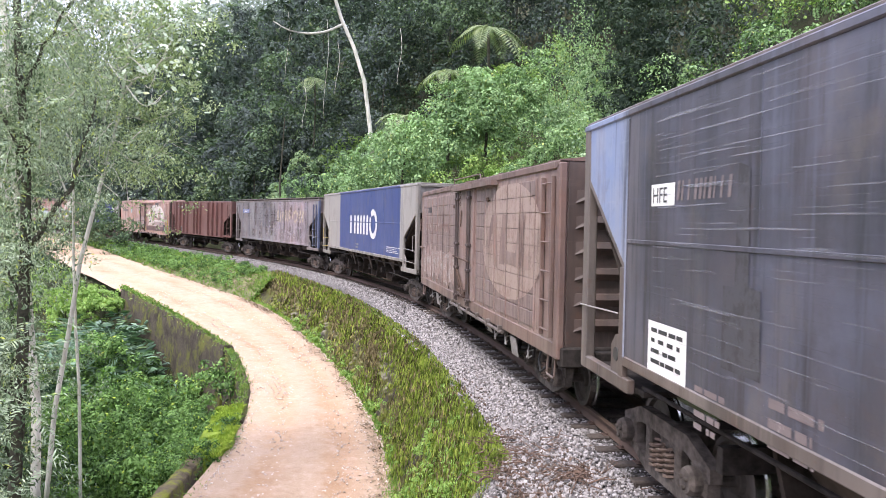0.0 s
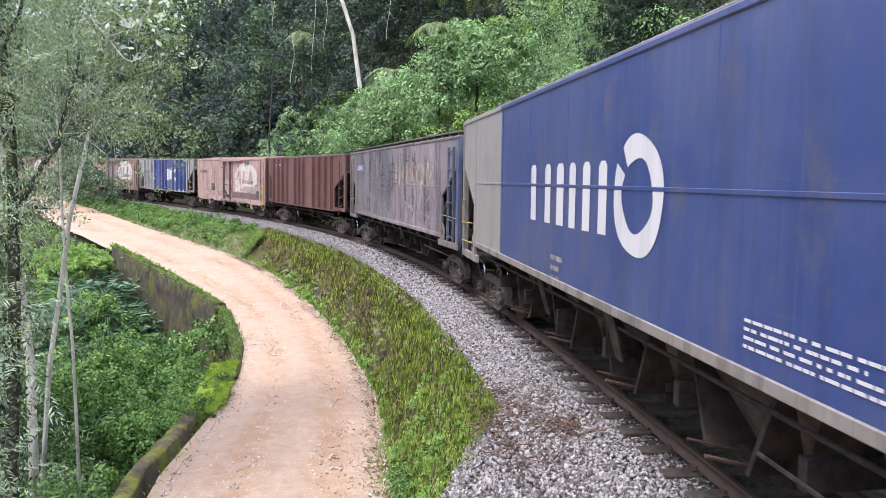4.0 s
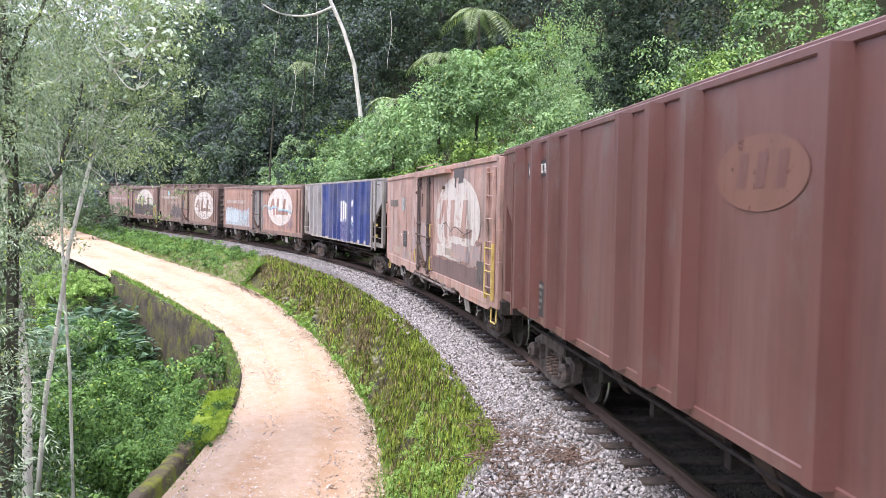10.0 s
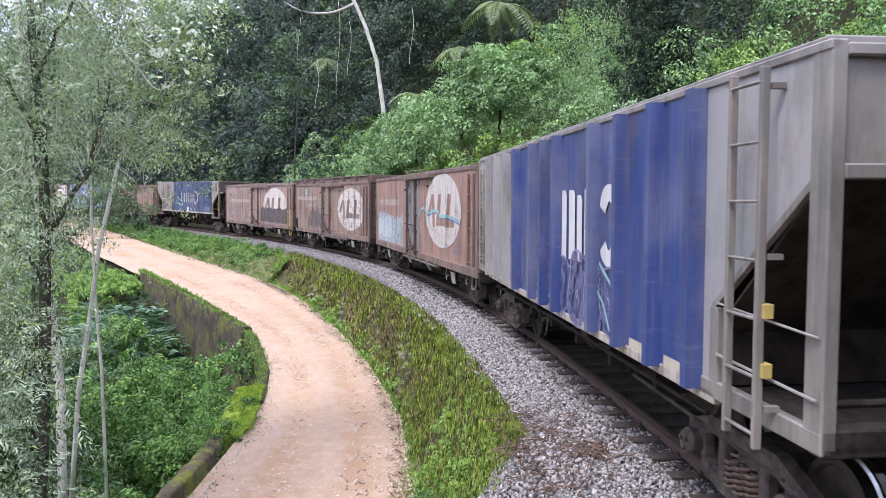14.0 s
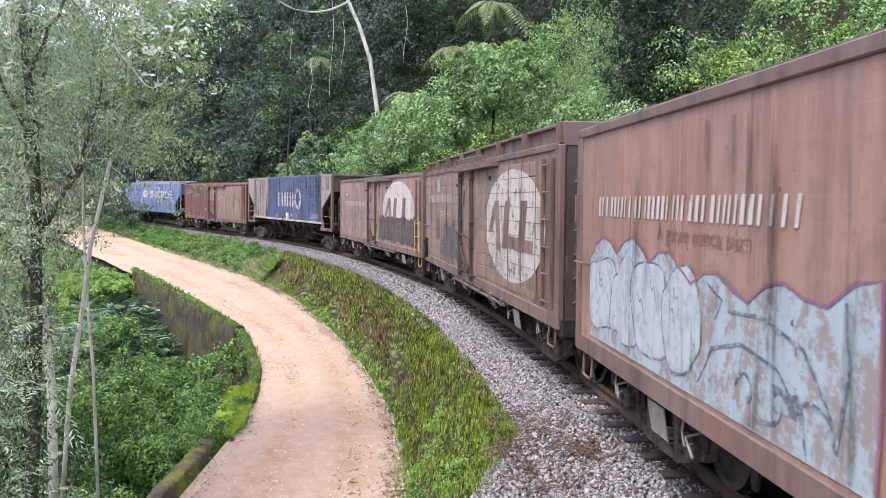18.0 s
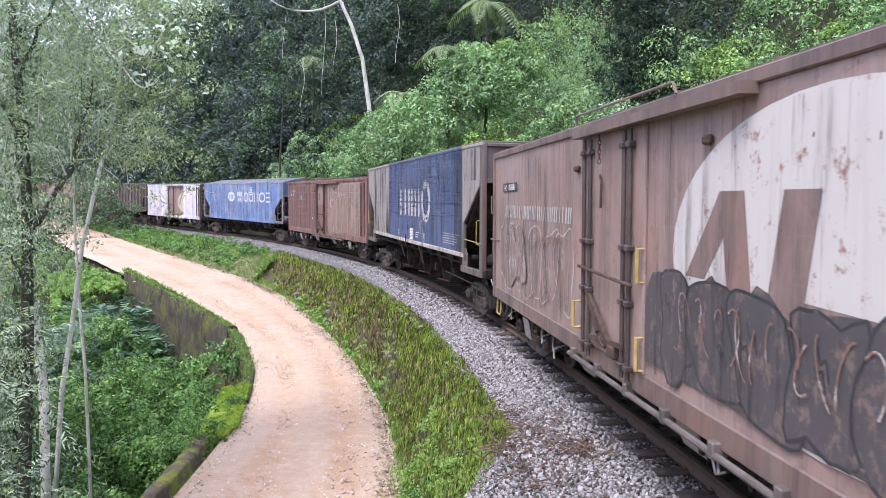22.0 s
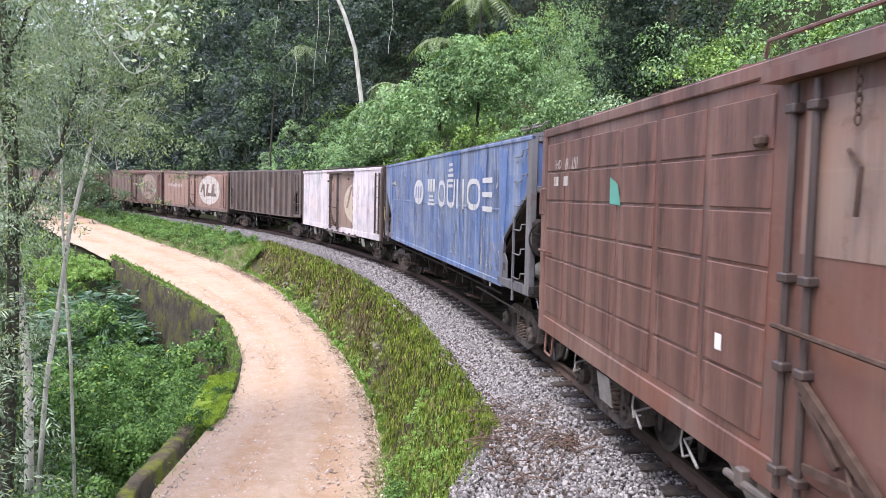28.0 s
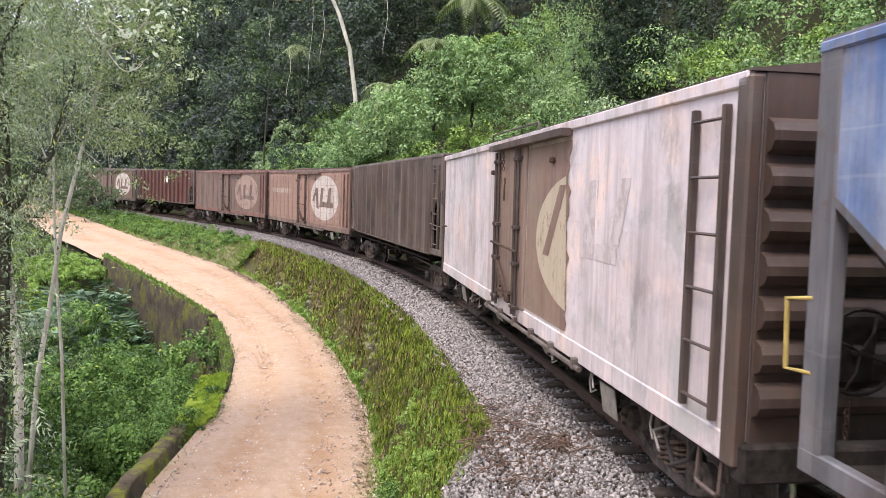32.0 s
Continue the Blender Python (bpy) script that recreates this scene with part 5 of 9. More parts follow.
def boxcar(i, name, label, side, frame, style="panel", door=None, roof="plain", ends="rib", group="boxcars", top=3.67, yellow=False, wheel=False, skirt=False, trim=None):
    """A steel boxcar with one sliding door and its lock rods, pressed ends and a low roof."""
    w, length = start_wagon(i, name, label, group)
    hl, hw, sill = length / 2 - 0.4, WIDE - 0.02, 1.0
    door = door or side
    d0, d1 = -0.98, 0.92
    body = Geo().box(-hl, hl, -hw, hw, sill + 0.02, top, 0.02)
    part("body", body, side, w)
    parts("side_sill", Geo().box(-hl - 0.02, hl + 0.02, hw - 0.06, hw + 0.014, sill - 0.12, sill + 0.1, 0.012).box(-hl - 0.02, hl + 0.02, -hw - 0.014, -hw + 0.06, sill - 0.12, sill + 0.1, 0.012), trim or frame, w)
    if skirt:
        out = [(-hl + 0.3, sill - 0.1), (-hl + 1.3, sill - 0.1)]
        g = Geo()
        for a, b in ((-hl + 0.4, -hl + 3.0), (-hl + 3.6, d0 - 1.0), (d1 + 0.4, hl - 3.6), (hl - 3.0, hl - 0.4)):
            g.prism([(a + 0.25, sill - 0.20), (b - 0.25, sill - 0.20), (b, sill - 0.08), (a, sill - 0.08)], hw - 0.03, hw + 0.008)
        parts("skirt", g, frame, w)
    parts("top_rail", Geo().box(-hl, hl, hw - 0.04, hw + 0.03, top - 0.1, top + 0.01, 0.012).box(-hl, hl, -hw - 0.03, -hw + 0.04, top - 0.1, top + 0.01, 0.012), trim or frame, w)
    # pressed sides
    spans = [(-hl + 0.78, d0 - 0.12), (d1 + 0.12, hl - 0.12)]
    if style in ("panel", "grid"):
        for a, b in spans:
            a += 0.36 if style == "panel" and a < 0 else 0
            n = max(1, round((b - a) / 0.89))
            cw = (b - a) / n
            z0, z1 = sill + 0.16, top - 0.2
            if style == "panel":
                rh = (z1 - z0) / 9
                me = pressed_panel(cw - 0.10, rh - 0.016, side)
                for k in range(n):
                    for r in range(9):
                        p = part("panel", me, None, w)
                        p.matrix_basis = Matrix.Translation((a + cw * (k + 0.5), hw - 0.004, z0 + rh * (r + 0.5)))
                for k in range(n + 1):
                    x = a + cw * k
                    part("side_rib", Geo().tube([(x, hw - 0.012, z0 - 0.03), (x, hw + 0.004, z0 + 0.02), (x, hw + 0.004, z1 - 0.02), (x, hw - 0.012, z1 + 0.03)], 0.024, 8), side, w)
            else:
                rh = (z1 - z0) / 6
                skin = COAT["tanside"] if i == 11 and a < 0 else side
                if skin != side:
                    part("faded_sheet", Geo().box(a - 0.05, b + 0.05, hw - 0.01, hw + 0.003, z0 - 0.04, z1 + 0.04, 0.002), skin, w, "faded tan stretch of the side")
                me = pressed_panel(cw - 0.11, rh - 0.024, skin)
                for k in range(n):
                    for r in range(6):
                        p = part("panel", me, None, w)
                        p.matrix_basis = Matrix.Translation((a + cw * (k + 0.5), hw - 0.005, z0 + rh * (r + 0.5)))
    else:
        g = Geo()
        for a, b in spans:
            for x in np.arange(a + 0.9, b - 0.3, 1.22):
                g.box(x - 0.018, x + 0.018, hw - 0.01, hw + 0.006, sill + 0.12, top - 0.12, 0.003)
        parts("sheet_lap", g, side, w)
    # door with rods, hasps and track
    part("door", Geo().box(d0, d1, hw - 0.01, hw + 0.035, sill + 0.1, top - 0.16, 0.015), door, w, "sliding door in a different shade of paint")
    part("door_hood", Geo().prism([(d0 - 1.93, top - 0.17), (d1 + 0.12, top - 0.17), (d1 + 0.12, top - 0.08), (d0 - 1.93, top - 0.08)], hw, hw + 0.15), frame, w)
    for x in (-0.70, -0.53, 0.55, 0.77):
        g = Geo().tube([(x, hw + 0.075, sill - 0.02), (x, hw + 0.075, top - 0.2)], 0.025, 8)
        for z in (sill + 0.1, sill + 0.75, 2.3, top - 0.35):
            g.box(x - 0.05, x + 0.05, hw + 0.02, hw + 0.115, z - 0.03, z + 0.03, 0.01)
        parts("lock_rod", g, COAT["rod"], w)
    g = Geo().tube([(d0 + 0.1, hw + 0.12, 1.95), (d1 - 0.1, hw + 0.12, 2.0)], 0.018, 6)
    g.beam((d0 + 0.75, hw + 0.09, 1.22), (d1 - 0.35, hw + 0.09, 1.72), 0.04, 0.06)
    g.beam((d0 + 0.4, hw + 0.09, 1.3), (d1 - 0.45, hw + 0.09, 1.22), 0.03, 0.05)
    g.box(d0 + 0.6, d0 + 0.8, hw + 0.03, hw + 0.12, 1.12, 1.26, 0.02)
    g.beam((0.50, hw + 0.09, 1.64), (0.18, hw + 0.09, 1.32), 0.035, 0.05)
    g.tube([(0.12, hw + 0.07, 1.34), (0.02, hw + 0.10, 1.22), (-0.08, hw + 0.10, 1.20), (-0.10, hw + 0.07, 1.28)], 0.02, 6)
    g.tube([(0.30, hw + 0.04, top - 0.62), (0.14, hw + 0.08, top - 0.72), (0.16, hw + 0.08, top - 0.98)], 0.014, 6)
    parts("door_lever", g, RUSTY_STEEL, w)
    chain = Geo()
    for k in range(6):
        zz, turned_ = top - 0.22 - 0.05 * k, k % 2
        chain.tube([(0.16 + (0 if turned_ else 0.018 * math.cos(b)), hw + 0.10 + (0.018 * math.cos(b) if turned_ else 0), zz + 0.033 * math.sin(b)) for b in np.linspace(0, 2 * math.pi, 9)], 0.006, 4)
    part("door_chain", chain, RUSTY_STEEL, w, "short chain hanging over the door")
    g = Geo().tube([(d0 - 2.6, hw + 0.05, sill - 0.16), (d1 + 0.5, hw + 0.05, sill - 0.16)], 0.03, 8)
    for x in np.linspace(d0 - 2.4, d1 + 0.3, 6):
        g.box(x - 0.05, x + 0.05, hw - 0.05, hw + 0.08, sill - 0.2, sill - 0.06, 0.012)
    parts("door_track", g, COAT["dustgrey"], w)
    parts("door_stop", Geo().box(d1 + 0.22, d1 + 0.36, hw, hw + 0.06, 3.12, 3.2, 0.02).box(d0 - 1.3, d0 - 1.18, hw, hw + 0.06, 3.2, 3.28, 0.02), RUSTY_STEEL, w)
    # corner posts, ends
    for sx in (1, -1):
        for y in (1, -1):
            part("corner_post", Geo().box(*sorted((sx * (hl - 0.13), sx * (hl + 0.05))), *sorted((y * (hw - 0.08), y * (hw + 0.03))), sill - 0.12, top - 0.02, 0.02), frame, w)
        ex = sx * hl
        g = Geo().box(*sorted((ex, ex + sx * 0.03)), -hw + 0.1, hw - 0.1, sill, top, 0.01)
        # Grimy end coat, darkened further: shade between wagons is in the colour.
        part("end_wall", g, COAT["grime"], w)
        nr = 6 if ends == "rib" else 7
        for k in range(nr):
            z = sill + 0.32 + k * (top - sill - 0.5) / nr + 0.05
            g = Geo()
            if ends == "rib":
                a, b, h2, o2 = hw - 0.13, hw - 0.45, 0.13, 0.13
                v = [(ex, -a, z - h2), (ex, a, z - h2), (ex, a, z + h2 * 0.7), (ex, -a, z + h2 * 0.7), (ex + sx * o2, -b, z), (ex + sx * o2, b, z), (ex + sx * o2 * 0.8, b, z + h2 * 0.6), (ex + sx * o2 * 0.8, -b, z + h2 * 0.6)]
                g.add(v, [(0, 1, 5, 4), (4, 5, 6, 7), (7, 6, 2, 3), (0, 4, 7, 3), (1, 2, 6, 5)])
            else:
                g.tube([(ex, -hw + 0.12, z), (ex + sx * 0.0, hw - 0.12, z)], 0.13, 12)
            part("end_rib", g, COAT["grime"], w)
        part("end_sill", Geo().box(*sorted((ex - sx * 0.05, ex + sx * 0.12)), -hw + 0.02, hw - 0.02, 0.78, sill + 0.06, 0.02), DARK_STEEL, w)
        g = Geo()
        stirrup(g, sx * (hl - 0.35), hw - 0.02, 0.58, sill - 0.08, 0.34)
        parts("step_stirrup", g, YELLOW if yellow else frame, w)
        part("step_plate", Geo().sheet((sx * (hl - 2.7), hw - 0.05, 0.82), (sx * (hl - 2.3), hw - 0.05, 0.82), (sx * (hl - 2.3), hw - 0.1, 0.5), (sx * (hl - 2.7), hw - 0.1, 0.5), 0.012), SILVER, w)
    g = Geo()
    for x in (1.4, -1.6):
        g.sheet((x - 0.3, hw - 0.06, 0.90), (x + 0.3, hw - 0.06, 0.90), (x + 0.22, hw - 0.22, 0.56), (x - 0.22, hw - 0.22, 0.56), 0.012)
    parts("deflector_plate", g, SILVER, w, "bare grey sloping plate under the door")
    rnd = random.Random(700 + i)
    g = Geo()
    for x in (-hl + 1.5, -hl + 3.3, -2.3, 2.4, hl - 3.2, hl - 1.4):
        x += rnd.uniform(-0.3, 0.3)
        z = rnd.uniform(0.62, 0.8)
        g.tube([(x, hw - 0.5, z + 0.12), (x + 0.05, hw - 0.1, z), (x - rnd.uniform(0.25, 0.5), hw + 0.04, z - rnd.uniform(0.0, 0.08))], 0.013, 6)
        g.tube([(x + 0.1, hw - 0.12, 0.92), (x + 0.12, hw - 0.1, 0.7), (x + 0.02, hw - 0.08, 0.6), (x - 0.1, hw - 0.1, 0.66)], 0.011, 6)
    parts("release_rod", g, SILVER, w, "bent pale rods under the sill")
    g = Geo()
    for x in (-hl + 0.75, hl - 0.75):
        g.tube([(x, hw - 0.2, 0.9), (x + 0.1, hw - 0.12, 0.62), (x + 0.32, hw - 0.1, 0.5), (x + 0.55, hw - 0.14, 0.66), (x + 0.6, hw - 0.25, 0.9)], 0.02, 7)
    parts("air_hose", g, HOSE, w)
    g = Geo()
    for x in np.arange(-hl + 0.9, hl - 0.8, 0.82):
        if abs(x - 0.2) > 1.4:
            g.prism([(x - 0.03, 0.60), (x + 0.03, 0.60), (x + 0.09, 0.90), (x - 0.09, 0.90)], hw - 0.2, hw - 0.17)
    parts("sill_bracket", g, DARK_STEEL, w)
    if yellow:
        g = Geo()
        for x, z in ((d0 + 0.02, 1.30), (d0 + 0.02, 2.15), (d1 + 0.2, 1.38)):
            g.tube([(x, hw, z + 0.16), (x, hw + 0.09, z + 0.16), (x, hw + 0.09, z - 0.16), (x, hw, z - 0.16)], 0.02, 6)
        parts("yellow_handle", g, YELLOW, w, "small yellow grab handle beside the door")
    lx = -hl + 0.46
    g = Geo()
    ladder(g, lx, sill + 0.25, top - 0.3, 6, hw, 0.46, 0.014, True, 0.05)
    parts("ladder_bar", g, frame, w)
    if yellow:
        g = Geo()
        ladder(g, lx, sill + 0.12, sill + 1.0, 3, hw + 0.012, 0.47, 0.016, True, 0.055)
        parts("yellow_step", g, YELLOW, w, "yellow painted lower rungs")
    parts("grab_iron", Geo().tube([(hl - 0.16, hw, 2.0), (hl - 0.16, hw + 0.1, 2.02), (hl - 0.5, hw + 0.1, 2.02), (hl - 0.5, hw, 2.0)], 0.016, 6).tube([(hl - 0.1, hw, 2.5), (hl - 0.1, hw + 0.08, 2.52), (hl - 0.1, hw + 0.08, 2.85), (hl - 0.1, hw, 2.87)], 0.016, 6), frame, w)
    # roof
    prof = [(-hw - 0.02, top)] + [(y, top + 0.16 * (1 - abs(y) / hw) + 0.02) for y in np.linspace(-hw - 0.02, hw + 0.02, 7)] + [(hw + 0.02, top)]
    n = len(prof)
    part("roof", Geo().add([(x, y, z) for x in (-hl - 0.04, hl + 0.04) for y, z in prof], [tuple(range(n)), tuple(range(2 * n - 1, n - 1, -1))] + [(k, k + n, (k + 1) % n + n, (k + 1) % n) for k in range(n)]), frame, w)
    g = Geo()
    for x in np.linspace(-hl + 0.6, hl - 0.6, 9):
        g.beam((x, hw, top + 0.025), (x, 0, top + 0.19), 0.06, 0.03).beam((x, 0, top + 0.19), (x, -hw, top + 0.025), 0.06, 0.03)
    parts("roof_seam", g, frame, w)
    if roof == "parapet":
        parts("parapet", Geo().box(-hl + 0.1, hl - 0.1, hw - 0.2, hw - 0.12, top, top + 0.27, 0.015).box(-hl, hl, hw - 0.24, hw - 0.05, top + 0.26, top + 0.31, 0.01), frame, w)
        for sx in (1, -1):
            part("end_parapet", Geo().box(*sorted((sx * (hl - 0.04), sx * (hl + 0.05))), -hw + 0.05, hw - 0.04, top - 0.05, top + 0.31, 0.015), frame, w)
        for x in np.linspace(-hl + 0.1, hl - 0.1, 8):
            part("parapet_bracket", Geo().prism([(x - 0.03, top + 0.01), (x + 0.03, top + 0.01), (x + 0.03, top + 0.3), (x - 0.03, top + 0.3)], hw - 0.14, hw + 0.03), frame, w)
    if wheel:
        hand_wheel(w, -hl - 0.22, 0.55, 1.75, DARK_STEEL, 0.3)
    part("hood_rail", Geo().tube([(d0 - 0.7, hw + 0.05, top + 0.0), (d0 - 0.65, hw + 0.06, top + 0.1), (d1 + 0.2, hw + 0.06, top + 0.12), (d1 + 0.25, hw + 0.05, top + 0.02)], 0.014, 6), frame, w)
    finish_wagon(w, length, length / 2 - 2.15, 0.4, frame)
    return w, hl, hw


def round_emblem(w, white, body, y, cx=-3.68, cz=2.36, rx=2.05, rz=1.08, rows=None):
    """The big round emblem: a white disc crossed by slanted bars in the coat's colour."""
    if rows is None:
        decal(w, "emblem_disc", disc(cx, cz, rx, rz), white, y, "large worn white oval painted on the side")
    else:
        # one band of paint on each row of pressed panels, the joints left open
        foot, step = rows
        for r in range(9):
            lo, hi = max(foot + step * r + 0.005, cz - rz), min(foot + step * (r + 1) - 0.005, cz + rz)
            if hi - lo > 0.02:
                zs = np.linspace(lo, hi, 6)
                half = rx * np.sqrt(np.clip(1 - ((zs - cz) / rz) ** 2, 0, 1))
                decal(w, "emblem_band", [(cx + h, z) for h, z in zip(half, zs)] + [(cx - h, z) for h, z in zip(half[::-1], zs[::-1])], white, y, "band of a large worn white oval")
    # corners of each slanted bar and of the foot, from the oval's middle
    shapes = ([(1.80, -0.18), (1.48, -0.18), (0.92, 0.47), (1.26, 0.47)], [(1.08, -0.50), (0.74, -0.56), (0.92, 0.47), (1.26, 0.47)], [(0.66, -0.45), (0.26, -0.45), (0.06, 0.47), (0.44, 0.47)],
              [(-0.42, -0.45), (-0.84, -0.45), (-1.06, 0.47), (-0.68, 0.47)], [(0.62, -0.42), (-1.36, -0.44), (-1.42, -0.22), (0.56, -0.18)])
    for k, shape in enumerate(shapes):
        decal(w, "emblem_bar", [(cx + px * rx / 2.05, cz + pz * rz / 1.05) for px, pz in shape], body, y + 0.003 + 0.0005 * k)


def wave_word(w, x, z, h, wide, mat, y, label="white painted name in plain upright shapes"):
    """A name drawn as plain shapes: groups of upright bars and a ring, running towards -x."""
    k, r = wide / 4.24, 0.06
    for xa, xb in ((0, 0.26), (0.70, 0.95), (1.22, 1.50), (1.72, 1.95), (2.20, 2.44), (2.70, 2.94)):
        a, b = x - xa * k, x - xb * k
        decal(w, "name_bar", [(a, z), (b, z), (b, z + h - r), (b + r, z + h), (a - r, z + h), (a, z + h - r)], mat, y, label)
    px = x - 3.14 * k
    g = Geo()
    rx = (px - (x - wide)) / 2
    cx, cz = px - rx, z + h * 0.55
    ribbon(g, [(cx + (rx - 0.1) * math.cos(a), cz + 0.60 * h * math.sin(a)) for a in np.linspace(0.9, 0.9 + 2 * math.pi * 0.95, 44)], 0.24 * k, y)
    part("name_ring", g, mat, w, label)


RUNS_HEAVY = grime_film("heavy_soot_runs", (0.035, 0.030, 0.030), (5.5, 0.32), 0.50, 0.57, 0.9, 3)
RUNS_THIN = grime_film("thin_soot_runs", (0.022, 0.022, 0.028), (6.5, 0.30), 0.53, 0.62, 0.55, 9)
RUNS_RUST = grime_film("rust_brown_runs", (0.070, 0.040, 0.033), (3.2, 0.30), 0.53, 0.63, 0.45, 14)
RUNS_PALE = grime_film("pale_chalk_runs", (0.27, 0.265, 0.32), (4.5, 0.26), 0.53, 0.64, 0.5, 21)
RUNS_BOX = grime_film("sooty_brown_runs", (0.048, 0.036, 0.033), (5.2, 0.34), 0.55, 0.64, 0.5, 41)
SCRATCH = grime_film("pale_branch_scratches", (0.26, 0.27, 0.30), (0.5, 34.0), 0.57, 0.64, 0.5, 5)
SCRATCH_DARK = grime_film("dark_branch_scratches", (0.03, 0.03, 0.04), (0.5, 30.0), 0.57, 0.64, 0.5, 7)


def box_grime(w, hw, mat=None):
    """Dirt runs on a boxcar's side, on either hand of its door."""
    for x0, x1 in ((5.9, 1.15), (-1.2, -5.9)):
        film(w, "grime_film", x0, x1, 1.18, 3.42, mat or RUNS_BOX, hw + 0.031, "dark runs down the side")


def film(w, name, x0, x1, z0, z1, mat, y, label):
    decal(w, name, [(x0, z0), (x1, z0), (x1, z1), (x0, z1)], mat, y, label)


# coats of paint
COAT = {
    "black": two_tone("tarred_black_coat", (0.048, 0.050, 0.066), (0.19, 0.25, 0.40), -9.0, 6.62, 1, 0.9, 0.12, 0.55, pale=(0.105, 0.112, 0.155)),
    "brown_a": paint("faded_brown_coat", (0.205, 0.134, 0.118), 0.5, 0.4, 0.45, 2, pale=(0.33, 0.265, 0.24)),
    "brown_b": paint("dark_brown_coat", (0.140, 0.091, 0.079), 0.5, 0.3, 0.4, 3, pale=(0.23, 0.175, 0.145)),
    "brown_c": paint("red_brown_coat", (0.140, 0.060, 0.046), 0.6, 0.4, 0.35, 4, pale=(0.235, 0.15, 0.125)),
    "orange": paint("orange_brown_coat", (0.275, 0.160, 0.128), 0.35, 0.25, 0.4, 5, pale=(0.38, 0.26, 0.21)),
    "pink": paint("faded_pink_coat", (0.325, 0.190, 0.155), 0.45, 0.6, 0.5, 6, pale=(0.46, 0.365, 0.335), rust_rgb=(0.17, 0.12, 0.11)),
    "white": paint("chalky_white_coat", (0.62, 0.58, 0.62), 0.34, 0.2, 0.6, 7, pale=(0.46, 0.39, 0.40), rust_rgb=(0.26, 0.19, 0.18)),
    "maroon": paint("maroon_coat", (0.102, 0.042, 0.036), 0.22, 0.10, 0.16, 8, pale=(0.145, 0.082, 0.072)),
    "greyrust": two_tone("grey_coat_rusting", (0.205, 0.157, 0.172), (0.086, 0.083, 0.100), -6.6, -0.9, 9, 0.65, 0.55, 0.55, 1.2, (0.37, 0.335, 0.39)),
    "grey": paint("dusty_grey_coat", (0.185, 0.173, 0.157), 0.5, 0.15, 0.4, 10, pale=(0.31, 0.29, 0.27)),
    "navyblue": two_tone("blue_and_grey_coat", (0.020, 0.045, 0.165), (0.265, 0.253, 0.235), -5.85, 3.8, 11, 0.3, 0.05, 0.10),
    "wornblue": two_tone("worn_blue_coat", (0.048, 0.084, 0.19), (0.29, 0.255, 0.235), -6.35, 3.2, 12, 1.0, 0.35, 0.30, pale=(0.075, 0.105, 0.20)),
    "ribblue": two_tone("blue_ribbed_coat", (0.025, 0.049, 0.18), (0.28, 0.277, 0.28), -5.04, 2.33, 13, 0.4, 0.1, 0.25),
    "skyblue": paint("weathered_blue_coat", (0.052, 0.125, 0.320), 0.5, 0.45, 0.55, 14, pale=(0.34, 0.39, 0.47), rust_rgb=(0.19, 0.16, 0.145)),
    "skyblueend": paint("pale_blue_frame", (0.080, 0.085, 0.105), 0.6, 0.35, 0.5, 15, pale=(0.20, 0.20, 0.215)),
    "lightblue": paint("pale_blue_end", (0.10, 0.17, 0.36), 0.5, 0.5, 0.4, 16, pale=(0.25, 0.32, 0.46)),
    "navy": paint("navy_post", (0.05, 0.07, 0.14), 0.5, 0.2, 0.3, 17),
    "greyend": paint("grey_brown_end", (0.125, 0.108, 0.11), 0.55, 0.3, 0.4, 22, pale=(0.24, 0.21, 0.22)),
    "dust": paint("grimy_brown_coat", (0.094, 0.073, 0.066), 0.6, 0.3, 0.45, 18, pale=(0.18, 0.15, 0.137)),
    "dustgrey": paint("grimy_frame", (0.085, 0.070, 0.063), 0.5, 0.3, 0.4, 19, pale=(0.20, 0.175, 0.16)),
    "tan": paint("tan_door_coat", (0.215, 0.142, 0.122), 0.4, 0.35, 0.4, 20, pale=(0.33, 0.25, 0.19)),
    "rod": paint("dark_rod_coat", (0.045, 0.031, 0.029), 0.4, 0.3, 0.25, 23, pale=(0.11, 0.085, 0.078)),
    # Grime plus the shade of the gap between wagons, both in one colour.
    "grime": paint("grimed_shaded_end_coat", (0.048, 0.034, 0.030), 0.5, 0.3, 0.35, 24, pale=(0.16, 0.12, 0.105)),
    "brown_d": paint("olive_brown_coat", (0.172, 0.111, 0.092), 0.5, 0.6, 0.6, 25, pale=(0.31, 0.235, 0.19), rust_rgb=(0.19, 0.095, 0.05)),
    "tanside": paint("faded_tan_coat", (0.225, 0.148, 0.112), 0.4, 0.4, 0.45, 26, pale=(0.32, 0.235, 0.185)),
    "pinkdoor": paint("dull_pink_door_coat", (0.215, 0.125, 0.108), 0.5, 0.4, 0.35, 27, pale=(0.31, 0.225, 0.20)),
    "brown_e": paint("pinkish_brown_coat", (0.255, 0.172, 0.150), 0.4, 0.4, 0.4, 29, pale=(0.36, 0.28, 0.255)),
    "sill": paint("dirty_pale_sill", (0.40, 0.365, 0.32), 0.85, 0.45, 0.4, 28, pale=(0.48, 0.45, 0.41)),
    "greydoor": paint("grey_door_coat", (0.16, 0.15, 0.147), 0.4, 0.25, 0.3, 21),
}
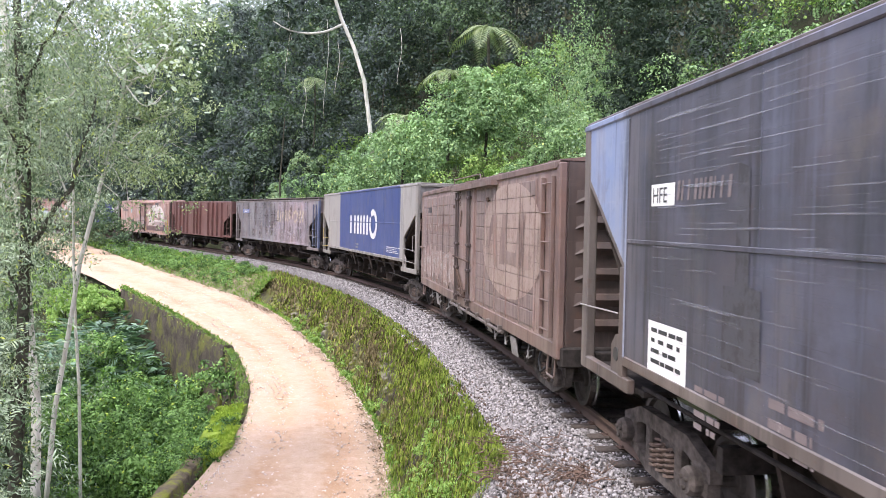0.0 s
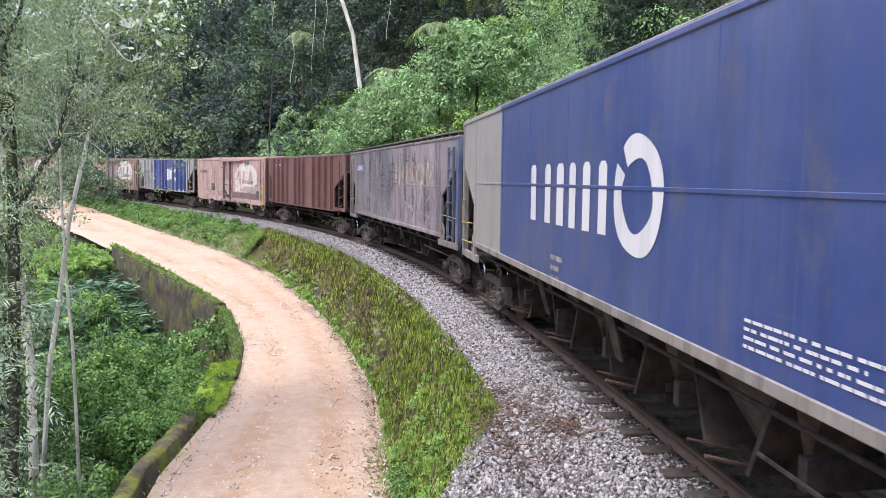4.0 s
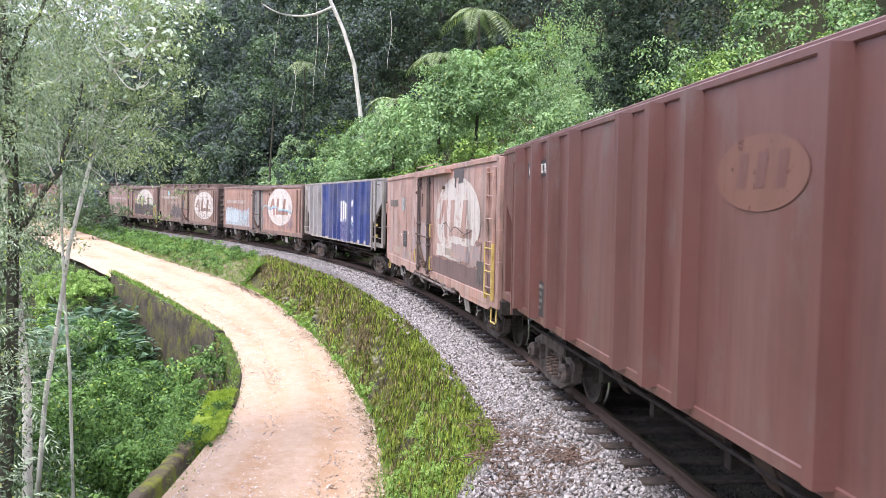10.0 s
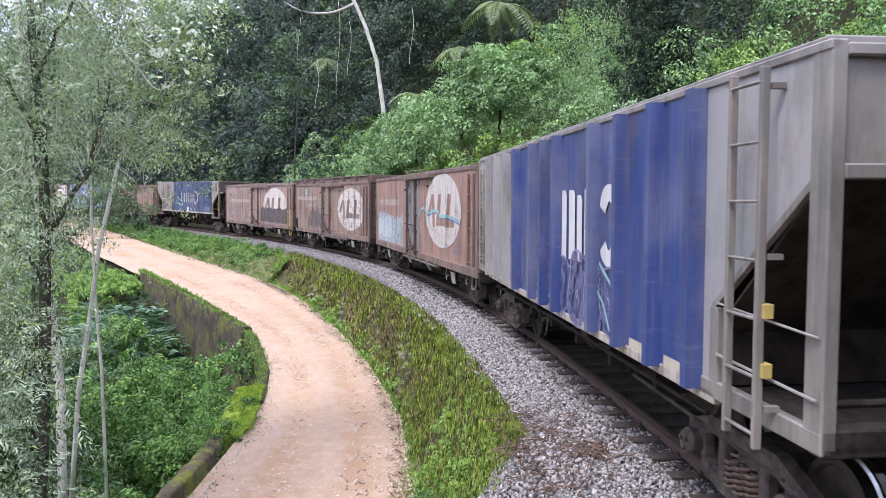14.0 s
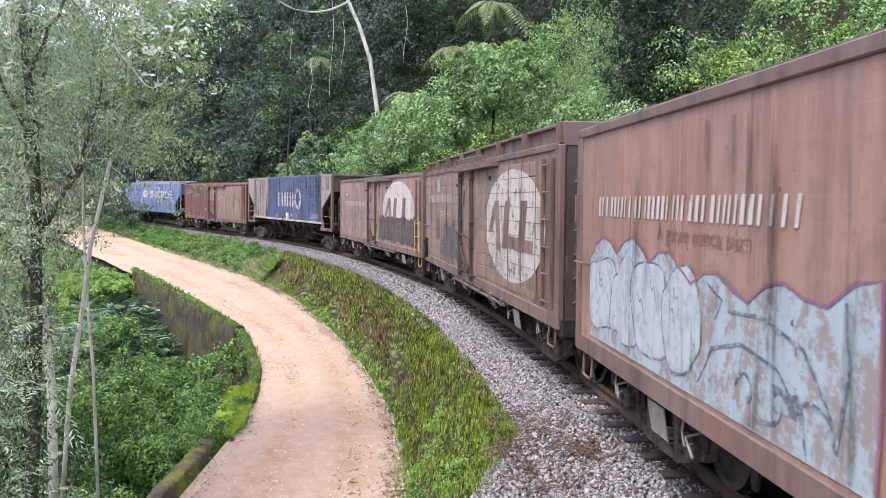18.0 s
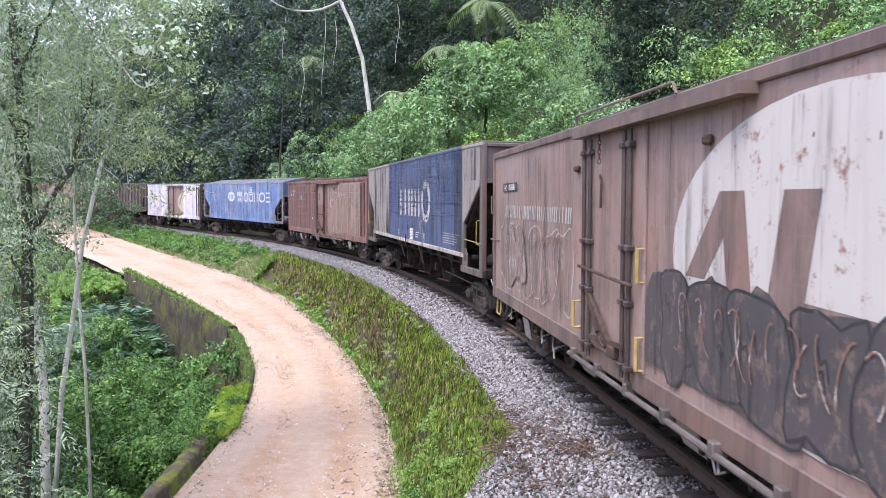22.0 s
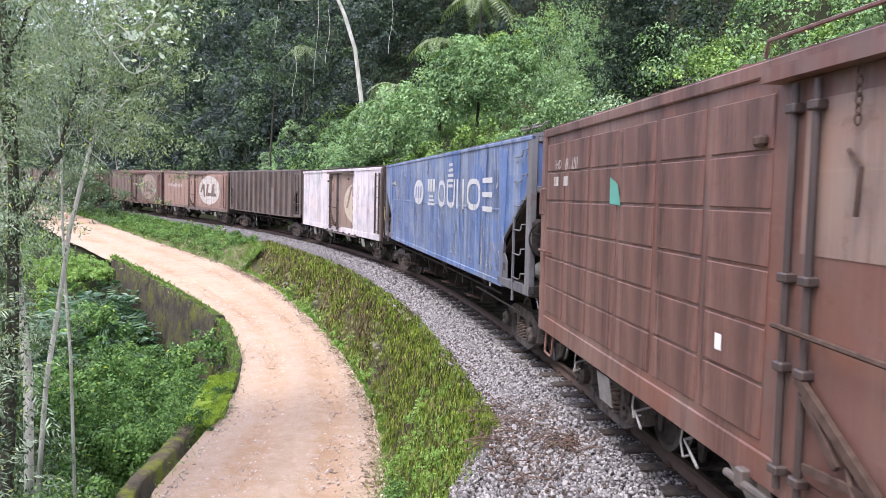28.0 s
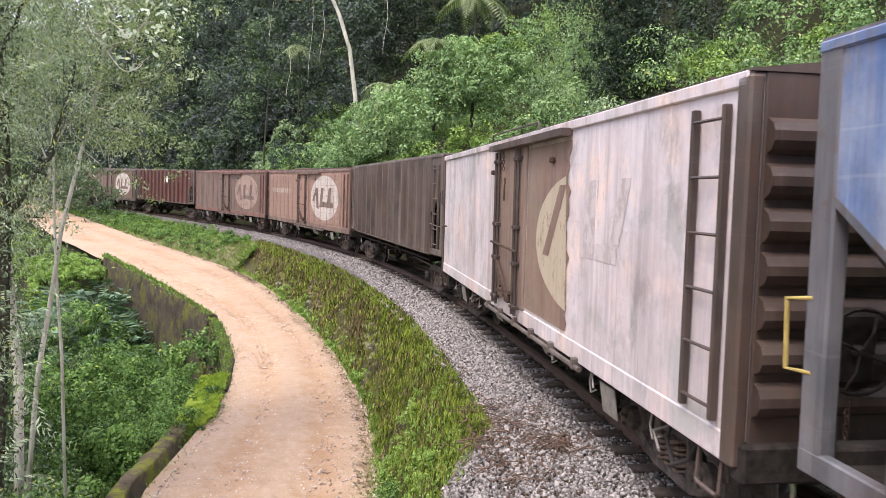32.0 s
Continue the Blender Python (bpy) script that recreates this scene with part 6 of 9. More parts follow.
SIGN = {k: worn_sign("worn_white_on_" + k, (0.50, 0.47, 0.435), u, wr, sd) for k, u, wr, sd in (
    ("brown", (0.19, 0.11, 0.085), 0.7, 1), ("dark", (0.115, 0.072, 0.058), 0.36, 2), ("orange", (0.235, 0.12, 0.085), 0.30, 3), ("pink", (0.36, 0.225, 0.185), 0.38, 4),
    ("blue", (0.03, 0.05, 0.14), 0.40, 5), ("grey", (0.17, 0.14, 0.14), 0.85, 6), ("red", (0.15, 0.07, 0.06), 0.5, 7), ("sky", (0.10, 0.17, 0.36), 0.8, 8))}
FADED = worn_sign("faded_tan_oval", (0.315, 0.240, 0.205), (0.235, 0.16, 0.137), 0.45, 8)
REFLECTOR = worn_sign("dirty_cream_panel", (0.46, 0.42, 0.33), (0.30, 0.27, 0.22), 0.35, 85)
STRIPE = worn_sign("worn_tan_stripe", (0.20, 0.125, 0.10), None, 0.8, 82, True)
TAN_WORN = worn_sign("worn_tan_lettering", (0.42, 0.35, 0.27), None, 0.42, 42, True)
CLEAN = worn_sign("white_lettering", (0.55, 0.55, 0.55), (0.04, 0.07, 0.24), 0.15, 9)
PALE_BLUE = worn_sign("pale_blue_spray", (0.33, 0.42, 0.46), (0.26, 0.23, 0.22), 0.52, 10)
PALE_FILL = worn_sign("whitish_spray", (0.40, 0.47, 0.50), (0.30, 0.34, 0.36), 0.5, 54)
BLUE_GREY = worn_sign("slate_spray", (0.10, 0.12, 0.15), (0.30, 0.36, 0.40), 0.5, 55)
VIOLET = worn_sign("violet_edge_spray", (0.22, 0.10, 0.20), (0.25, 0.14, 0.12), 0.5, 56)
TEAL = worn_sign("teal_spray", (0.24, 0.42, 0.45), (0.3, 0.2, 0.16), 0.35, 11)
BLUE_SPRAY = worn_sign("blue_spray", (0.10, 0.15, 0.33), (0.28, 0.2, 0.17), 0.4, 12)
GREY_SPRAY = worn_sign("grey_spray", (0.37, 0.335, 0.315), (0.235, 0.16, 0.14), 0.62, 13)
BLACK_SPRAY = worn_sign("black_spray", (0.03, 0.03, 0.035), (0.2, 0.14, 0.12), 0.25, 14)
GREEN_SPRAY = worn_sign("green_patch", (0.10, 0.34, 0.27), (0.3, 0.15, 0.1), 0.15, 15)

PRIMER = worn_sign("grey_primer", (0.27, 0.225, 0.225), (0.40, 0.24, 0.19), 0.42, 25)
DARK_STAIN = worn_sign("dark_stain", (0.15, 0.10, 0.09), (0.38, 0.22, 0.175), 0.5, 26)
MOSS_STAIN = worn_sign("greenish_stain", (0.27, 0.25, 0.21), (0.40, 0.24, 0.19), 0.5, 27)
SMOKE = worn_sign("smoky_spray", (0.066, 0.060, 0.064), (0.15, 0.110, 0.098), 0.40, 41)
DARK_STAIN_B = worn_sign("rust_scab", (0.10, 0.06, 0.048), (0.16, 0.10, 0.085), 0.4, 45)
FLAKE = worn_sign("lilac_white_flakes", (0.42, 0.385, 0.43), None, 0.62, 71, True)
BOX, LONG, RIB = "boxcars", "long hopper wagons", "ribbed hopper wagons"
RIBS = tuple(-5.5 + 11 * k / 12 for k in range(13))
BLUE_RIBS = (-4.97, -4.10, -3.17, -2.24, -0.57, 0.15, 0.90, 2.20, 3.10, 4.02, 4.95)

w, hl, hw = hopper(0, "hopper_wagon", "grime-blackened hopper wagon with pale blue end, rolling on the track", COAT["black"], COAT["dustgrey"], "flat", wheel=True, end=COAT["dustgrey"], cut=(1.4, 2.35, 3.36))
yp = hw + 0.006
decal(w, "data_panel", [(6.0, 1.42), (5.17, 1.42), (5.17, 1.9), (6.0, 1.9)], WHITE, yp, "white stencilled data panel")
bars(w, "stencil", 5.92, 1.84, 0.68, 0.38, 4, BLACKPLATE, yp + 0.003, gap=0.6)
decal(w, "number_panel", [(6.0, 2.96), (5.48, 2.96), (5.48, 3.16), (6.0, 3.16)], WHITE, yp)
letters(w, "class_letters", "HFE", 5.97, 2.99, 0.2, BLACKPLATE, yp + 0.003)
bars(w, "number", 5.44, 3.17, 0.95, 0.17, 1, SIGN["grey"], yp, gap=0.0)
decal(w, "tar_patch", [(4.57, 1.72), (4.02, 1.72), (4.04, 2.34), (4.2, 2.36), (4.22, 3.2), (4.38, 3.25), (4.4, 2.34), (4.57, 2.34)], worn_sign("tar_smear", (0.035, 0.033, 0.036), (0.06, 0.06, 0.07), 0.6, 33), yp, "square tar patch")
bars(w, "stencil", 5.0, 1.5, 0.5, 0.4, 4, SIGN["grey"], yp)
bars(w, "stencil", 3.9, 1.65, 0.6, 0.4, 3, SIGN["grey"], yp)
film(w, "scratched_film", 5.9, -6.0, 1.5, 3.85, SCRATCH, hw + 0.013, "pale branch scratches along the side")

w, hl, hw = boxcar(1, "boxcar", "faded brown steel boxcar with a worn round emblem and grey graffiti", COAT["brown_a"], COAT["brown_b"], "panel", group=BOX)
box_grime(w, hw)
yp = hw + 0.017
round_emblem(w, FADED, COAT["brown_a"], yp, -3.77, 2.48, 2.0, 1.02, (1.16, (3.47 - 1.16) / 9))
bars(w, "company_name", 5.7, 2.75, 3.95, 0.22, 1, SIGN["brown"], yp, gap=0.0)
decal(w, "number_panel", [(5.66, 3.05), (4.7, 3.05), (4.7, 3.2), (5.66, 3.2)], BLACKPLATE, yp)
bars(w, "number", 5.6, 3.18, 0.85, 0.12, 1, SIGN["grey"], yp + 0.002, gap=0.0)
bubble_word(w, 5.85, 1.22, 4.8, 0.85, 11, GREY_SPRAY, SIGN["brown"], yp + 0.004, 5, "bulky grey sprayed graffiti", 0.012)
scribble(w, loops(5.8, 1.25, 4.6, 0.75, 12, 15, 0.4), SMOKE, yp + 0.015, 0.012, "thin dark sprayed strokes")
scribble(w, loops(0.4, 2.2, 0.5, 0.22, 3, 16, 0.6), SIGN["brown"], hw + 0.040, 0.014, "small pale scrawl on the door")
dabs(w, "flaked_paint", 5.5, -5.5, 1.2, 3.3, 60, DARK_STAIN_B, yp + 0.001, 31, 0.022, "small rust scabs")

w, hl, hw = hopper(2, "hopper_wagon", "clean blue and grey hopper wagon with a white painted name", COAT["navyblue"], COAT["grey"], "flat", wheel=True, bright=COAT["grey"], top=4.02, cut=(1.5, 2.22, 3.1), low=1.46)
yp = hw + 0.0065
wave_word(w, 1.69, 2.2, 0.78, 4.5, CLEAN, yp)
bars(w, "stencil", -4.2, 1.84, 1.7, 0.24, 4, CLEAN, yp, gap=0.6)
bars(w, "stencil", 0.6, 1.8, 0.5, 0.4, 3, SILVER, yp)

w, hl, hw = hopper(3, "hopper_wagon", "grey hopper wagon streaked with rust and half-lost lettering", COAT["greyrust"], COAT["dustgrey"], "walkway", end=COAT["greyend"], bright=COAT["greyrust"], top=3.78, cut=(1.5, 2.3, 3.1), far=(1.3, 2.3, 3.38), low=1.34)
yp = hw + 0.012
for x, wd, za, lean in ((-1.12, 0.27, 2.50, 0), (-1.53, 0.31, 2.50, 0), (-2.0, 0.25, 2.52, 0), (-2.52, 0.25, 2.52, 0), (-2.92, 0.22, 2.56, 0), (-3.12, 0.24, 2.6, 0.2), (-4.95, 0.26, 2.5, 0), (-5.35, 0.3, 2.5, 0)):
    decal(w, "name_block", [(x - lean, za), (x - wd - lean, za), (x - wd, 3.14), (x - wd + 0.05, 3.2), (x, 3.2)], TAN_WORN, yp, "half-lost pale painted name in plain shapes")
g = Geo()
ribbon(g, [(-4.28 + 0.36 * math.cos(v), 2.85 + 0.28 * math.sin(v)) for v in np.linspace(-0.6, 5.3, 40)], 0.21, yp)
part("name_ring", g, TAN_WORN, w, "half-lost pale painted ring")
dabs(w, "flaked_paint", 3.8, -5.0, 1.5, 2.55, 220, TAN_WORN, yp, 21, 0.035, "scattered pale flakes of old paint")
scribble(w, loops(-4.3, 1.5, 1.2, 0.7, 5, 22, 0.7), BLACK_SPRAY, yp, 0.018, "thin black sprayed scrawl")
for k, (xa, xb, za, zb) in enumerate(((3.02, 2.90, 1.90, 2.0), (3.25, 3.10, 2.06, 2.16), (2.72, 2.62, 1.86, 1.98), (2.3, 2.1, 1.55, 1.75), (1.7, 1.58, 1.75, 1.88), (4.6, 4.52, 2.0, 2.08))):
    patch(w, "scuffed_patch", xa, xb, za, zb, FLAKE, yp + 0.0006 * k, 300 + k, "scuffed pale patch")
SOOTY = worn_sign("brown_soot_run", (0.085, 0.055, 0.050), None, 0.52, 72, True)
MUSTARD = worn_sign("mustard_spray", (0.36, 0.30, 0.12), None, 0.6, 73, True)
for k, (xa, xb, za, zb, m) in enumerate(((-1.35, -1.6, 1.9, 2.4, FLAKE), (-1.95, -2.25, 2.05, 2.42, FLAKE), (-2.0, -2.3, 1.75, 2.02, FLAKE), (-2.4, -3.1, 1.5, 2.1, FLAKE), (-3.0, -3.6, 1.7, 2.35, FLAKE), (-3.8, -4.6, 1.5, 2.2, FLAKE), (-4.7, -5.5, 1.5, 2.35, FLAKE), (-5.0, -5.6, 2.5, 3.1, FLAKE), (-0.3, -0.7, 1.6, 2.0, FLAKE),
        (-3.3, -3.75, 1.6, 3.5, SOOTY), (-2.35, -2.6, 2.0, 3.4, SOOTY), (-0.4, -0.75, 2.3, 3.5, SOOTY), (1.2, 0.8, 1.6, 3.3, SOOTY), (-1.75, -1.95, 1.5, 2.5, SOOTY), (-4.7, -4.95, 1.5, 3.4, SOOTY), (3.4, 3.1, 2.2, 3.5, SOOTY), (-3.9, -4.4, 1.62, 1.92, MUSTARD), (3.95, 3.2, 1.5, 2.0, SOOTY), (2.45, 1.95, 1.5, 2.15, SOOTY), (0.1, -0.35, 1.6, 3.2, SOOTY))):
    patch(w, "weathered_patch", xa, xb, za, zb, m, hw + 0.0045 + 0.0003 * k, 740 + k, "weathered patch of another tint")
dabs(w, "flaked_paint", 3.9, 2.0, 1.5, 2.1, 120, FLAKE, yp + 0.002, 79, 0.03, "pale scratches over the dark patches")
dabs(w, "flaked_paint", 1.0, -5.8, 1.45, 2.45, 420, FLAKE, yp + 0.001, 75, 0.065, "scattered lilac-white flakes of old paint")
scribble(w, [[(0.35, 1.6), (0.4, 1.95), (0.55, 2.0), (0.62, 1.8), (0.6, 1.6), (0.75, 1.62)]] + loops(0.0, 1.6, 2.4, 0.6, 6, 76, 0.4), FLAKE, yp + 0.003, 0.026, "pale chalky scrawl")
film(w, "rust_film", 6.2, -6.3, 1.42, 3.68, RUNS_RUST, hw + 0.0038, "rust-brown runs down the side")
film(w, "chalk_film", 6.2, -6.3, 1.42, 3.68, RUNS_PALE, hw + 0.018, "pale chalky runs down the side")
film(w, "scratched_film", 2.5, -3.0, 2.2, 3.68, SCRATCH_DARK, hw + 0.020, "dark scratches along the side")
decal(w, "number_panel", [(hl - 1.75, 3.0), (hl - 3.25, 3.0), (hl - 3.25, 3.26), (hl - 1.75, 3.26)], BLUE_SPRAY, yp)
bars(w, "number", hl - 1.9, 3.21, 1.1, 0.17, 1, WHITE, yp + 0.003, gap=0.0)

w, hl, hw = hopper(4, "ribbed_hopper", "maroon hopper wagon with upright ribs and hooked ladder rungs", COAT["maroon"], COAT["maroon"], "flat", (-5.05, -4.12, -3.18, -2.24, -0.50, 0.21, 0.95, 2.56, 3.46, 4.36, 5.35), "hook", group=RIB, top=3.76, cut=(1.57, 2.2, 2.95), far=(1.25, 2.2, 2.93), low=1.2)
yp = hw + 0.006
decal(w, "number_panel", [(5.08, 3.22), (3.83, 3.22), (3.83, 3.46), (5.08, 3.46)], BLACKPLATE, yp)
bars(w, "number", 5.0, 3.40, 1.1, 0.13, 1, WHITE, yp + 0.003, gap=0.0)
decal(w, "number_panel", [(4.55, 1.25), (4.0, 1.25), (4.0, 1.75), (4.55, 1.75)], BLACKPLATE, yp)
bars(w, "stencil", 4.5, 1.7, 0.45, 0.4, 4, SILVER, yp + 0.003)
for xa, xb in ((5.35, 4.75), (4.5, 3.8), (3.55, 2.9)):
    patch(w, "faded_stripe", xa, xb, 2.47, 2.72, STRIPE, yp, int(xa * 10), "remains of a pale stripe")
decal(w, "paint_mark", [(-0.16, 2.08), (-0.28, 2.08), (-0.28, 2.17), (-0.16, 2.17)], WHITE, yp)
decal(w, "emblem_disc", disc(-1.38, 3.03, 0.57, 0.26), worn_sign("ghost_oval", (0.138, 0.066, 0.048), None, 0.2, 47, True), yp, "small faded oval emblem")
for dx in (0.22, -0.02, -0.26):
    decal(w, "emblem_bar", [(-1.38 + dx + 0.06, 2.93), (-1.38 + dx - 0.06, 2.93), (-1.38 + dx - 0.1, 3.17), (-1.38 + dx + 0.02, 3.17)], COAT["maroon"], yp + 0.003)

BAND_Z = 1.51
w, hl, hw = boxcar(5, "boxcar", "sun-bleached pink boxcar with a peeling round emblem and yellow steps", COAT["pink"], COAT["pink"], "smooth", door=COAT["pinkdoor"], group=BOX, yellow=True, wheel=True, skirt=True, top=3.74)
box_grime(w, hw)
yp = hw + 0.012
round_emblem(w, SIGN["pink"], COAT["pink"], yp, -3.43, 2.50, 2.08, 0.96)
decal(w, "grey_panel", [(0.72, 1.2), (-0.35, 1.2), (-0.35, 2.3), (0.72, 2.36)], PRIMER, hw + 0.039, "grey primed lower half of the door")
for k, (xa, xb, za, zb, m) in enumerate(((-3.2, -3.7, 3.42, 3.68, SMOKE), (-3.65, -4.1, 3.3, 3.66, SMOKE), (-3.3, -3.45, 3.2, 3.5, SMOKE), (-1.5, -3.2, 1.55, 1.86, SIGN["pink"]), (-3.0, -4.7, 1.58, 1.95, PRIMER), (-2.4, -3.4, 1.62, 1.80, MOSS_STAIN), (-4.7, -5.6, 1.55, 2.0, PRIMER), (-5.3, -6.0, 1.2, 1.7, SMOKE))):
    patch(w, "smeared_patch", xa, xb, za, zb, m, yp + 0.0065 + 0.0004 * k, 820 + k, "smeared grimy patch")
scribble(w, [[(-1.96, 2.2), (-2.2, 2.36), (-2.5, 2.4), (-2.75, 2.3), (-2.94, 2.2)], [(-2.94, 2.2), (-3.2, 2.29), (-3.49, 2.32), (-3.8, 2.26), (-4.17, 2.2)], [(-4.1, 2.0), (-4.17, 2.15), (-4.4, 2.2), (-4.68, 2.24), (-4.9, 2.3)]], BLACK_SPRAY, yp + 0.0085, 0.022, "wavy black sprayed line")
decal(w, "plum_band", [(-0.95, 1.12)] + [(-0.95 - 5.55 * k / 24, BAND_Z + 0.015 * math.sin(k * 1.9) + 0.012 * math.sin(k * 0.7)) for k in range(25)] + [(-6.5, 1.12)], worn_sign("dark_plum_coat", (0.13, 0.085, 0.085), (0.30, 0.20, 0.175), 0.14, 44), yp - 0.002, "darker repainted band along the bottom")
decal(w, "number_panel", [(6.12, 2.76), (4.62, 2.76), (4.62, 2.97), (6.12, 2.97)], COAT["dustgrey"], yp)
bars(w, "number", 6.0, 2.93, 0.75, 0.11, 1, SILVER, yp + 0.003, gap=0.0)
decal(w, "data_panel", [(3.52, 1.5), (2.84, 1.5), (2.84, 2.0), (3.52, 2.0)], BLACKPLATE, yp)
bars(w, "stencil", 3.42, 1.92, 0.5, 0.36, 5, SIGN["grey"], yp + 0.003, gap=0.65)
patch(w, "paint_splash", 3.66, 3.34, 2.62, 3.04, TEAL, yp + 0.003, 77, "blue-green paint splash")
patch(w, "paint_splash", 3.54, 3.46, 2.78, 2.92, DARK_STAIN, yp + 0.004, 78)
for x, z in ((4.16, 1.8), (3.87, 1.82), (2.6, 1.92)):
    decal(w, "paint_mark", [(x, z), (x - 0.06, z), (x - 0.06, z + 0.08), (x, z + 0.08)], WHITE, yp)

for k, (xa, xb, za, zb, m) in enumerate(((6.35, 5.85, 1.12, 1.62, PRIMER), (5.3, 3.9, 1.2, 1.44, MOSS_STAIN), (3.75, 3.3, 1.05, 1.42, PRIMER), (3.25, 2.75, 1.1, 1.36, PRIMER), (2.7, 2.1, 1.15, 1.4, MOSS_STAIN), (2.15, 1.75, 1.2, 1.5, DARK_STAIN), (1.86, 1.42, 1.3, 2.2, PRIMER), (1.75, 1.5, 1.15, 1.42, DARK_STAIN), (1.72, 1.48, 2.15, 2.45, DARK_STAIN),
                                         (-5.1, -5.6, 1.6, 2.1, DARK_STAIN))):
    patch(w, "primer_patch", xa, xb, za, zb, m, hw + 0.007 + 0.0007 * k, 200 + k, "ragged grey touched-up patch")
dabs(w, "flaked_paint", 6.2, -5.5, 1.15, 3.3, 90, DARK_STAIN, yp + 0.014, 32, 0.022, "small rust scabs")

w, hl, hw = hopper(6, "ribbed_hopper", "blue and grey ribbed hopper wagon with white name and purple graffiti", COAT["ribblue"], COAT["grey"], "flat", BLUE_RIBS, "bar", group=RIB, bright=COAT["sill"], top=3.76, cut=(1.47, 1.93, 2.95), low=1.2)
yp = hw + 0.010
for k, (xa, xb, za, zb) in enumerate(((0.42, 0.24, 2.74, 2.94), (-0.20, -0.44, 1.98, 2.93), (-0.66, -0.90, 2.0, 2.93), (-1.02, -1.30, 2.0, 2.93), (-1.40, -1.62, 2.0, 2.86), (-1.72, -2.04, 2.1, 2.93))):
    decal(w, "name_bar", [(xa, za), (xb, za), (xb, zb - 0.06), (xb + 0.06, zb), (xa, zb)], REFLECTOR if k in (0, 1) else CLEAN, yp + 0.003, "white painted name in broken plain shapes")
g = Geo()
ribbon(g, [(-2.66 + 0.27 * math.cos(v), 2.50 + 0.38 * math.sin(v)) for v in np.linspace(0.5, 5.6, 36)], 0.24, yp + 0.003)
part("name_ring", g, CLEAN, w, "broken white painted ring")
SLATE_FILL = worn_sign("slate_violet_fill", (0.10, 0.105, 0.22), None, 0.45, 83, True)
bubble_word(w, 0.9, 1.24, 4.0, 0.82, 6, SLATE_FILL, worn_sign("mauve_outline", (0.22, 0.24, 0.36), None, 0.4, 84, True), yp + 0.004, 33, "slate-violet sprayed graffiti", 0.03)
scribble(w, [[(-2.35, 2.05), (-2.75, 1.85), (-3.0, 1.55), (-3.02, 1.25)], [(-2.2, 1.75), (-2.5, 1.6), (-2.75, 1.3)]], TEAL, yp + 0.012, 0.05, "teal sprayed curve")
scribble(w, loops(4.0, 1.25, 3.6, 0.9, 10, 31, 0.8), worn_sign("violet_spray", (0.16, 0.16, 0.34), (0.06, 0.1, 0.3), 0.3, 16), yp, 0.04, "violet sprayed graffiti between the ribs")
for x in (-3.34, -4.25):
    decal(w, "reflector_panel", [(x, 1.24), (x - 0.59, 1.24), (x - 0.59, 1.34), (x, 1.34)], REFLECTOR, yp, "dirty cream reflector panel")
for z in (2.03, 1.62):
    part("yellow_mark", Geo().box(-6.20, -6.11, hw + 0.06, hw + 0.135, z - 0.05, z + 0.05, 0.004), YELLOW, w, "yellow mark on the ladder")
for z in (1.35, 2.4, 3.55):
    part("ladder_bracket", Geo().box(-6.18, -6.13, hw - 0.01, hw + 0.10, z - 0.02, z + 0.02), COAT["grey"], w)

w, hl, hw = boxcar(7, "boxcar", "orange-brown boxcar with a white emblem and pale blue graffiti", COAT["orange"], COAT["brown_b"], "smooth", door=COAT["greydoor"], group=BOX)
box_grime(w, hw)
yp = hw + 0.010
round_emblem(w, SIGN["orange"], COAT["orange"], yp, -3.95, 2.5, 2.05, 1.08)
bars(w, "company_name", 6.63, 2.83, 4.12, 0.22, 1, SIGN["orange"], yp, gap=0.0)
letters(w, "motto", "A gente nunca pára", 4.85, 2.42, 0.225, SIGN["brown"], yp)
decal(w, "graffiti_field", [(6.9, 1.15)] + [(6.9 - 5.2 * k / 22, 2.1 + 0.22 * abs(math.sin(k * 0.8)) + 0.1 * math.sin(k * 0.31)) for k in range(23)] + [(1.7, 1.15)], PALE_BLUE, yp, "large pale blue sprayed graffiti")
bubble_word(w, 6.8, 1.25, 2.9, 0.92, 4, PALE_FILL, BLUE_GREY, yp + 0.003, 12, "pale blue swollen sprayed shape", 0.024)
scribble(w, [[(6.9 - 5.2 * k / 22, 2.1 + 0.22 * abs(math.sin(k * 0.8)) + 0.1 * math.sin(k * 0.31)) for k in range(23)] + [(1.68, 1.6), (1.7, 1.2)]], VIOLET, yp + 0.006, 0.03, "violet sprayed edge of the graffiti")
scribble(w, [[(3.75, 2.12), (3.5, 2.02), (3.62, 1.86), (3.8, 1.98)], [(3.9, 1.3), (3.65, 1.62), (3.2, 1.74), (2.7, 1.66), (2.4, 1.4), (2.35, 1.2)], [(3.4, 1.95), (2.9, 1.98), (2.4, 1.85), (2.1, 1.5)], [(2.0, 2.2), (1.95, 1.8), (2.05, 1.3)]] + loops(3.3, 1.25, 1.2, 0.3, 4, 57, 0.6), BLUE_GREY, yp + 0.006, 0.026, "slate sprayed figure lines")
patch(w, "sprayed_eye", 2.75, 2.45, 1.38, 1.55, BLUE_GREY, yp + 0.0065, 58, "dark sprayed eye shape")
wave = [(-0.64, 1.26), (-0.66, 1.55), (-0.72, 1.85), (-0.87, 2.23), (-1.22, 2.49), (-1.61, 2.57), (-1.96, 2.47), (-2.28, 2.38), (-2.56, 2.43), (-2.78, 2.48), (-3.11, 2.49), (-3.4, 2.5), (-3.62, 2.43), (-3.75, 2.34), (-4.0, 2.35), (-4.6, 2.36), (-5.2, 2.32), (-5.9, 2.22)]
scribble(w, [wave], TEAL, yp + 0.006, 0.09, "teal sprayed wave across the emblem")
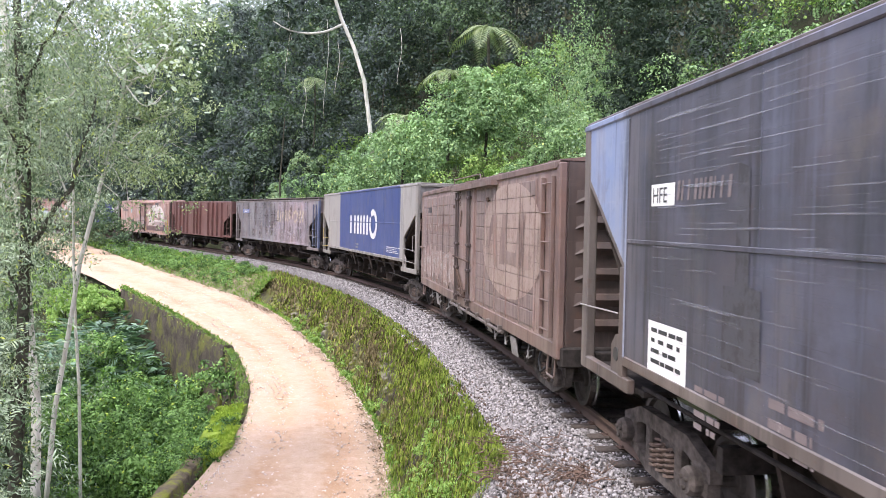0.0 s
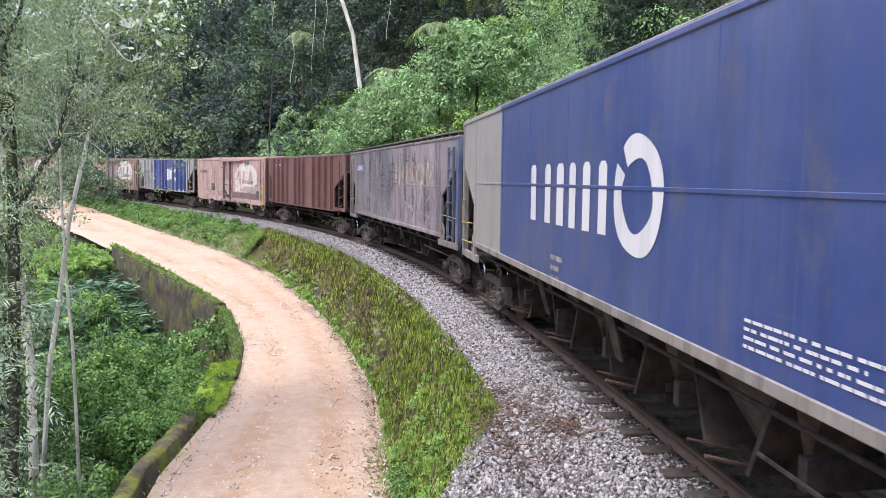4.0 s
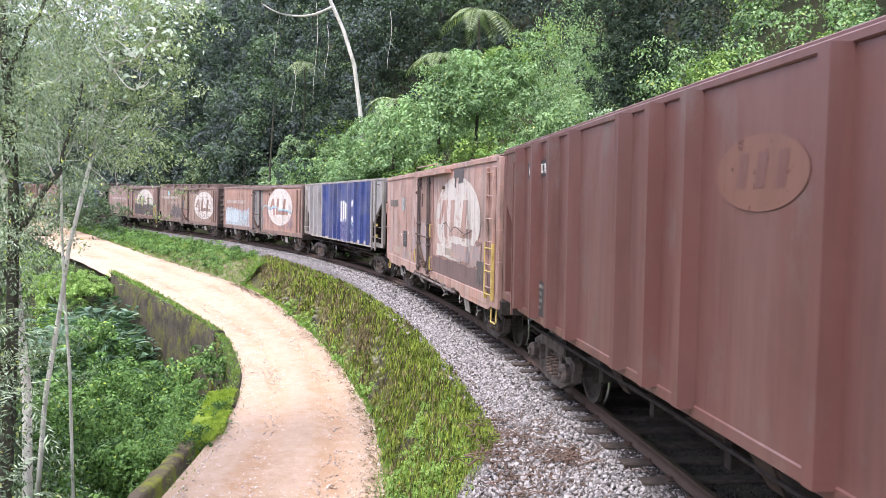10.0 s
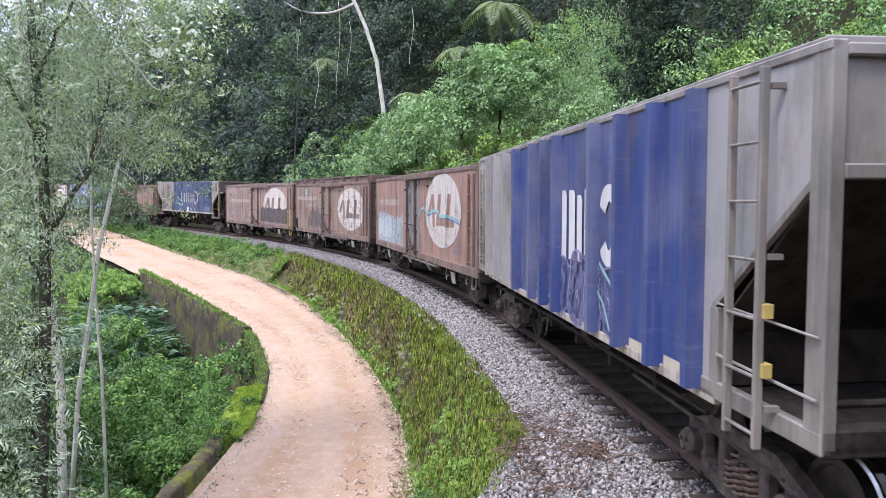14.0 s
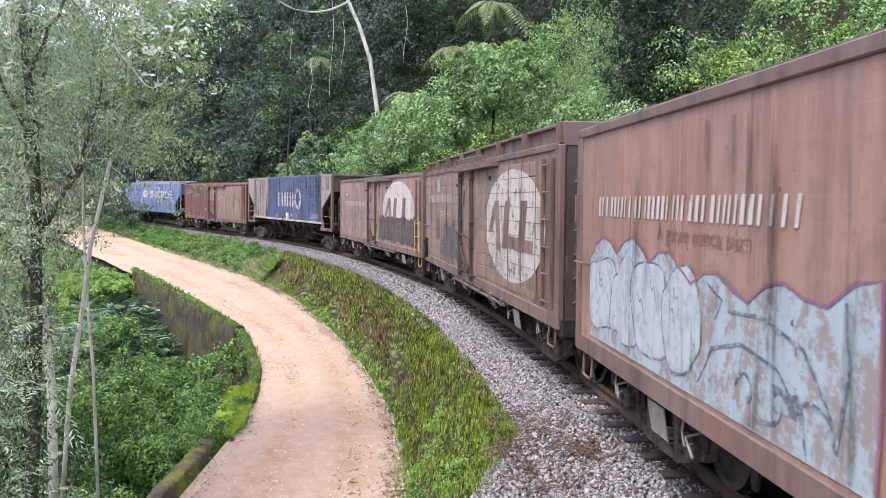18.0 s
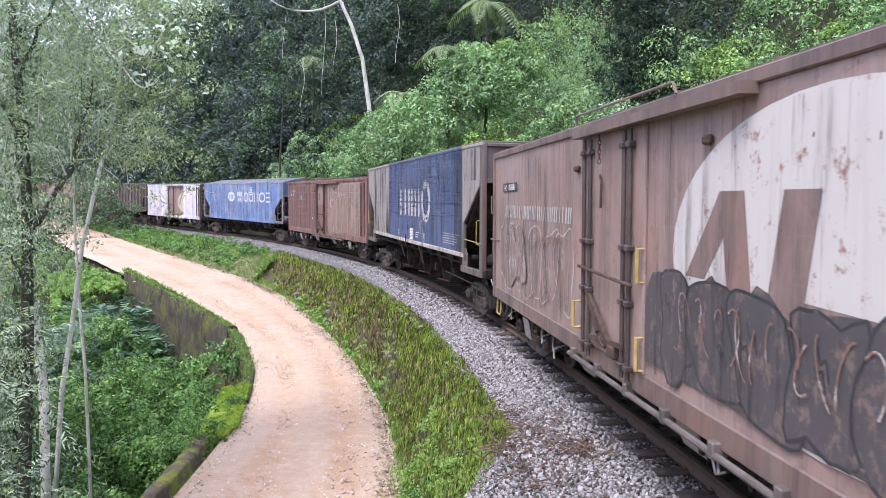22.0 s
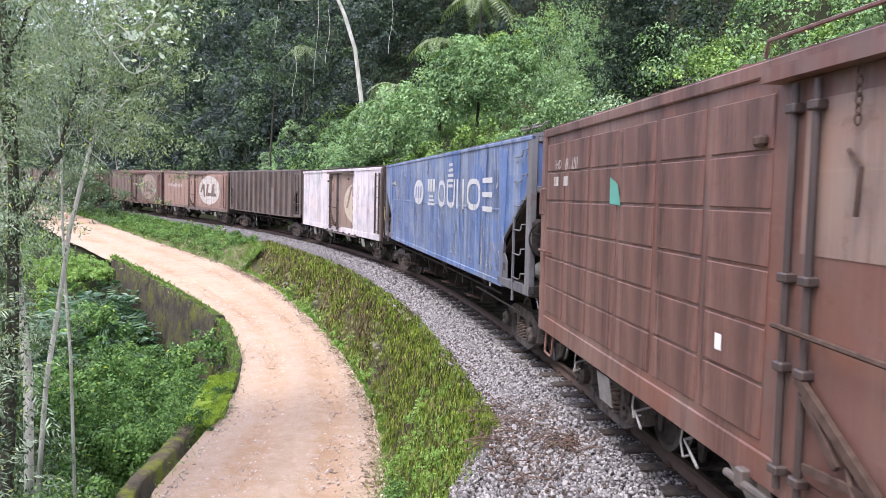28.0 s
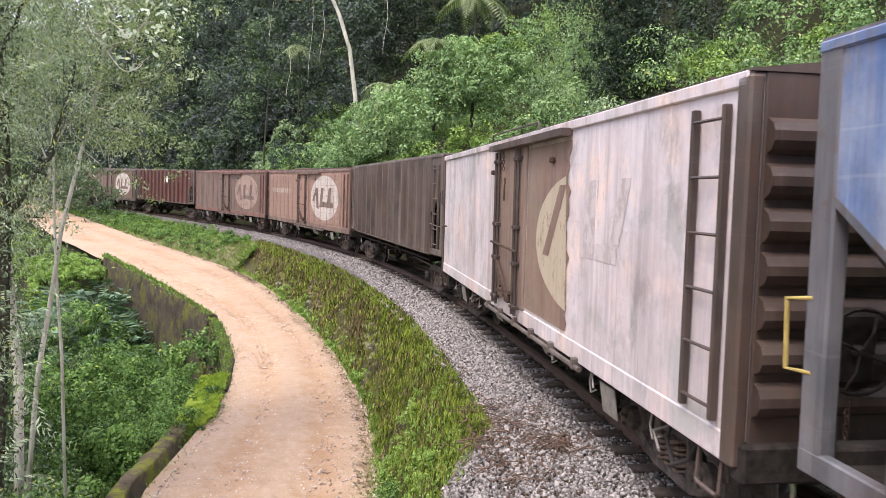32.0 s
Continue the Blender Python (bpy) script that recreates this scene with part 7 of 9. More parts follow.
scribble(w, [[(x - 0.03, z - 0.07) for x, z in wave[6:12]], [(x - 0.03, z - 0.07) for x, z in wave[13:]]], BLUE_SPRAY, yp + 0.008, 0.035, "blue line under the teal wave")
scribble(w, [[(-1.86, 2.22), (-1.87, 1.9), (-1.87, 1.45)], [(-2.3, 2.06), (-2.38, 1.8), (-2.46, 1.5)], [(-1.6, 2.35), (-1.72, 2.2), (-1.66, 2.05), (-1.78, 2.3)], [(-2.0, 2.3), (-2.2, 2.2), (-2.1, 2.1)], [(-4.3, 1.4), (-4.5, 1.6), (-4.75, 1.5), (-4.8, 1.2)]] + loops(-0.95, 1.45, 0.5, 0.4, 2, 8, 0.8) + loops(-5.2, 1.35, 0.9, 0.6, 4, 18, 0.7), BLUE_SPRAY, yp + 0.009, 0.028, "blue sprayed drips and scrawl")
for k, (xa, xb, za, zb) in enumerate(((-2.9, -3.4, 1.62, 1.95), (-3.5, -4.3, 1.5, 1.85), (-4.5, -5.0, 1.7, 2.0), (-3.0, -3.25, 1.75, 2.0))):
    patch(w, "grimy_patch", xa, xb, za, zb, worn_sign("grime_on_white", (0.35, 0.31, 0.25), (0.44, 0.41, 0.37), 0.75, 30 + k), yp + 0.0042 + 0.0003 * k, 400 + k, "grimy yellowed patch on the emblem")
dabs(w, "flaked_paint", 6.5, -6.0, 1.2, 3.2, 60, DARK_STAIN_B, yp + 0.012, 33, 0.022, "small rust scabs")

w, hl, hw = boxcar(8, "boxcar", "brown pressed-panel boxcar with raised roof edge and white emblem", COAT["brown_d"], COAT["brown_b"], "panel", door=COAT["brown_d"], roof="parapet", group=BOX, top=3.63)
box_grime(w, hw)
yp = hw + 0.017
round_emblem(w, SIGN["dark"], COAT["brown_d"], yp, -3.90, 2.33, 2.05, 1.02, (1.16, (3.43 - 1.16) / 9))
bars(w, "company_name", 6.02, 2.95, 4.2, 0.21, 1, SIGN["dark"], yp, gap=0.0)
letters(w, "motto", "A gente nunca pára", 3.91, 2.40, 0.225, SIGN["dark"], yp)
OLIVE = worn_sign("olive_bare_coat", (0.235, 0.175, 0.105), (0.17, 0.115, 0.085), 0.5, 61)
SLATE = worn_sign("slate_overpaint", (0.105, 0.105, 0.12), (0.16, 0.12, 0.105), 0.4, 62)
ROSE = worn_sign("rose_overpaint", (0.21, 0.118, 0.10), (0.16, 0.11, 0.09), 0.45, 63)
RUSTED = worn_sign("orange_rust_bloom", (0.225, 0.125, 0.075), (0.16, 0.108, 0.082), 0.62, 64)
yd = hw + 0.039
decal(w, "repainted_patch", [(0.68, 2.02), (-0.50, 2.06), (-0.50, 3.36), (0.68, 3.40)], OLIVE, yd, "olive faded stretch of the door")
decal(w, "repainted_patch", [(0.70, 1.16), (-0.45, 1.16), (-0.45, 1.98), (0.70, 1.98)], ROSE, yd, "rose repainted foot of the door")
patch(w, "repainted_patch", 0.74, 0.28, 1.98, 2.72, SLATE, yd + 0.003, 65, "slate painted square on the door")
decal(w, "repainted_patch", [(0.72, 2.15), (0.60, 2.15), (0.60, 2.72), (0.72, 2.72)], SLATE, hw + 0.042, "slate painted strip by the rods")
for k, (xa, xb, za, zb, m) in enumerate(((-1.0, -1.85, 1.7, 3.4, OLIVE), (-1.85, -2.75, 2.3, 3.42, OLIVE), (2.05, 1.25, 1.8, 2.35, RUSTED), (3.0, 2.2, 1.9, 2.5, RUSTED), (5.6, 4.7, 1.4, 2.0, RUSTED), (4.6, 3.9, 1.7, 2.3, RUSTED), (-4.9, -5.5, 1.3, 2.0, RUSTED), (5.9, 5.2, 2.2, 2.7, RUSTED), (4.35, 3.95, 3.02, 3.36, TEAL))):
    patch(w, "weathered_patch", xa, xb, za, zb, m, hw + 0.0125 + 0.0003 * k, 660 + k, "weathered patch of another tint")
bubble_word(w, 2.2, 1.25, 1.2, 0.85, 2, SMOKE, GREY_SPRAY, yp + 0.004, 47, "black and grey sprayed graffiti", 0.03)
bars(w, "number", 5.9, 3.25, 1.1, 0.13, 1, GREY_SPRAY, yp, gap=0.0)
part("rag", Geo().tube([(6.10, hw + 0.08, 1.62), (6.14, hw + 0.10, 1.5), (6.09, hw + 0.09, 1.36), (6.13, hw + 0.07, 1.2), (6.10, hw + 0.06, 1.02)], 0.07, 9, 0.035), DARK_STEEL, w, "dark rag tied to the grab iron", smooth=True)
decal(w, "data_panel", [(3.70, 1.3), (2.95, 1.3), (2.95, 1.78), (3.70, 1.78)], BLACKPLATE, yp)
bars(w, "stencil", 3.62, 1.74, 0.6, 0.4, 4, SILVER, yp + 0.003)
bubble_word(w, 3.3, 1.2, 1.7, 1.1, 4, SMOKE, GREY_SPRAY, yp + 0.004, 44, "black and grey sprayed graffiti", 0.02)
dabs(w, "flaked_paint", 5.5, -5.8, 1.2, 3.2, 50, DARK_STAIN_B, yp + 0.012, 34, 0.022, "small rust scabs")
scribble(w, loops(-2.3, 1.45, 2.6, 0.55, 12, 71, 0.5), SMOKE, yp + 0.010, 0.018, "dark scrawl over the emblem")

w, hl, hw = boxcar(9, "boxcar", "brown boxcar with bright white emblem, black and white graffiti", COAT["brown_e"], COAT["brown_b"], "smooth", group=BOX, yellow=True)
box_grime(w, hw)
yp = hw + 0.010
round_emblem(w, SIGN["orange"], COAT["brown_a"], yp, -3.72, 2.34, 2.14, 1.12)
decal(w, "sprayed_field", [(-1.0, 1.25)] + [(-1.0 - 4.9 * k / 30, 1.92 + 0.24 * abs(math.sin(k * 0.62)) + 0.05 * math.sin(k * 1.7)) for k in range(31)] + [(-5.9, 1.25)], SMOKE, yp + 0.0082, "smoky dark sprayed field over the foot of the emblem")
bubble_word(w, -1.38, 1.2, 4.7, 0.95, 7, SMOKE, BLACK_SPRAY, yp + 0.009, 52, "dark sprayed figures over the emblem", 0.03)
scribble(w, loops(-1.58, 1.5, 4.2, 0.5, 22, 53, 0.3), SIGN["brown"], yp + 0.018, 0.018, "thin grey highlights of the sprayed figures")
bars(w, "company_name", 5.68, 2.68, 4.28, 0.21, 1, SIGN["orange"], yp, gap=0.0)
letters(w, "motto", "A gente nunca pára", 3.70, 2.16, 0.225, SIGN["brown"], yp + 0.03)
decal(w, "number_panel", [(5.90, 2.92), (4.73, 2.92), (4.73, 3.08), (5.90, 3.08)], BLACKPLATE, yp)
letters(w, "class_letters", "FHD", 5.83, 2.945, 0.14, WHITE, yp + 0.003)
bars(w, "number", 5.41, 3.06, 0.55, 0.11, 1, WHITE, yp + 0.003, gap=0.0)
bubble_word(w, 6.02, 1.2, 4.6, 1.25, 6, None, worn_sign("white_spray", (0.48, 0.47, 0.45), (0.26, 0.16, 0.13), 0.45, 17), yp + 0.002, 61, "white sprayed outlines of graffiti", 0.022)
scribble(w, loops(5.92, 1.3, 4.4, 1.0, 16, 63, 0.5), SMOKE, yp + 0.009, 0.022, "dark sprayed strokes")
bubble_word(w, 5.42, 1.3, 1.3, 1.0, 2, GREY_SPRAY, SMOKE, yp + 0.007, 64, "pale sprayed letter-like block", 0.02)
dabs(w, "flaked_paint", 6.0, -6.0, 1.2, 3.2, 60, DARK_STAIN_B, yp + 0.03, 35, 0.022, "small rust scabs")

w, hl, hw = hopper(10, "hopper_wagon", "grimy blue hopper wagon with a scuffed white name and grey ends", COAT["wornblue"], COAT["dustgrey"], "flat", wheel=True, end=COAT["dust"], bright=COAT["sill"], top=4.03, cut=(1.5, 2.22, 3.18), low=1.48)
yp = hw + 0.0065
wave_word(w, 1.11, 2.27, 0.84, 4.24, SIGN["blue"], yp)
decal(w, "data_panel", [(-0.41, 1.54), (-0.92, 1.54), (-0.92, 1.89), (-0.41, 1.89)], WHITE, yp, "white notice with rows of print")
bars(w, "stencil", -0.44, 1.87, 0.45, 0.3, 6, SILVER, yp + 0.002, gap=0.7)
film(w, "grime_film", 6.3, 3.22, 1.56, 3.93, RUNS_HEAVY, hw + 0.018, "heavy dark runs down the grey end")
film(w, "grime_film", -6.4, -7.75, 3.22, 3.93, RUNS_HEAVY, hw + 0.018, "heavy dark runs down the grey end")
film(w, "grime_film", 3.18, -6.3, 1.56, 3.93, RUNS_THIN, hw + 0.019, "thin dark runs down the blue side")
film(w, "scratched_film", 3.1, -6.3, 2.2, 3.93, SCRATCH, hw + 0.021, "pale scratches along the side")
film(w, "scratched_film", 3.1, -6.3, 2.2, 3.93, SCRATCH_DARK, hw + 0.023, "dark scratches along the side")
letters(w, "class_letter", "E", -0.57, 2.05, 0.13, WHITE, yp)
bars(w, "stencil", -4.6, 1.93, 1.5, 0.30, 5, SIGN["blue"], yp, gap=0.62)
bars(w, "stencil", 1.5, 1.79, 0.25, 0.22, 4, CLEAN, yp, gap=0.5)
bars(w, "stencil", -1.26, 1.80, 0.44, 0.20, 3, WHITE, yp, gap=0.6)
scribble(w, loops(-1.8, 1.72, 0.75, 0.5, 5, 91, 0.7), SIGN["blue"], yp, 0.016, "thin pale scrawl")
bars(w, "stencil", -2.22, 1.8, 0.3, 0.28, 6, SIGN["blue"], yp, gap=0.35)
for xa, xb in ((0.69, 0.88), (-0.13, 0.14)):
    part("inspection_plate", Geo().box(xa, xb, hw - 0.01, hw + 0.016, 1.79, 2.0, 0.01), COAT["wornblue"], w, "small welded plate")
# The opening is a flat patch; the shade inside it is painted dark.
decal(w, "drain_slot", [(0.29, 1.42), (0.11, 1.42), (0.11, 1.56), (0.15, 1.64), (0.20, 1.66), (0.29, 1.66)], SLOT_DARK, hw + 0.014, "slot drawn as a flat patch, its inner shade in the dark colour")

w, hl, hw = boxcar(11, "boxcar", "rust-brown boxcar with pressed panels, faded tan end and white arch", COAT["brown_c"], COAT["brown_c"], "grid", group=BOX)
box_grime(w, hw)
decal(w, "faded_panel", [(0.70, 2.45), (-0.50, 2.45), (-0.50, 3.36), (0.70, 3.36)], COAT["tan"], hw + 0.039, "faded mauve-tan upper half of the door")
yp = hw + 0.017
decal(w, "emblem_disc", disc(-3.1, 2.15, 2.0, 0.9), SIGN["brown"], yp, "worn white arch painted on the side")
decal(w, "emblem_field", disc(-3.45, 1.98, 1.85, 0.83), COAT["tanside"], yp + 0.003, "tan field inside the white arch")
decal(w, "paint_mark", [(4.13, 2.98), (4.12, 2.70), (3.80, 2.68), (3.82, 2.74), (3.90, 2.90)], GREEN_SPRAY, yp, "green paint patch")
letters(w, "class_letters", "FHD", 6.30, 3.12, 0.17, SIGN["red"], yp)
bars(w, "number", 5.80, 3.24, 0.5, 0.14, 1, SIGN["red"], yp, gap=0.0)
for xa, xb in ((6.30, 6.10), (5.86, 5.68)):
    decal(w, "notice", [(xa, 2.90), (xb, 2.90), (xb, 3.02), (xa, 3.02)], SIGN["orange"], yp, "small worn white notice")
decal(w, "paint_mark", [(1.74, 1.66), (1.64, 1.66), (1.64, 1.78), (1.74, 1.78)], WHITE, yp)

w, hl, hw = hopper(12, "hopper_wagon", "weathered bright blue hopper wagon with white name and curved roof", COAT["skyblue"], COAT["dustgrey"], "curved", (), "hook", wheel=True, bright=COAT["skyblue"], end=COAT["skyblueend"], top=3.70, cut=(1.5, 1.95, 2.85), low=1.22)
yp = hw + 0.012
decal(w, "emblem_disc", disc(1.48, 2.78, 0.72, 0.34), CLEAN, yp, "small white oval emblem")
for dx in (0.4, 0.06, -0.3):
    decal(w, "emblem_bar", [(1.48 + dx + 0.08, 2.62), (1.48 + dx - 0.08, 2.62), (1.48 + dx - 0.14, 2.94), (1.48 + dx + 0.02, 2.94)], COAT["skyblue"], yp + 0.003)
for k, (x, wd) in enumerate(((0.2, 0.26), (-0.13, 0.26), (-0.46, 0.26))):
    decal(w, "name_block", [(x, 2.8), (x - wd, 2.8), (x - wd, 3.12), (x, 3.12)], CLEAN, yp, "small white letter shape")
for k in range(3):
    decal(w, "name_block", [(0.15 - 0.1 * k, 2.45 + 0.1 * k), (-0.72 + 0.1 * k, 2.45 + 0.1 * k), (-0.72 + 0.1 * k, 2.51 + 0.1 * k), (0.15 - 0.1 * k, 2.51 + 0.1 * k)], CLEAN, yp)
for k, (xa, xb) in enumerate(((-1.16, -1.92), (-2.10, -2.92), (-3.08, -3.74), (-4.02, -5.06), (-5.22, -5.90))):
    cx, rx, cz, rz = (xa + xb) / 2, (xa - xb) / 2, 2.76, 0.32
    g = Geo()
    if k in (0, 1, 3):
        a0, a1 = (0, 2 * math.pi) if k != 1 else (math.pi, 2 * math.pi)
        ring = [(cx + (rx - 0.06) * math.copysign(abs(math.cos(a)) ** 0.7, math.cos(a)), cz + (rz - 0.06) * math.copysign(abs(math.sin(a)) ** 0.7, math.sin(a))) for a in np.linspace(a0, a1, 29)]
        if k == 1:
            ring = [(ring[0][0], cz + rz)] + ring + [(ring[-1][0], cz + rz)]
        ribbon(g, ring, 0.13, yp)
    elif k == 2:
        for x in (xa - 0.07, xb + 0.07):
            ribbon(g, [(x, cz - rz), (x, cz), (x, cz + rz)], 0.14, yp)
    else:
        for z in (cz - rz + 0.05, cz, cz + rz - 0.05):
            ribbon(g, [(xa, z), (cx, z), (xb, z)], 0.10, yp)
    parts("name_block", g, CLEAN, w, "large white painted shape")
for k in range(5):
    wd = 0.30 - 0.05 * abs(k - 1.5)
    decal(w, "hive_stripe", [(-2.48 + wd, 2.9 + 0.12 * k), (-2.48 - wd, 2.9 + 0.12 * k), (-2.48 - wd * 0.92, 2.97 + 0.12 * k), (-2.48 + wd * 0.92, 2.97 + 0.12 * k)], CLEAN, yp + 0.003, "white stripe of a striped oval")
for x, wd, z in ((-4.9, 0.22, 3.3), (-5.3, 0.16, 3.5), (-6.3, 0.5, 3.55), (-6.0, 0.25, 2.3), (-3.6, 0.12, 2.35), (-2.7, 0.16, 2.3), (-1.2, 0.10, 2.5), (1.0, 0.14, 2.3), (5.3, 0.16, 3.5), (4.44, 0.05, 3.3), (3.33, 0.10, 3.5), (2.95, 0.04, 2.9), (0.2, 0.05, 2.6), (-1.9, 0.06, 2.4), (-3.3, 0.09, 2.5), (-4.6, 0.07, 2.45), (-5.7, 0.10, 2.4)):
    decal(w, "white_run", [(x, z), (x - wd, z), (x - wd * 0.7, 1.35), (x - wd * 0.3, 1.3)], SIGN["sky"], yp - 0.004, "run of white residue")
decal(w, "number_panel", [(6.5, 2.97), (5.55, 2.97), (5.55, 3.14), (6.5, 3.14)], BLACKPLATE, yp)
letters(w, "class_letters", "HFE", 6.43, 2.995, 0.15, WHITE, yp + 0.003)
bars(w, "number", 6.0, 3.12, 0.4, 0.12, 1, WHITE, yp + 0.003, gap=0.0)
bars(w, "stencil", hl - 3.9, 1.72, 0.9, 0.42, 5, SIGN["sky"], yp, gap=0.72)
RUST_WASH = worn_sign("rusty_wash", (0.17, 0.145, 0.13), None, 0.62, 96, True)
CHALK_WASH = worn_sign("chalky_wash", (0.36, 0.37, 0.40), None, 0.70, 97, True)
film(w, "grime_film", 6.6, -6.6, 1.4, 3.9, grime_film("grey_brown_runs", (0.095, 0.088, 0.090), (4.6, 0.30), 0.54, 0.64, 0.55, 31), hw + 0.0048, "grey-brown runs down the blue side")
film(w, "chalk_film", 6.6, -6.6, 1.4, 2.9, grime_film("white_chalk_runs", (0.42, 0.43, 0.46), (7.5, 0.42), 0.57, 0.64, 0.7, 37), hw + 0.019, "white runs over the lower side")
for k, (xa, xb, za, zb, m) in enumerate(((6.2, 5.7, 1.4, 2.5, RUST_WASH), (5.2, 4.7, 1.5, 3.4, RUST_WASH), (4.2, 3.7, 2.5, 3.55, RUST_WASH), (3.35, 3.05, 1.4, 3.55, CHALK_WASH), (3.0, 2.75, 1.5, 3.5, RUST_WASH), (1.95, 1.65, 1.6, 3.4, RUST_WASH), (-0.6, -0.9, 1.6, 2.4, CHALK_WASH), (-2.6, -3.4, 1.4, 2.2, CHALK_WASH), (-4.2, -5.0, 1.35, 2.3, CHALK_WASH), (-6.1, -6.5, 1.4, 3.5, CHALK_WASH), (0.6, 0.1, 3.2, 3.6, RUST_WASH))):
    patch(w, "weathered_band", xa, xb, za, zb, m, hw + 0.0055 + 0.0003 * k, 960 + k, "weathered vertical band of rust or chalk")
scribble(w, loops(5.6, 1.5, 1.0, 0.8, 3, 71, 0.8), worn_sign("faint_scrawl", (0.30, 0.33, 0.38), (0.12, 0.18, 0.33), 0.6, 18), yp, 0.016, "faint pale scrawl")
bars(w, "stencil", -hl + 2.2, 1.9, 0.12, 0.9, 6, SILVER, yp)
scribble(w, [[(2.35, 2.05), (1.0, 2.05)], [(2.35, 1.45), (1.0, 1.45)], [(2.35, 2.05), (2.35, 1.45)], [(1.0, 2.05), (1.0, 1.45)]], SIGN["sky"], yp + 0.002, 0.02, "thin white stencilled frame")
bars(w, "stencil", 2.8, 1.85, 0.12, 0.3, 2, CLEAN, yp, gap=0.4)
dabs(w, "flaked_paint", 6.0, -6.0, 1.3, 3.5, 160, worn_sign("rust_on_blue", (0.16, 0.12, 0.10), (0.16, 0.19, 0.3), 0.5, 46), yp + 0.004, 36, 0.03, "rusty scabs and pale flakes")

w, hl, hw = boxcar(13, "boxcar", "chalky white-washed boxcar with a tan door and brown frame", COAT["white"], COAT["grime"], "smooth", door=COAT["tan"], group=BOX, ends="round", trim=COAT["white"], wheel=True)
yp = hw + 0.004
decal(w, "bare_patch", [(-1.02, 1.15)] + [(-2.86 - 0.06 * math.sin(k * 2.3) - 0.05 * math.sin(k * 0.9), 1.15 + 2.3 * k / 23) for k in range(24)] + [(-1.02, 3.45)], COAT["tan"], hw + 0.0085, "unpainted tan stretch beside the door")
yp = hw + 0.0042
CREAM = worn_sign("cream_oval", (0.46, 0.40, 0.31), (0.27, 0.19, 0.14), 0.35, 51)
GHOST_BAR = worn_sign("ghost_bar_under_whitewash", (0.42, 0.37, 0.375), (0.54, 0.50, 0.52), 0.55, 53)
decal(w, "emblem_disc", disc(-3.31, 2.22, 1.78, 0.85, 30, radians(-77), radians(77)), CREAM, hw + 0.012, "worn cream part of an oval emblem")
decal(w, "emblem_bar", [(-1.86, 2.0), (-2.13, 2.0), (-2.79, 2.92), (-2.53, 2.92)], COAT["tan"], hw + 0.015)
decal(w, "emblem_bar", [(-3.36, 2.1), (-3.73, 2.1), (-3.85, 2.96), (-3.51, 2.96)], GHOST_BAR, yp)
decal(w, "emblem_bar", [(-3.73, 2.1), (-4.41, 2.1), (-4.41, 2.28), (-3.73, 2.28)], GHOST_BAR, yp)
decal(w, "emblem_bar", [(-4.21, 2.3), (-4.46, 2.3), (-4.71, 2.97), (-4.47, 2.97)], GHOST_BAR, yp)

w, hl, hw = hopper(14, "ribbed_hopper", "dusty dark brown hopper wagon with close upright ribs", COAT["dust"], COAT["dust"], "flat", RIBS, "bar", group=RIB, top=3.76, cut=(1.2, 2.2, 2.93), low=1.2)
decal(w, "emblem_disc", disc(-2.0, 2.0, 0.7, 0.75), SIGN["grey"], hw + 0.006, "ghost of a pale oval emblem")

w, hl, hw = boxcar(15, "boxcar", "orange-brown boxcar with a clear white round emblem", COAT["orange"], COAT["brown_b"], "panel", group=BOX)
box_grime(w, hw)
yp = hw + 0.017
round_emblem(w, SIGN["orange"], COAT["brown_b"], yp, -3.5, 2.36, 2.1, 1.05, (1.16, (3.47 - 1.16) / 9))
bars(w, "company_name", 6.1, 2.75, 3.6, 0.26, 1, SIGN["orange"], yp, gap=0.0)

w, hl, hw = boxcar(16, "boxcar", "dark red-brown boxcar with a faint yellowed emblem", COAT["brown_b"], COAT["brown_c"], "smooth", group=BOX)
box_grime(w, hw)
round_emblem(w, FADED, COAT["brown_b"], hw + 0.010)

w, hl, hw = hopper(17, "ribbed_hopper", "dark brown ribbed hopper wagon with a small white panel", COAT["maroon"], COAT["dust"], "flat", RIBS, "bar", group=RIB, top=3.76, cut=(1.2, 2.2, 2.93), low=1.2)
decal(w, "data_panel", [(-0.6, 2.7), (-1.4, 2.7), (-1.4, 3.25), (-0.6, 3.25)], WHITE, hw + 0.085, "small white panel on the ribs")

w, hl, hw = boxcar(18, "boxcar", "dull brown boxcar with a greyed white emblem", COAT["brown_b"], COAT["dustgrey"], "smooth", group=BOX)
round_emblem(w, SIGN["dark"], COAT["brown_b"], hw + 0.010)

w, hl, hw = boxcar(19, "boxcar", "pale grey boxcar closing the visible train", COAT["grey"], COAT["dustgrey"], "smooth", group=BOX)


# ---- vegetation ----
def unit(v): return v / np.maximum(np.linalg.norm(v, axis=-1, keepdims=True), 1e-9)


def leaf_quads(p, n, size, rng, width=0.45, droop=0.35, fold=0.18):
    """Folded leaves: four corners each, from stalk to tip."""
    k = len(p)
    d = rng.normal(size=(k, 3))
    d = unit(d - n * (d * n).sum(1)[:, None] + np.array([0, 0, -droop]))
    side = unit(np.cross(n, d))
    up = np.cross(d, side)
    L = np.asarray(size)[:, None]
    mid = p + d * L * 0.45 + up * L * fold
    return np.stack([p, mid + side * L * width / 2 - up * L * fold, p + d * L, mid - side * L * width / 2 - up * L * fold], 1)


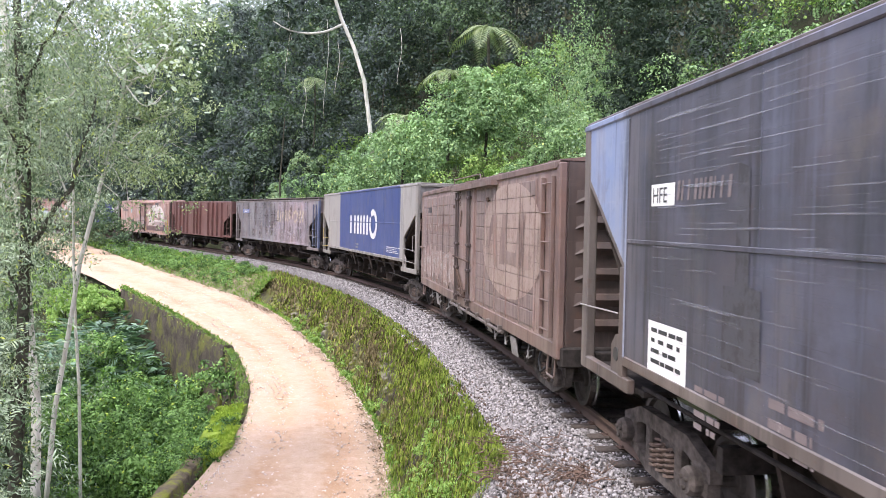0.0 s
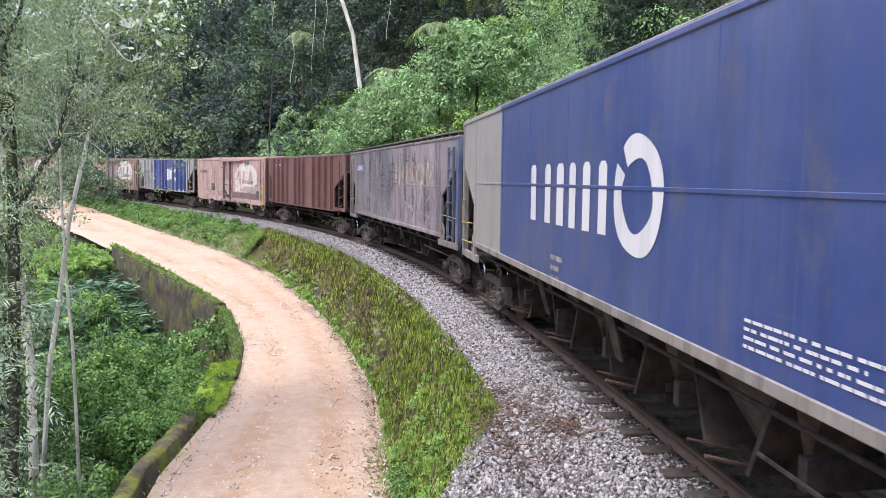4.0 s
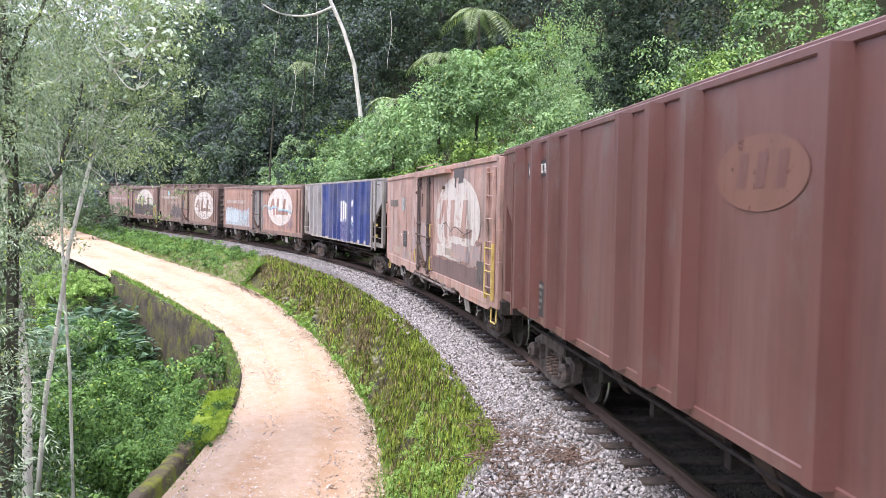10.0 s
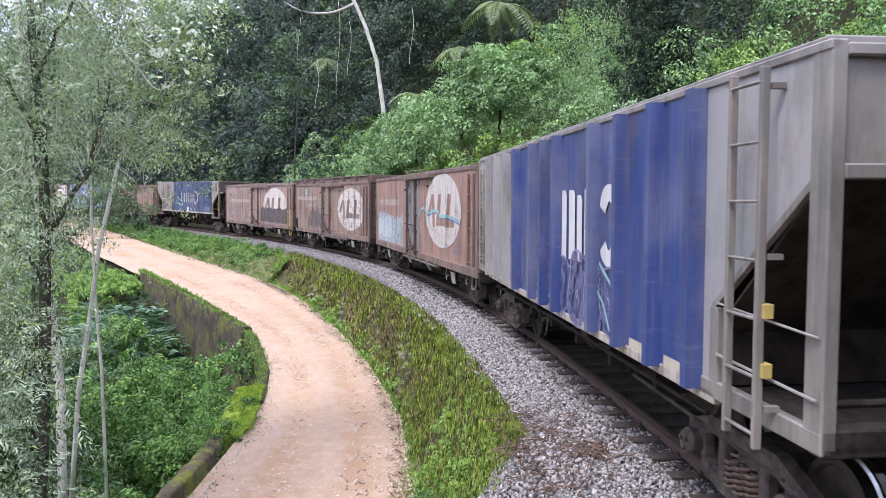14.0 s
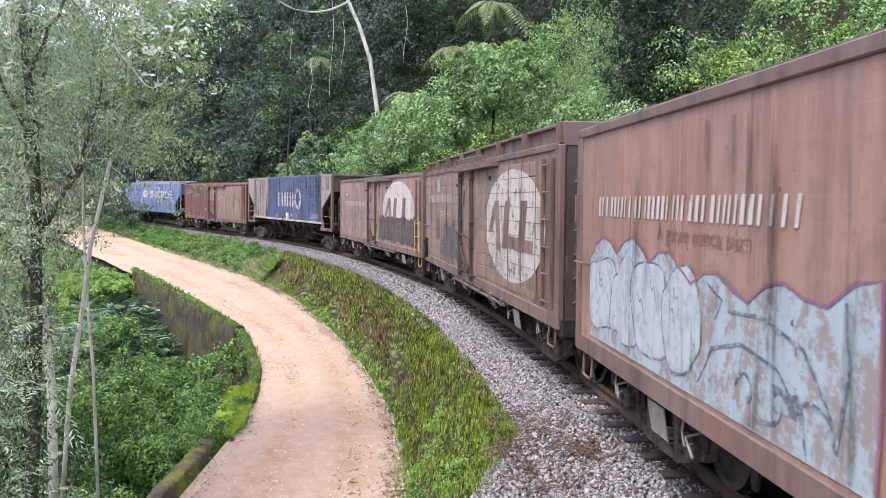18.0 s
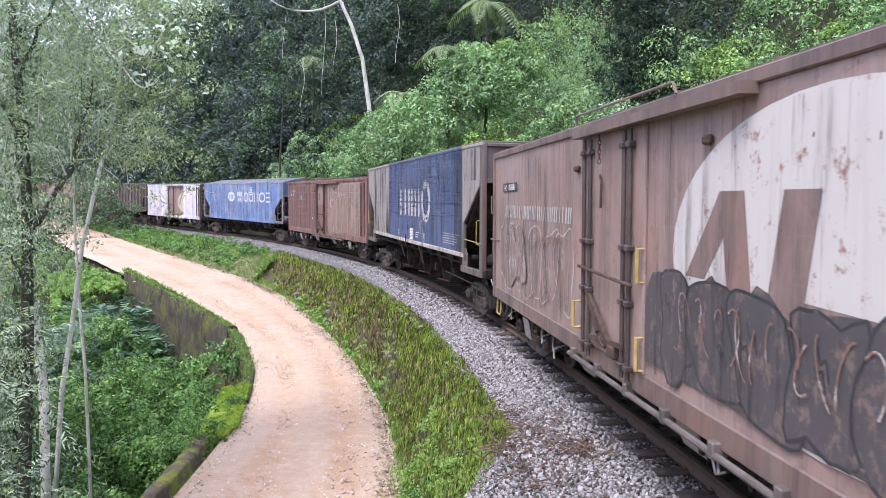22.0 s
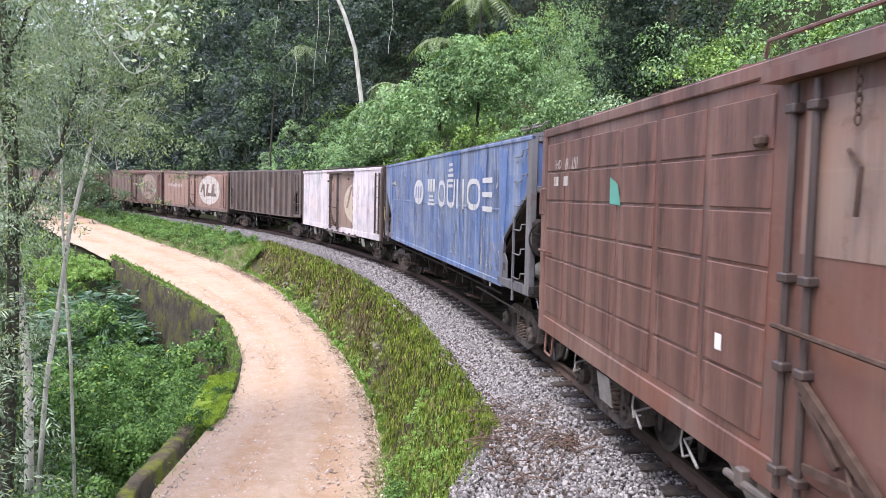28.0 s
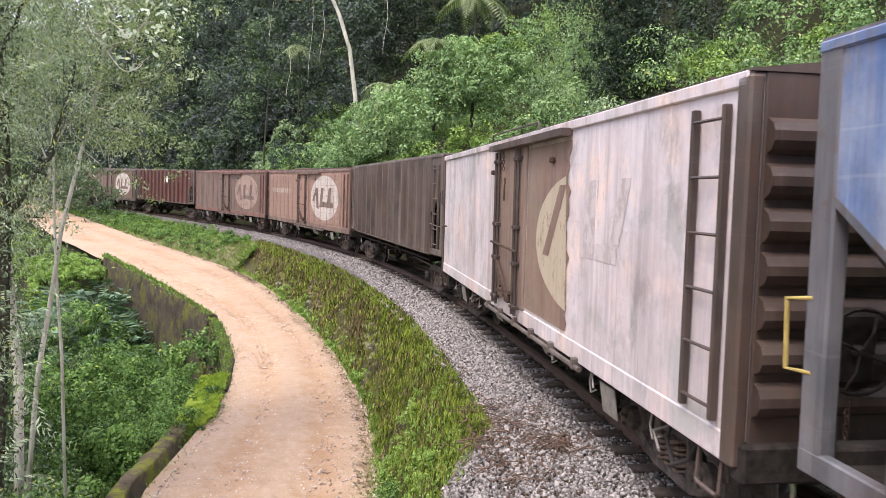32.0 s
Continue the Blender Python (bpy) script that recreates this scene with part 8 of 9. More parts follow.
def bush_leaves(c, r, rng, subs, per, leaf, flat=0.8, low=-0.25, width=0.45, droop=0.35, spread=1.0):
    """Leaves of many bushes at once: c centres, r radii; each bush is a heap of separate tufts with leaves on their outside."""
    m = len(c)
    d = unit(rng.normal(size=(m, subs, 3)))
    d[..., 2] = np.where(d[..., 2] < low, -d[..., 2], d[..., 2])
    sc = c[:, None] + d * (r[:, None, None] * rng.uniform(0.55, 1.05, (m, subs, 1))) * np.array([1, 1, flat])
    sr = r[:, None] * rng.uniform(0.20, 0.44, (m, subs)) * spread
    e = unit(rng.normal(size=(m, subs, per, 3)) + np.array([0, 0, 0.35]) + d[:, :, None] * 0.35)
    p = sc[:, :, None] + e * (sr[:, :, None, None] * rng.uniform(0.7, 1.08, (m, subs, per, 1))) * np.array([1, 1, 0.85])
    n = unit(e * 1.0 + np.array([0, 0, 0.35]) + rng.normal(0, 0.33, e.shape))
    lf = np.broadcast_to(np.asarray(leaf).reshape(-1, 1, 1), (m, subs, per)) * rng.uniform(0.55, 1.4, (m, subs, per))
    return leaf_quads(p.reshape(-1, 3), n.reshape(-1, 3), lf.reshape(-1), rng, width, droop)


def sprays(base, way, length, pairs, leaf, rng, width=0.3, sag=0.5, spread=0.9):
    """Arching stems with leaves in two ranks: base and direction of each stem, metres."""
    k = len(base)
    u = np.linspace(0.12, 1, pairs)[None, :, None]
    L = np.asarray(length).reshape(k, 1, 1)
    c = base[:, None] + way[:, None] * L * u + np.array([0, 0, -1.0]) * (sag * L * u * u)
    t = unit(way[:, None] + np.array([0, 0, -2.0]) * sag * u)
    side = unit(np.cross(t, np.array([0, 0, 1.0]) + rng.normal(0, 0.15, (k, 1, 3))))
    out = []
    for sg in (1, -1):
        d = unit(side * sg * spread + t * 0.55 + rng.normal(0, 0.12, c.shape) + np.array([0, 0, -0.15]))
        l = (np.asarray(leaf).reshape(-1, 1, 1) * rng.uniform(0.8, 1.15, c.shape[:2] + (1,))) * np.sin(np.pi * (0.15 + 0.75 * u))
        x = unit(np.cross(d, np.cross(t, d) + np.array([0, 0, 0.3])))
        mid = c + d * l * 0.45
        out.append(np.stack([c, mid + x * l * width / 2, c + d * l + np.array([0, 0, -0.12]) * l, mid - x * l * width / 2], 2).reshape(-1, 4, 3))
    return np.concatenate(out)


def leaf_mesh(name, quads, mat):
    q = np.concatenate(quads) if isinstance(quads, list) else quads
    return mesh_from(name, q.reshape(-1, 3), np.arange(len(q) * 4).reshape(-1, 4), mat)


def on_ground(s, o):
    p = at(s, o)
    p[:, 2] = ground_z(s, o, p[:, 0], p[:, 1])
    return p


rng = np.random.default_rng(21)
# shrubs heaped on the cutting beside the line, of three greens
gs_, go_ = np.meshgrid(np.arange(-6, 60, 1.8), np.arange(4.4, 20, 1.75), indexing="ij")
ss = gs_.ravel() + rng.uniform(-0.9, 0.9, gs_.size)
oo = go_.ravel() + rng.uniform(-0.8, 0.8, gs_.size)
limit = np.interp(ss, [-6, 10, 16.5, 18.2, 19, 21, 22, 32, 42, 50, 56, 60], [20, 19, 15, 9, 6.0, 6.0, 12.5, 15, 14, 13, 11.5, 8])
keep = (oo < limit) & (rng.uniform(0, 1, len(ss)) < 0.93)
ss, oo = ss[keep], -oo[keep]
base = on_ground(ss, oo)
rad = rng.uniform(1.0, 2.0, len(ss))
rise = np.clip((-oo - 4.0) / 3.5, 0.1, 1)
base[:, 2] += rad * 0.6 + rng.uniform(0, 1, len(ss)) ** 1.6 * 3.4 * rise
dist = np.hypot(base[:, 0], base[:, 1])
sort = (np.sin(ss * 0.37 + 1.0) + np.sin(-oo * 0.61 + ss * 0.12) + rng.normal(0, 0.55, len(ss)))
for name, mat, lo, hi, words in (("shrub_thicket", LEAF_SHRUB, -0.55, 0.75, "thicket of green broad-leaved shrubs on the cutting slope"), ("pale_shrubs", LEAF_SHRUB_PALE, -9, -0.55, "pale grey-green shrubs mounded on the cutting slope"), ("yellow_green_shrubs", LEAF_SHRUB_YELLOW, 0.75, 9, "bright yellow-green shrubs mounded on the cutting slope")):
    m = (sort >= lo) & (sort < hi)
    q = [bush_leaves(base[m], rad[m], rng, 16, 98, 0.056 + 0.0024 * dist[m], flat=1.1, width=0.5, spread=0.9)]
    stems = base[m][rng.integers(0, m.sum(), 130)] + rng.normal(0, 0.8, (130, 3)) * np.array([1, 1, 0.2]) + np.array([0, 0, 0.9])
    dd = np.hypot(stems[:, 0], stems[:, 1])
    q.append(sprays(stems, unit(rng.normal(0, 0.55, (130, 3)) + np.array([0, 0, 1.0])), rng.uniform(0.7, 1.8, 130), 11, 0.08 + 0.0036 * dd, rng, 0.35, 0.35))
    tagged(new(name, leaf_mesh(name, q, mat)), words, "shrubs", kind="stuff")
n = 190
ss = rng.uniform(-4, 56, n)
oo = -rng.uniform(3.3, 5.6, n)
base = on_ground(ss, oo)
rad = rng.uniform(0.4, 0.9, n)
base[:, 2] += rad * 0.7
dist = np.hypot(base[:, 0], base[:, 1])
low_q = bush_leaves(base, rad, rng, 10, 28, 0.07 + 0.004 * dist)
tagged(new("trackside_brush", leaf_mesh("trackside_brush", low_q, LEAF_SHRUB)), "low green brush at the foot of the cutting", "shrubs", kind="stuff")

# dark forest standing above and behind
n = 1150
ss = np.concatenate([rng.uniform(-4, 60, 330), rng.uniform(50, 130, 350), rng.uniform(-8, 18, 80), rng.uniform(60, 125, 300), rng.uniform(30, 80, 90)])
oo = np.concatenate([rng.uniform(0, 1, 330) ** 1.5 * 20, rng.uniform(4.5, 30, 350), rng.uniform(17, 28, 80), rng.uniform(4.0, 17, 300), rng.uniform(17, 30, 90)])
oo[:330] += np.interp(ss[:330], [-6, 10, 18, 22, 26, 32, 42, 50, 60], [18, 17, 9.5, 9.5, 14, 15.5, 15, 13.5, 10])
oo = -oo
base = on_ground(ss, oo)
rad = rng.uniform(1.5, 3.0, n)
rad[1060:] += 0.8
tall = rng.uniform(1.5, 13, n)
tall[760:1060] = rng.uniform(0.3, 6.5, 300)
tall[1060:] = rng.uniform(6, 15, 90)
base[:, 2] += tall
dist = np.hypot(base[:, 0], base[:, 1])
pick = rng.integers(0, 3, n)
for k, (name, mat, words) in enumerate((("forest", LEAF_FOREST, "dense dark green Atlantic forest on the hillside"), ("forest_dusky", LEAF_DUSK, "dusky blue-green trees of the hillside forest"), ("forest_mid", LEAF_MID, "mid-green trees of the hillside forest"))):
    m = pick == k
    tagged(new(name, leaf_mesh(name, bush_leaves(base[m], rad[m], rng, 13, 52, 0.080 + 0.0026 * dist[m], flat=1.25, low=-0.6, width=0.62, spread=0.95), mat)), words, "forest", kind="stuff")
g = Geo()
for k in range(0, n, 5):
    b = Vector(base[k])
    foot = b - Vector((0, 0, tall[k] + 0.5))
    g.tube([foot, foot.lerp(b, 0.5) + Vector(rng.normal(0, 0.25, 3)), b], rng.uniform(0.05, 0.15), 6, 0.05)
trunks = new("forest_trunks", g.mesh("forest_trunks", BARK))
tagged(trunks, "thin dark trunks standing in the forest", "trunks", kind="stuff")
# unseen trees added behind the camera and above the near bank, blocking sky light
turn = np.concatenate([rng.uniform(85, 275, 36), rng.uniform(44, 75, 4)])
far = np.concatenate([rng.uniform(10, 24, 36), rng.uniform(10, 18, 4)])
ax, ay = -far * np.sin(np.radians(turn)), far * np.cos(np.radians(turn))
clear = (np.abs(ax - 2.4) > 3.2) | (ay > -1)
ax, ay = ax[clear], ay[clear]
base = np.stack([ax, ay, rng.uniform(0.5, 12, len(ax))], -1)
tagged(new("bank_trees", leaf_mesh("bank_trees", bush_leaves(base, rng.uniform(1.6, 2.8, len(ax)), rng, 12, 22, np.full(len(ax), 0.42), flat=1.3, low=-0.6, width=0.6), LEAF_MID)), "added trees out of view that block sky light from the near wagons", "trees", kind="stuff")
# a far wooded ridge closing the view, distance haze put into its leaf colour
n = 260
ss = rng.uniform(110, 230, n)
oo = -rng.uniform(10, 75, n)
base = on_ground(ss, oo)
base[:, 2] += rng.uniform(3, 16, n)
ridge = new("far_forest", leaf_mesh("far_forest", bush_leaves(base, rng.uniform(3, 5.5, n), rng, 10, 16, np.full(n, 1.0), flat=1.1, low=-0.8), LEAF_HAZED))
tagged(ridge, "far wooded ridge in dull green, paled with haze in its colour", "forest", kind="stuff")

# growth in the gully below the road
n = 340
ss = rng.uniform(2, 37, n)
oo = road_l(ss) + np.where(ss > 13, 0.9, 1.6) + rng.uniform(0, 1, n) ** 1.3 * 13
base = on_ground(ss, oo)
rad = rng.uniform(0.55, 1.35, n)
base[:, 2] += rad * 0.5 + rng.uniform(0, 1, n) ** 2 * 2.1 + np.interp(ss, [0, 15, 40], [0.6, 1.2, 1.0])
dist = np.hypot(base[:, 0], base[:, 1])
gully = new("gully_growth", leaf_mesh("gully_growth", bush_leaves(base, rad, rng, 13, 56, 0.055 + 0.0030 * dist, width=0.5, spread=0.85), LEAF_GULLY))
tagged(gully, "lush green undergrowth filling the gully beside the road", "undergrowth", kind="stuff")
n = 330
ss = rng.uniform(15, 40, n)
oo = road_l(ss) + 0.9 + rng.uniform(0, 1, n) ** 1.2 * 7
base = on_ground(ss, oo)
base[:, 2] += rng.uniform(0.2, 2.2, n)
way = unit(rng.normal(0, 0.6, (n, 3)) * np.array([1, 1, 0.2]) + np.array([0, 0, 0.9]))
ginger = new("ginger_lilies", leaf_mesh("ginger_lilies", sprays(base, way, rng.uniform(1.1, 2.0, n), 9, 0.42, rng, 0.17, 0.42), leaf_mat("ginger_leaf", (0.04, 0.11, 0.035), (0.16, 0.30, 0.12), (0.22, 0.32, 0.08), 0.6, 0.2)))
tagged(ginger, "dark glossy long-leaved plants crowding the gully", "undergrowth", kind="stuff")
n = 420
ss = rng.uniform(3, 22, n)
oo = road_l(ss) + 1.1 + rng.uniform(0, 1, n) ** 1.2 * 7
base = on_ground(ss, oo)
base[:, 2] += rng.uniform(0.3, 1.9, n)
way = unit(rng.normal(0, 0.8, (n, 3)) * np.array([1, 1, 0.2]) + np.array([0, 0, 0.7]))
ferns = new("gully_ferns", leaf_mesh("gully_ferns", sprays(base, way, rng.uniform(0.6, 1.2, n), 13, 0.20, rng, 0.28, 0.6), LEAF_FERN))
tagged(ferns, "light green ferns arching over the gully edge", "ferns", kind="stuff")
n = 260
ss = rng.uniform(5, 30, n)
oo = road_l(ss) + 1.0 + rng.uniform(0, 1, n) * 7
base = on_ground(ss, oo)
base[:, 2] += rng.uniform(0.6, 2.4, n)
k = 9
p = np.repeat(base, k, 0) + rng.normal(0, 0.22, (n * k, 3))
broad = new("broad_leaved_plants", leaf_mesh("broad_leaved_plants", leaf_quads(p, unit(np.array([0, 0, 1.0]) + rng.normal(0, 0.4, p.shape)), rng.uniform(0.10, 0.26, len(p)), rng, 0.6, 0.5), LEAF_BROAD))
tagged(broad, "broad pale-green leaves standing over the gully growth", "undergrowth", kind="stuff")
# bushes and long-leaved plants standing against the gully wall, lower towards its near end
n = 230
ss = rng.uniform(21, 40, n)
out = 0.75 + rng.uniform(0, 1, n) ** 1.2 * 6.0
oo = road_l(ss) + out
base = at(ss, oo, road_z(ss) + np.interp(ss, [21, 26, 32, 40], [-2.6, -3.1, -2.1, -1.4]) - 0.16 * out - rng.uniform(0, 1.3, n))
rad = rng.uniform(0.45, 0.95, n)
near = ss < 31
hedge = new("wall_bushes", leaf_mesh("wall_bushes", bush_leaves(base[near], rad[near], rng, 13, 70, np.full(near.sum(), 0.095), width=0.45, droop=0.6), LEAF_GULLY))
tagged(hedge, "fresh green bushes leaning against the gully wall", "undergrowth", kind="stuff")
stem = np.repeat(base[~near], 4, 0) + rng.normal(0, 0.4, (4 * (~near).sum(), 3))
way = unit(rng.normal(0, 0.55, stem.shape) * np.array([1, 1, 0.2]) + np.array([0, 0, 0.9]))
lilies = new("wall_lilies", leaf_mesh("wall_lilies", sprays(stem, way, rng.uniform(0.9, 1.7, len(stem)), 7, 0.80, rng, 0.17, 0.5), leaf_mat("lily_leaf", (0.022, 0.060, 0.032), (0.20, 0.320, 0.21), (0.2, 0.3, 0.12), 0.4, 0.4)))
tagged(lilies, "dark long-leaved plants massed before the gully wall", "undergrowth", kind="stuff")
# bright bushes where the gully wall begins
n = 46
ss = rng.uniform(41.0, 50, n)
oo = road_l(ss) + rng.uniform(0.25, 2.6, n)
base = at(ss, oo, road_z(ss) - 0.15 - 0.28 * (oo - road_l(ss)) - rng.uniform(0, 0.5, n))
corner = new("corner_bushes", leaf_mesh("corner_bushes", bush_leaves(base, rng.uniform(0.3, 0.55, n), rng, 10, 50, np.full(n, 0.11), low=-0.8), LEAF_WEED))
tagged(corner, "bright low bushes at the start of the gully wall", "undergrowth", kind="stuff")
# low herbs on the far side of the road and at its edges
n = 420
ss = 40.5 + 45 * rng.uniform(0, 1, n) ** 1.5
oo = road_l(ss) + 0.7 + rng.uniform(0, 1, n) ** 1.3 * 9
base = on_ground(ss, oo)
rad = rng.uniform(0.4, 0.9, n)
base[:, 2] += rad * 0.3
herbs = new("roadside_herbs", leaf_mesh("roadside_herbs", bush_leaves(base, rad, rng, 10, 34, np.full(n, 0.15)), LEAF_WEED))
tagged(herbs, "low green herbs along the far edge of the road", "undergrowth", kind="stuff")


def blades(p, way, length, width, rng):
    """Grass blades or strands: narrow bent quads from p along way."""
    side = unit(np.cross(way, rng.normal(size=p.shape)))
    L, W = np.asarray(length)[:, None], np.asarray(width)[:, None]
    bend = p + way * L * 0.55
    tip = p + way * L + np.array([0, 0, -0.25]) * L
    return np.stack([p - side * W / 2, bend - side * W / 2, tip, bend + side * W / 2], 1)


# moss and grass hanging over the wall in separate drapes, with dark gaps between
n, per = 1700, 60
ds = WALL_A + (WALL_B - WALL_A) * rng.uniform(0, 1, n) ** 1.35
df = rng.uniform(-0.03, 0.98, n)
bare = (hump(ds * 1.0, df * 6.0, 1.1, 2.0) > 0.1) & (rng.uniform(0, 1, n) < np.interp(ds, [3, 10, 16], [0.45, 0.75, 0.92]))
ds = np.concatenate([ds[~bare], rng.uniform(WALL_A, WALL_B, 420)])
df = np.concatenate([df[~bare], rng.uniform(-0.03, 0.06, 420)])
n = len(ds)
wide = (0.045 + 0.0035 * ds)[:, None]
ss = (ds[:, None] + rng.normal(0, 1, (n, per)) * wide)
ff = np.clip(df[:, None] + rng.normal(0, 1, (n, per)) * rng.uniform(0.04, 0.15, (n, 1)), -0.03, 1)
wo, wz = wall_face(ss.ravel(), ff.ravel())
bulge = (rng.uniform(0.04, 0.46, n)[:, None] * np.exp(-((ss - ds[:, None]) / wide) ** 2)).ravel() * rng.uniform(0.3, 1.0, n * per)
p = at(ss.ravel(), wo + bulge, wz)
outw = unit(at(ss.ravel(), wo + 1.0, wz) - at(ss.ravel(), wo, wz))
lift = np.where(rng.uniform(0, 1, (len(p), 1)) < 0.13, 1.0, -1.0)
way = unit(outw * rng.uniform(0.05, 0.3, (len(p), 1)) + np.array([0, 0, 1.0]) * lift + rng.normal(0, 0.12, p.shape))
size = 0.13 + 0.0045 * ss.ravel()
long_ = np.repeat(rng.uniform(0.7, 1.9, n), per)
q = blades(p, way, 0.55 * size * long_ * rng.uniform(0.5, 1.3, len(p)), 0.014 + 0.0013 * ss.ravel(), rng)
dead = np.repeat(rng.uniform(0, 1, n) < np.interp(ds, [3, 8, 13, 26], [0.16, 0.28, 0.55, 0.62]) * np.interp(df, [0.0, 0.2, 0.75, 1], [0.6, 1.0, 1.0, 0.35]), per)
strands = new("moss_strands", leaf_mesh("moss_strands", q[~dead], MOSS_BLADE))
tagged(strands, "yellow-green moss and grass hanging over the wall", "moss", kind="stuff")
dry = new("dry_moss", leaf_mesh("dry_moss", q[dead], DRY_BLADE))
tagged(dry, "dry brown moss and dead grass on the wall", "moss", kind="stuff")
# fresh green growth over the wall's nearer end and here and there farther on
n = 760
ds = np.concatenate([3.2 + 5.5 * rng.uniform(0, 1, 560) ** 1.5, rng.uniform(9.5, 30, 200)])
df = np.concatenate([rng.uniform(0.05, 1, 560), 1 - 0.25 * rng.uniform(0, 1, 200) ** 2])
keep = rng.uniform(0, 1, n) < np.where(ds < 9, 0.35 + 0.5 * df ** 2, 0.3)
ds, df = ds[keep], df[keep]
wo, wz = wall_face(ds, df)
climb = new("wall_weeds", leaf_mesh("wall_weeds", bush_leaves(at(ds, wo + 0.06, wz), 0.10 + 0.006 * ds + rng.uniform(0, 0.1, len(ds)), rng, 6, 22, 0.03 + 0.0028 * ds, low=-0.9), LEAF_WEED))
tagged(climb, "fresh green weeds growing out of the mossy wall", "weeds", kind="stuff")
# green tufts along the wall's foot and crest, on the bank and beside the road
n = 26000
s1 = 2.5 + 35 * rng.uniform(0, 1, 9000) ** 2.4
o1 = wall_foot(s1) + np.abs(rng.normal(0, 1, 9000)) * np.interp(s1, [3, 7, 10, 38], [0.34, 0.22, 0.08, 0.07]) + 0.02
z1 = road_z(s1) + 0.0
s2 = rng.uniform(3, 37, 2500)
o2, z2 = wall_top(s2) + rng.normal(0, 0.06, 2500), np.full(2500, -0.45)
s3 = 37 + 45 * rng.uniform(0, 1, 11000) ** 1.3
f3 = rng.uniform(0.05, 1.0, 11000)
o3 = wall_top(s3) + f3 * (road_r(s3) - wall_top(s3))
z3 = -0.44 + f3 * (road_z(s3) + 0.42) + 0.25 * np.sin(math.pi * f3)
s4 = rng.uniform(0, 40, 1300)
o4, z4 = road_l(s4) + rng.normal(0.14, 0.12, 1300), road_z(s4) - 0.02
s5 = rng.uniform(11.2, 16.2, 7000)
o5 = road_l(s5) + 0.1 + rng.uniform(0, 1, 7000) ** 1.2 * 0.75
z5 = road_z(s5) + 0.12 - 0.10 * (o5 - road_l(s5)) + 0.06 * hump(s5, o5, 0.5)
s6 = np.concatenate([rng.uniform(24.6, 42, 1500), rng.uniform(14.5, 24.6, 900)])
o6 = road_l(s6) + rng.normal(0.2, 0.1, 2400)
z6 = road_z(s6) + np.where(s6 > 24.6, 0.2, 0.08)
s, o, z = (np.concatenate(q) for q in ((s1, s2, s3, s4, s6), (o1, o2, o3, o4, o6), (z1, z2, z3, z4, z6)))
p = at(s, o, z)
way = unit(np.array([0, 0, 1.0]) + rng.normal(0, 0.5, p.shape))
tufts = new("verge_grass", leaf_mesh("verge_grass", blades(p, way, (0.06 + 0.003 * s) * rng.uniform(0.6, 1.8, len(p)), 0.010 + 0.0010 * s, rng), GRASS))
tagged(tufts, "fresh green grass tufts along the verges", "grass", kind="stuff")
p5 = at(s5, o5, z5)
w5 = unit(np.array([0, 0, 1.0]) + rng.normal(0, 0.6, p5.shape))
moss5 = new("moss_tufts", leaf_mesh("moss_tufts", blades(p5, w5, 0.10 * rng.uniform(0.5, 1.5, len(p5)), np.full(len(p5), 0.022), rng), MOSS_TUFT))
tagged(moss5, "bright yellow-green moss and ferns on the rubble block", "moss", kind="stuff")
# a leafy thicket between the road and the line at the bend
c = np.concatenate([at(np.array([66, 69, 72, 75, 78.0]), 4.6 + 0.2 * np.arange(5.0), np.array([0.2, 0.6, 1.0, 0.8, 0.6])), at(np.array([68, 71, 74, 77.0]), 5.4 + 0.1 * np.arange(4.0), np.array([1.8, 2.6, 3.0, 2.2]))])
thicket = new("bend_thicket", leaf_mesh("bend_thicket", bush_leaves(c, rng.uniform(1.3, 2.0, len(c)), rng, 16, 50, np.full(len(c), 0.24), flat=1.2, low=-0.7), LEAF_MID))
tagged(thicket, "dark green thicket between the road and the line", "shrubs", kind="stuff")
# broad-leaved weeds at the wall's foot, on the bank and over the kerb
s1 = rng.uniform(2.8, 6.5, 70)
o1 = wall_foot(s1) - rng.uniform(-0.25, 0.1, 70)
b1 = at(s1, o1, road_z(s1) + rng.uniform(0.05, 0.5, 70) * (s1 < 8))
s2 = 40 + 40 * rng.uniform(0, 1, 300)
f2 = rng.uniform(0.1, 0.95, 300)
o2 = wall_top(s2) + f2 * (road_r(s2) - wall_top(s2))
b2 = at(s2, o2, -0.44 + f2 * (road_z(s2) + 0.42) + 0.25)
s3 = rng.uniform(10.5, 16.5, 60)
b3 = at(s3, road_l(s3) + rng.uniform(0.1, 1.5, 60), road_z(s3) - rng.uniform(-0.15, 0.35, 60))
weeds = [bush_leaves(b1, rng.uniform(0.1, 0.2, 70), rng, 5, 18, np.full(70, 0.05)), bush_leaves(b2, rng.uniform(0.2, 0.5, 300), rng, 7, 26, np.full(300, 0.12)), bush_leaves(b3, rng.uniform(0.2, 0.4, 60), rng, 6, 26, np.full(60, 0.07))]
n = 5200
sl = np.concatenate([rng.uniform(33, 52, 3200), rng.uniform(6, 40, 2000)])
fl = rng.uniform(0, 1, n)
ol = np.where(sl > 38, wall_top(sl) + fl * (road_r(sl) - wall_top(sl) + 0.5), road_r(sl) + 0.05 + np.abs(rng.normal(0, 0.22, n)))
zl = np.where((sl > 38) & (ol < road_r(sl)), -0.44 + fl * (road_z(sl) + 0.42) + 0.25 * np.sin(math.pi * fl), road_z(sl)) + 0.03
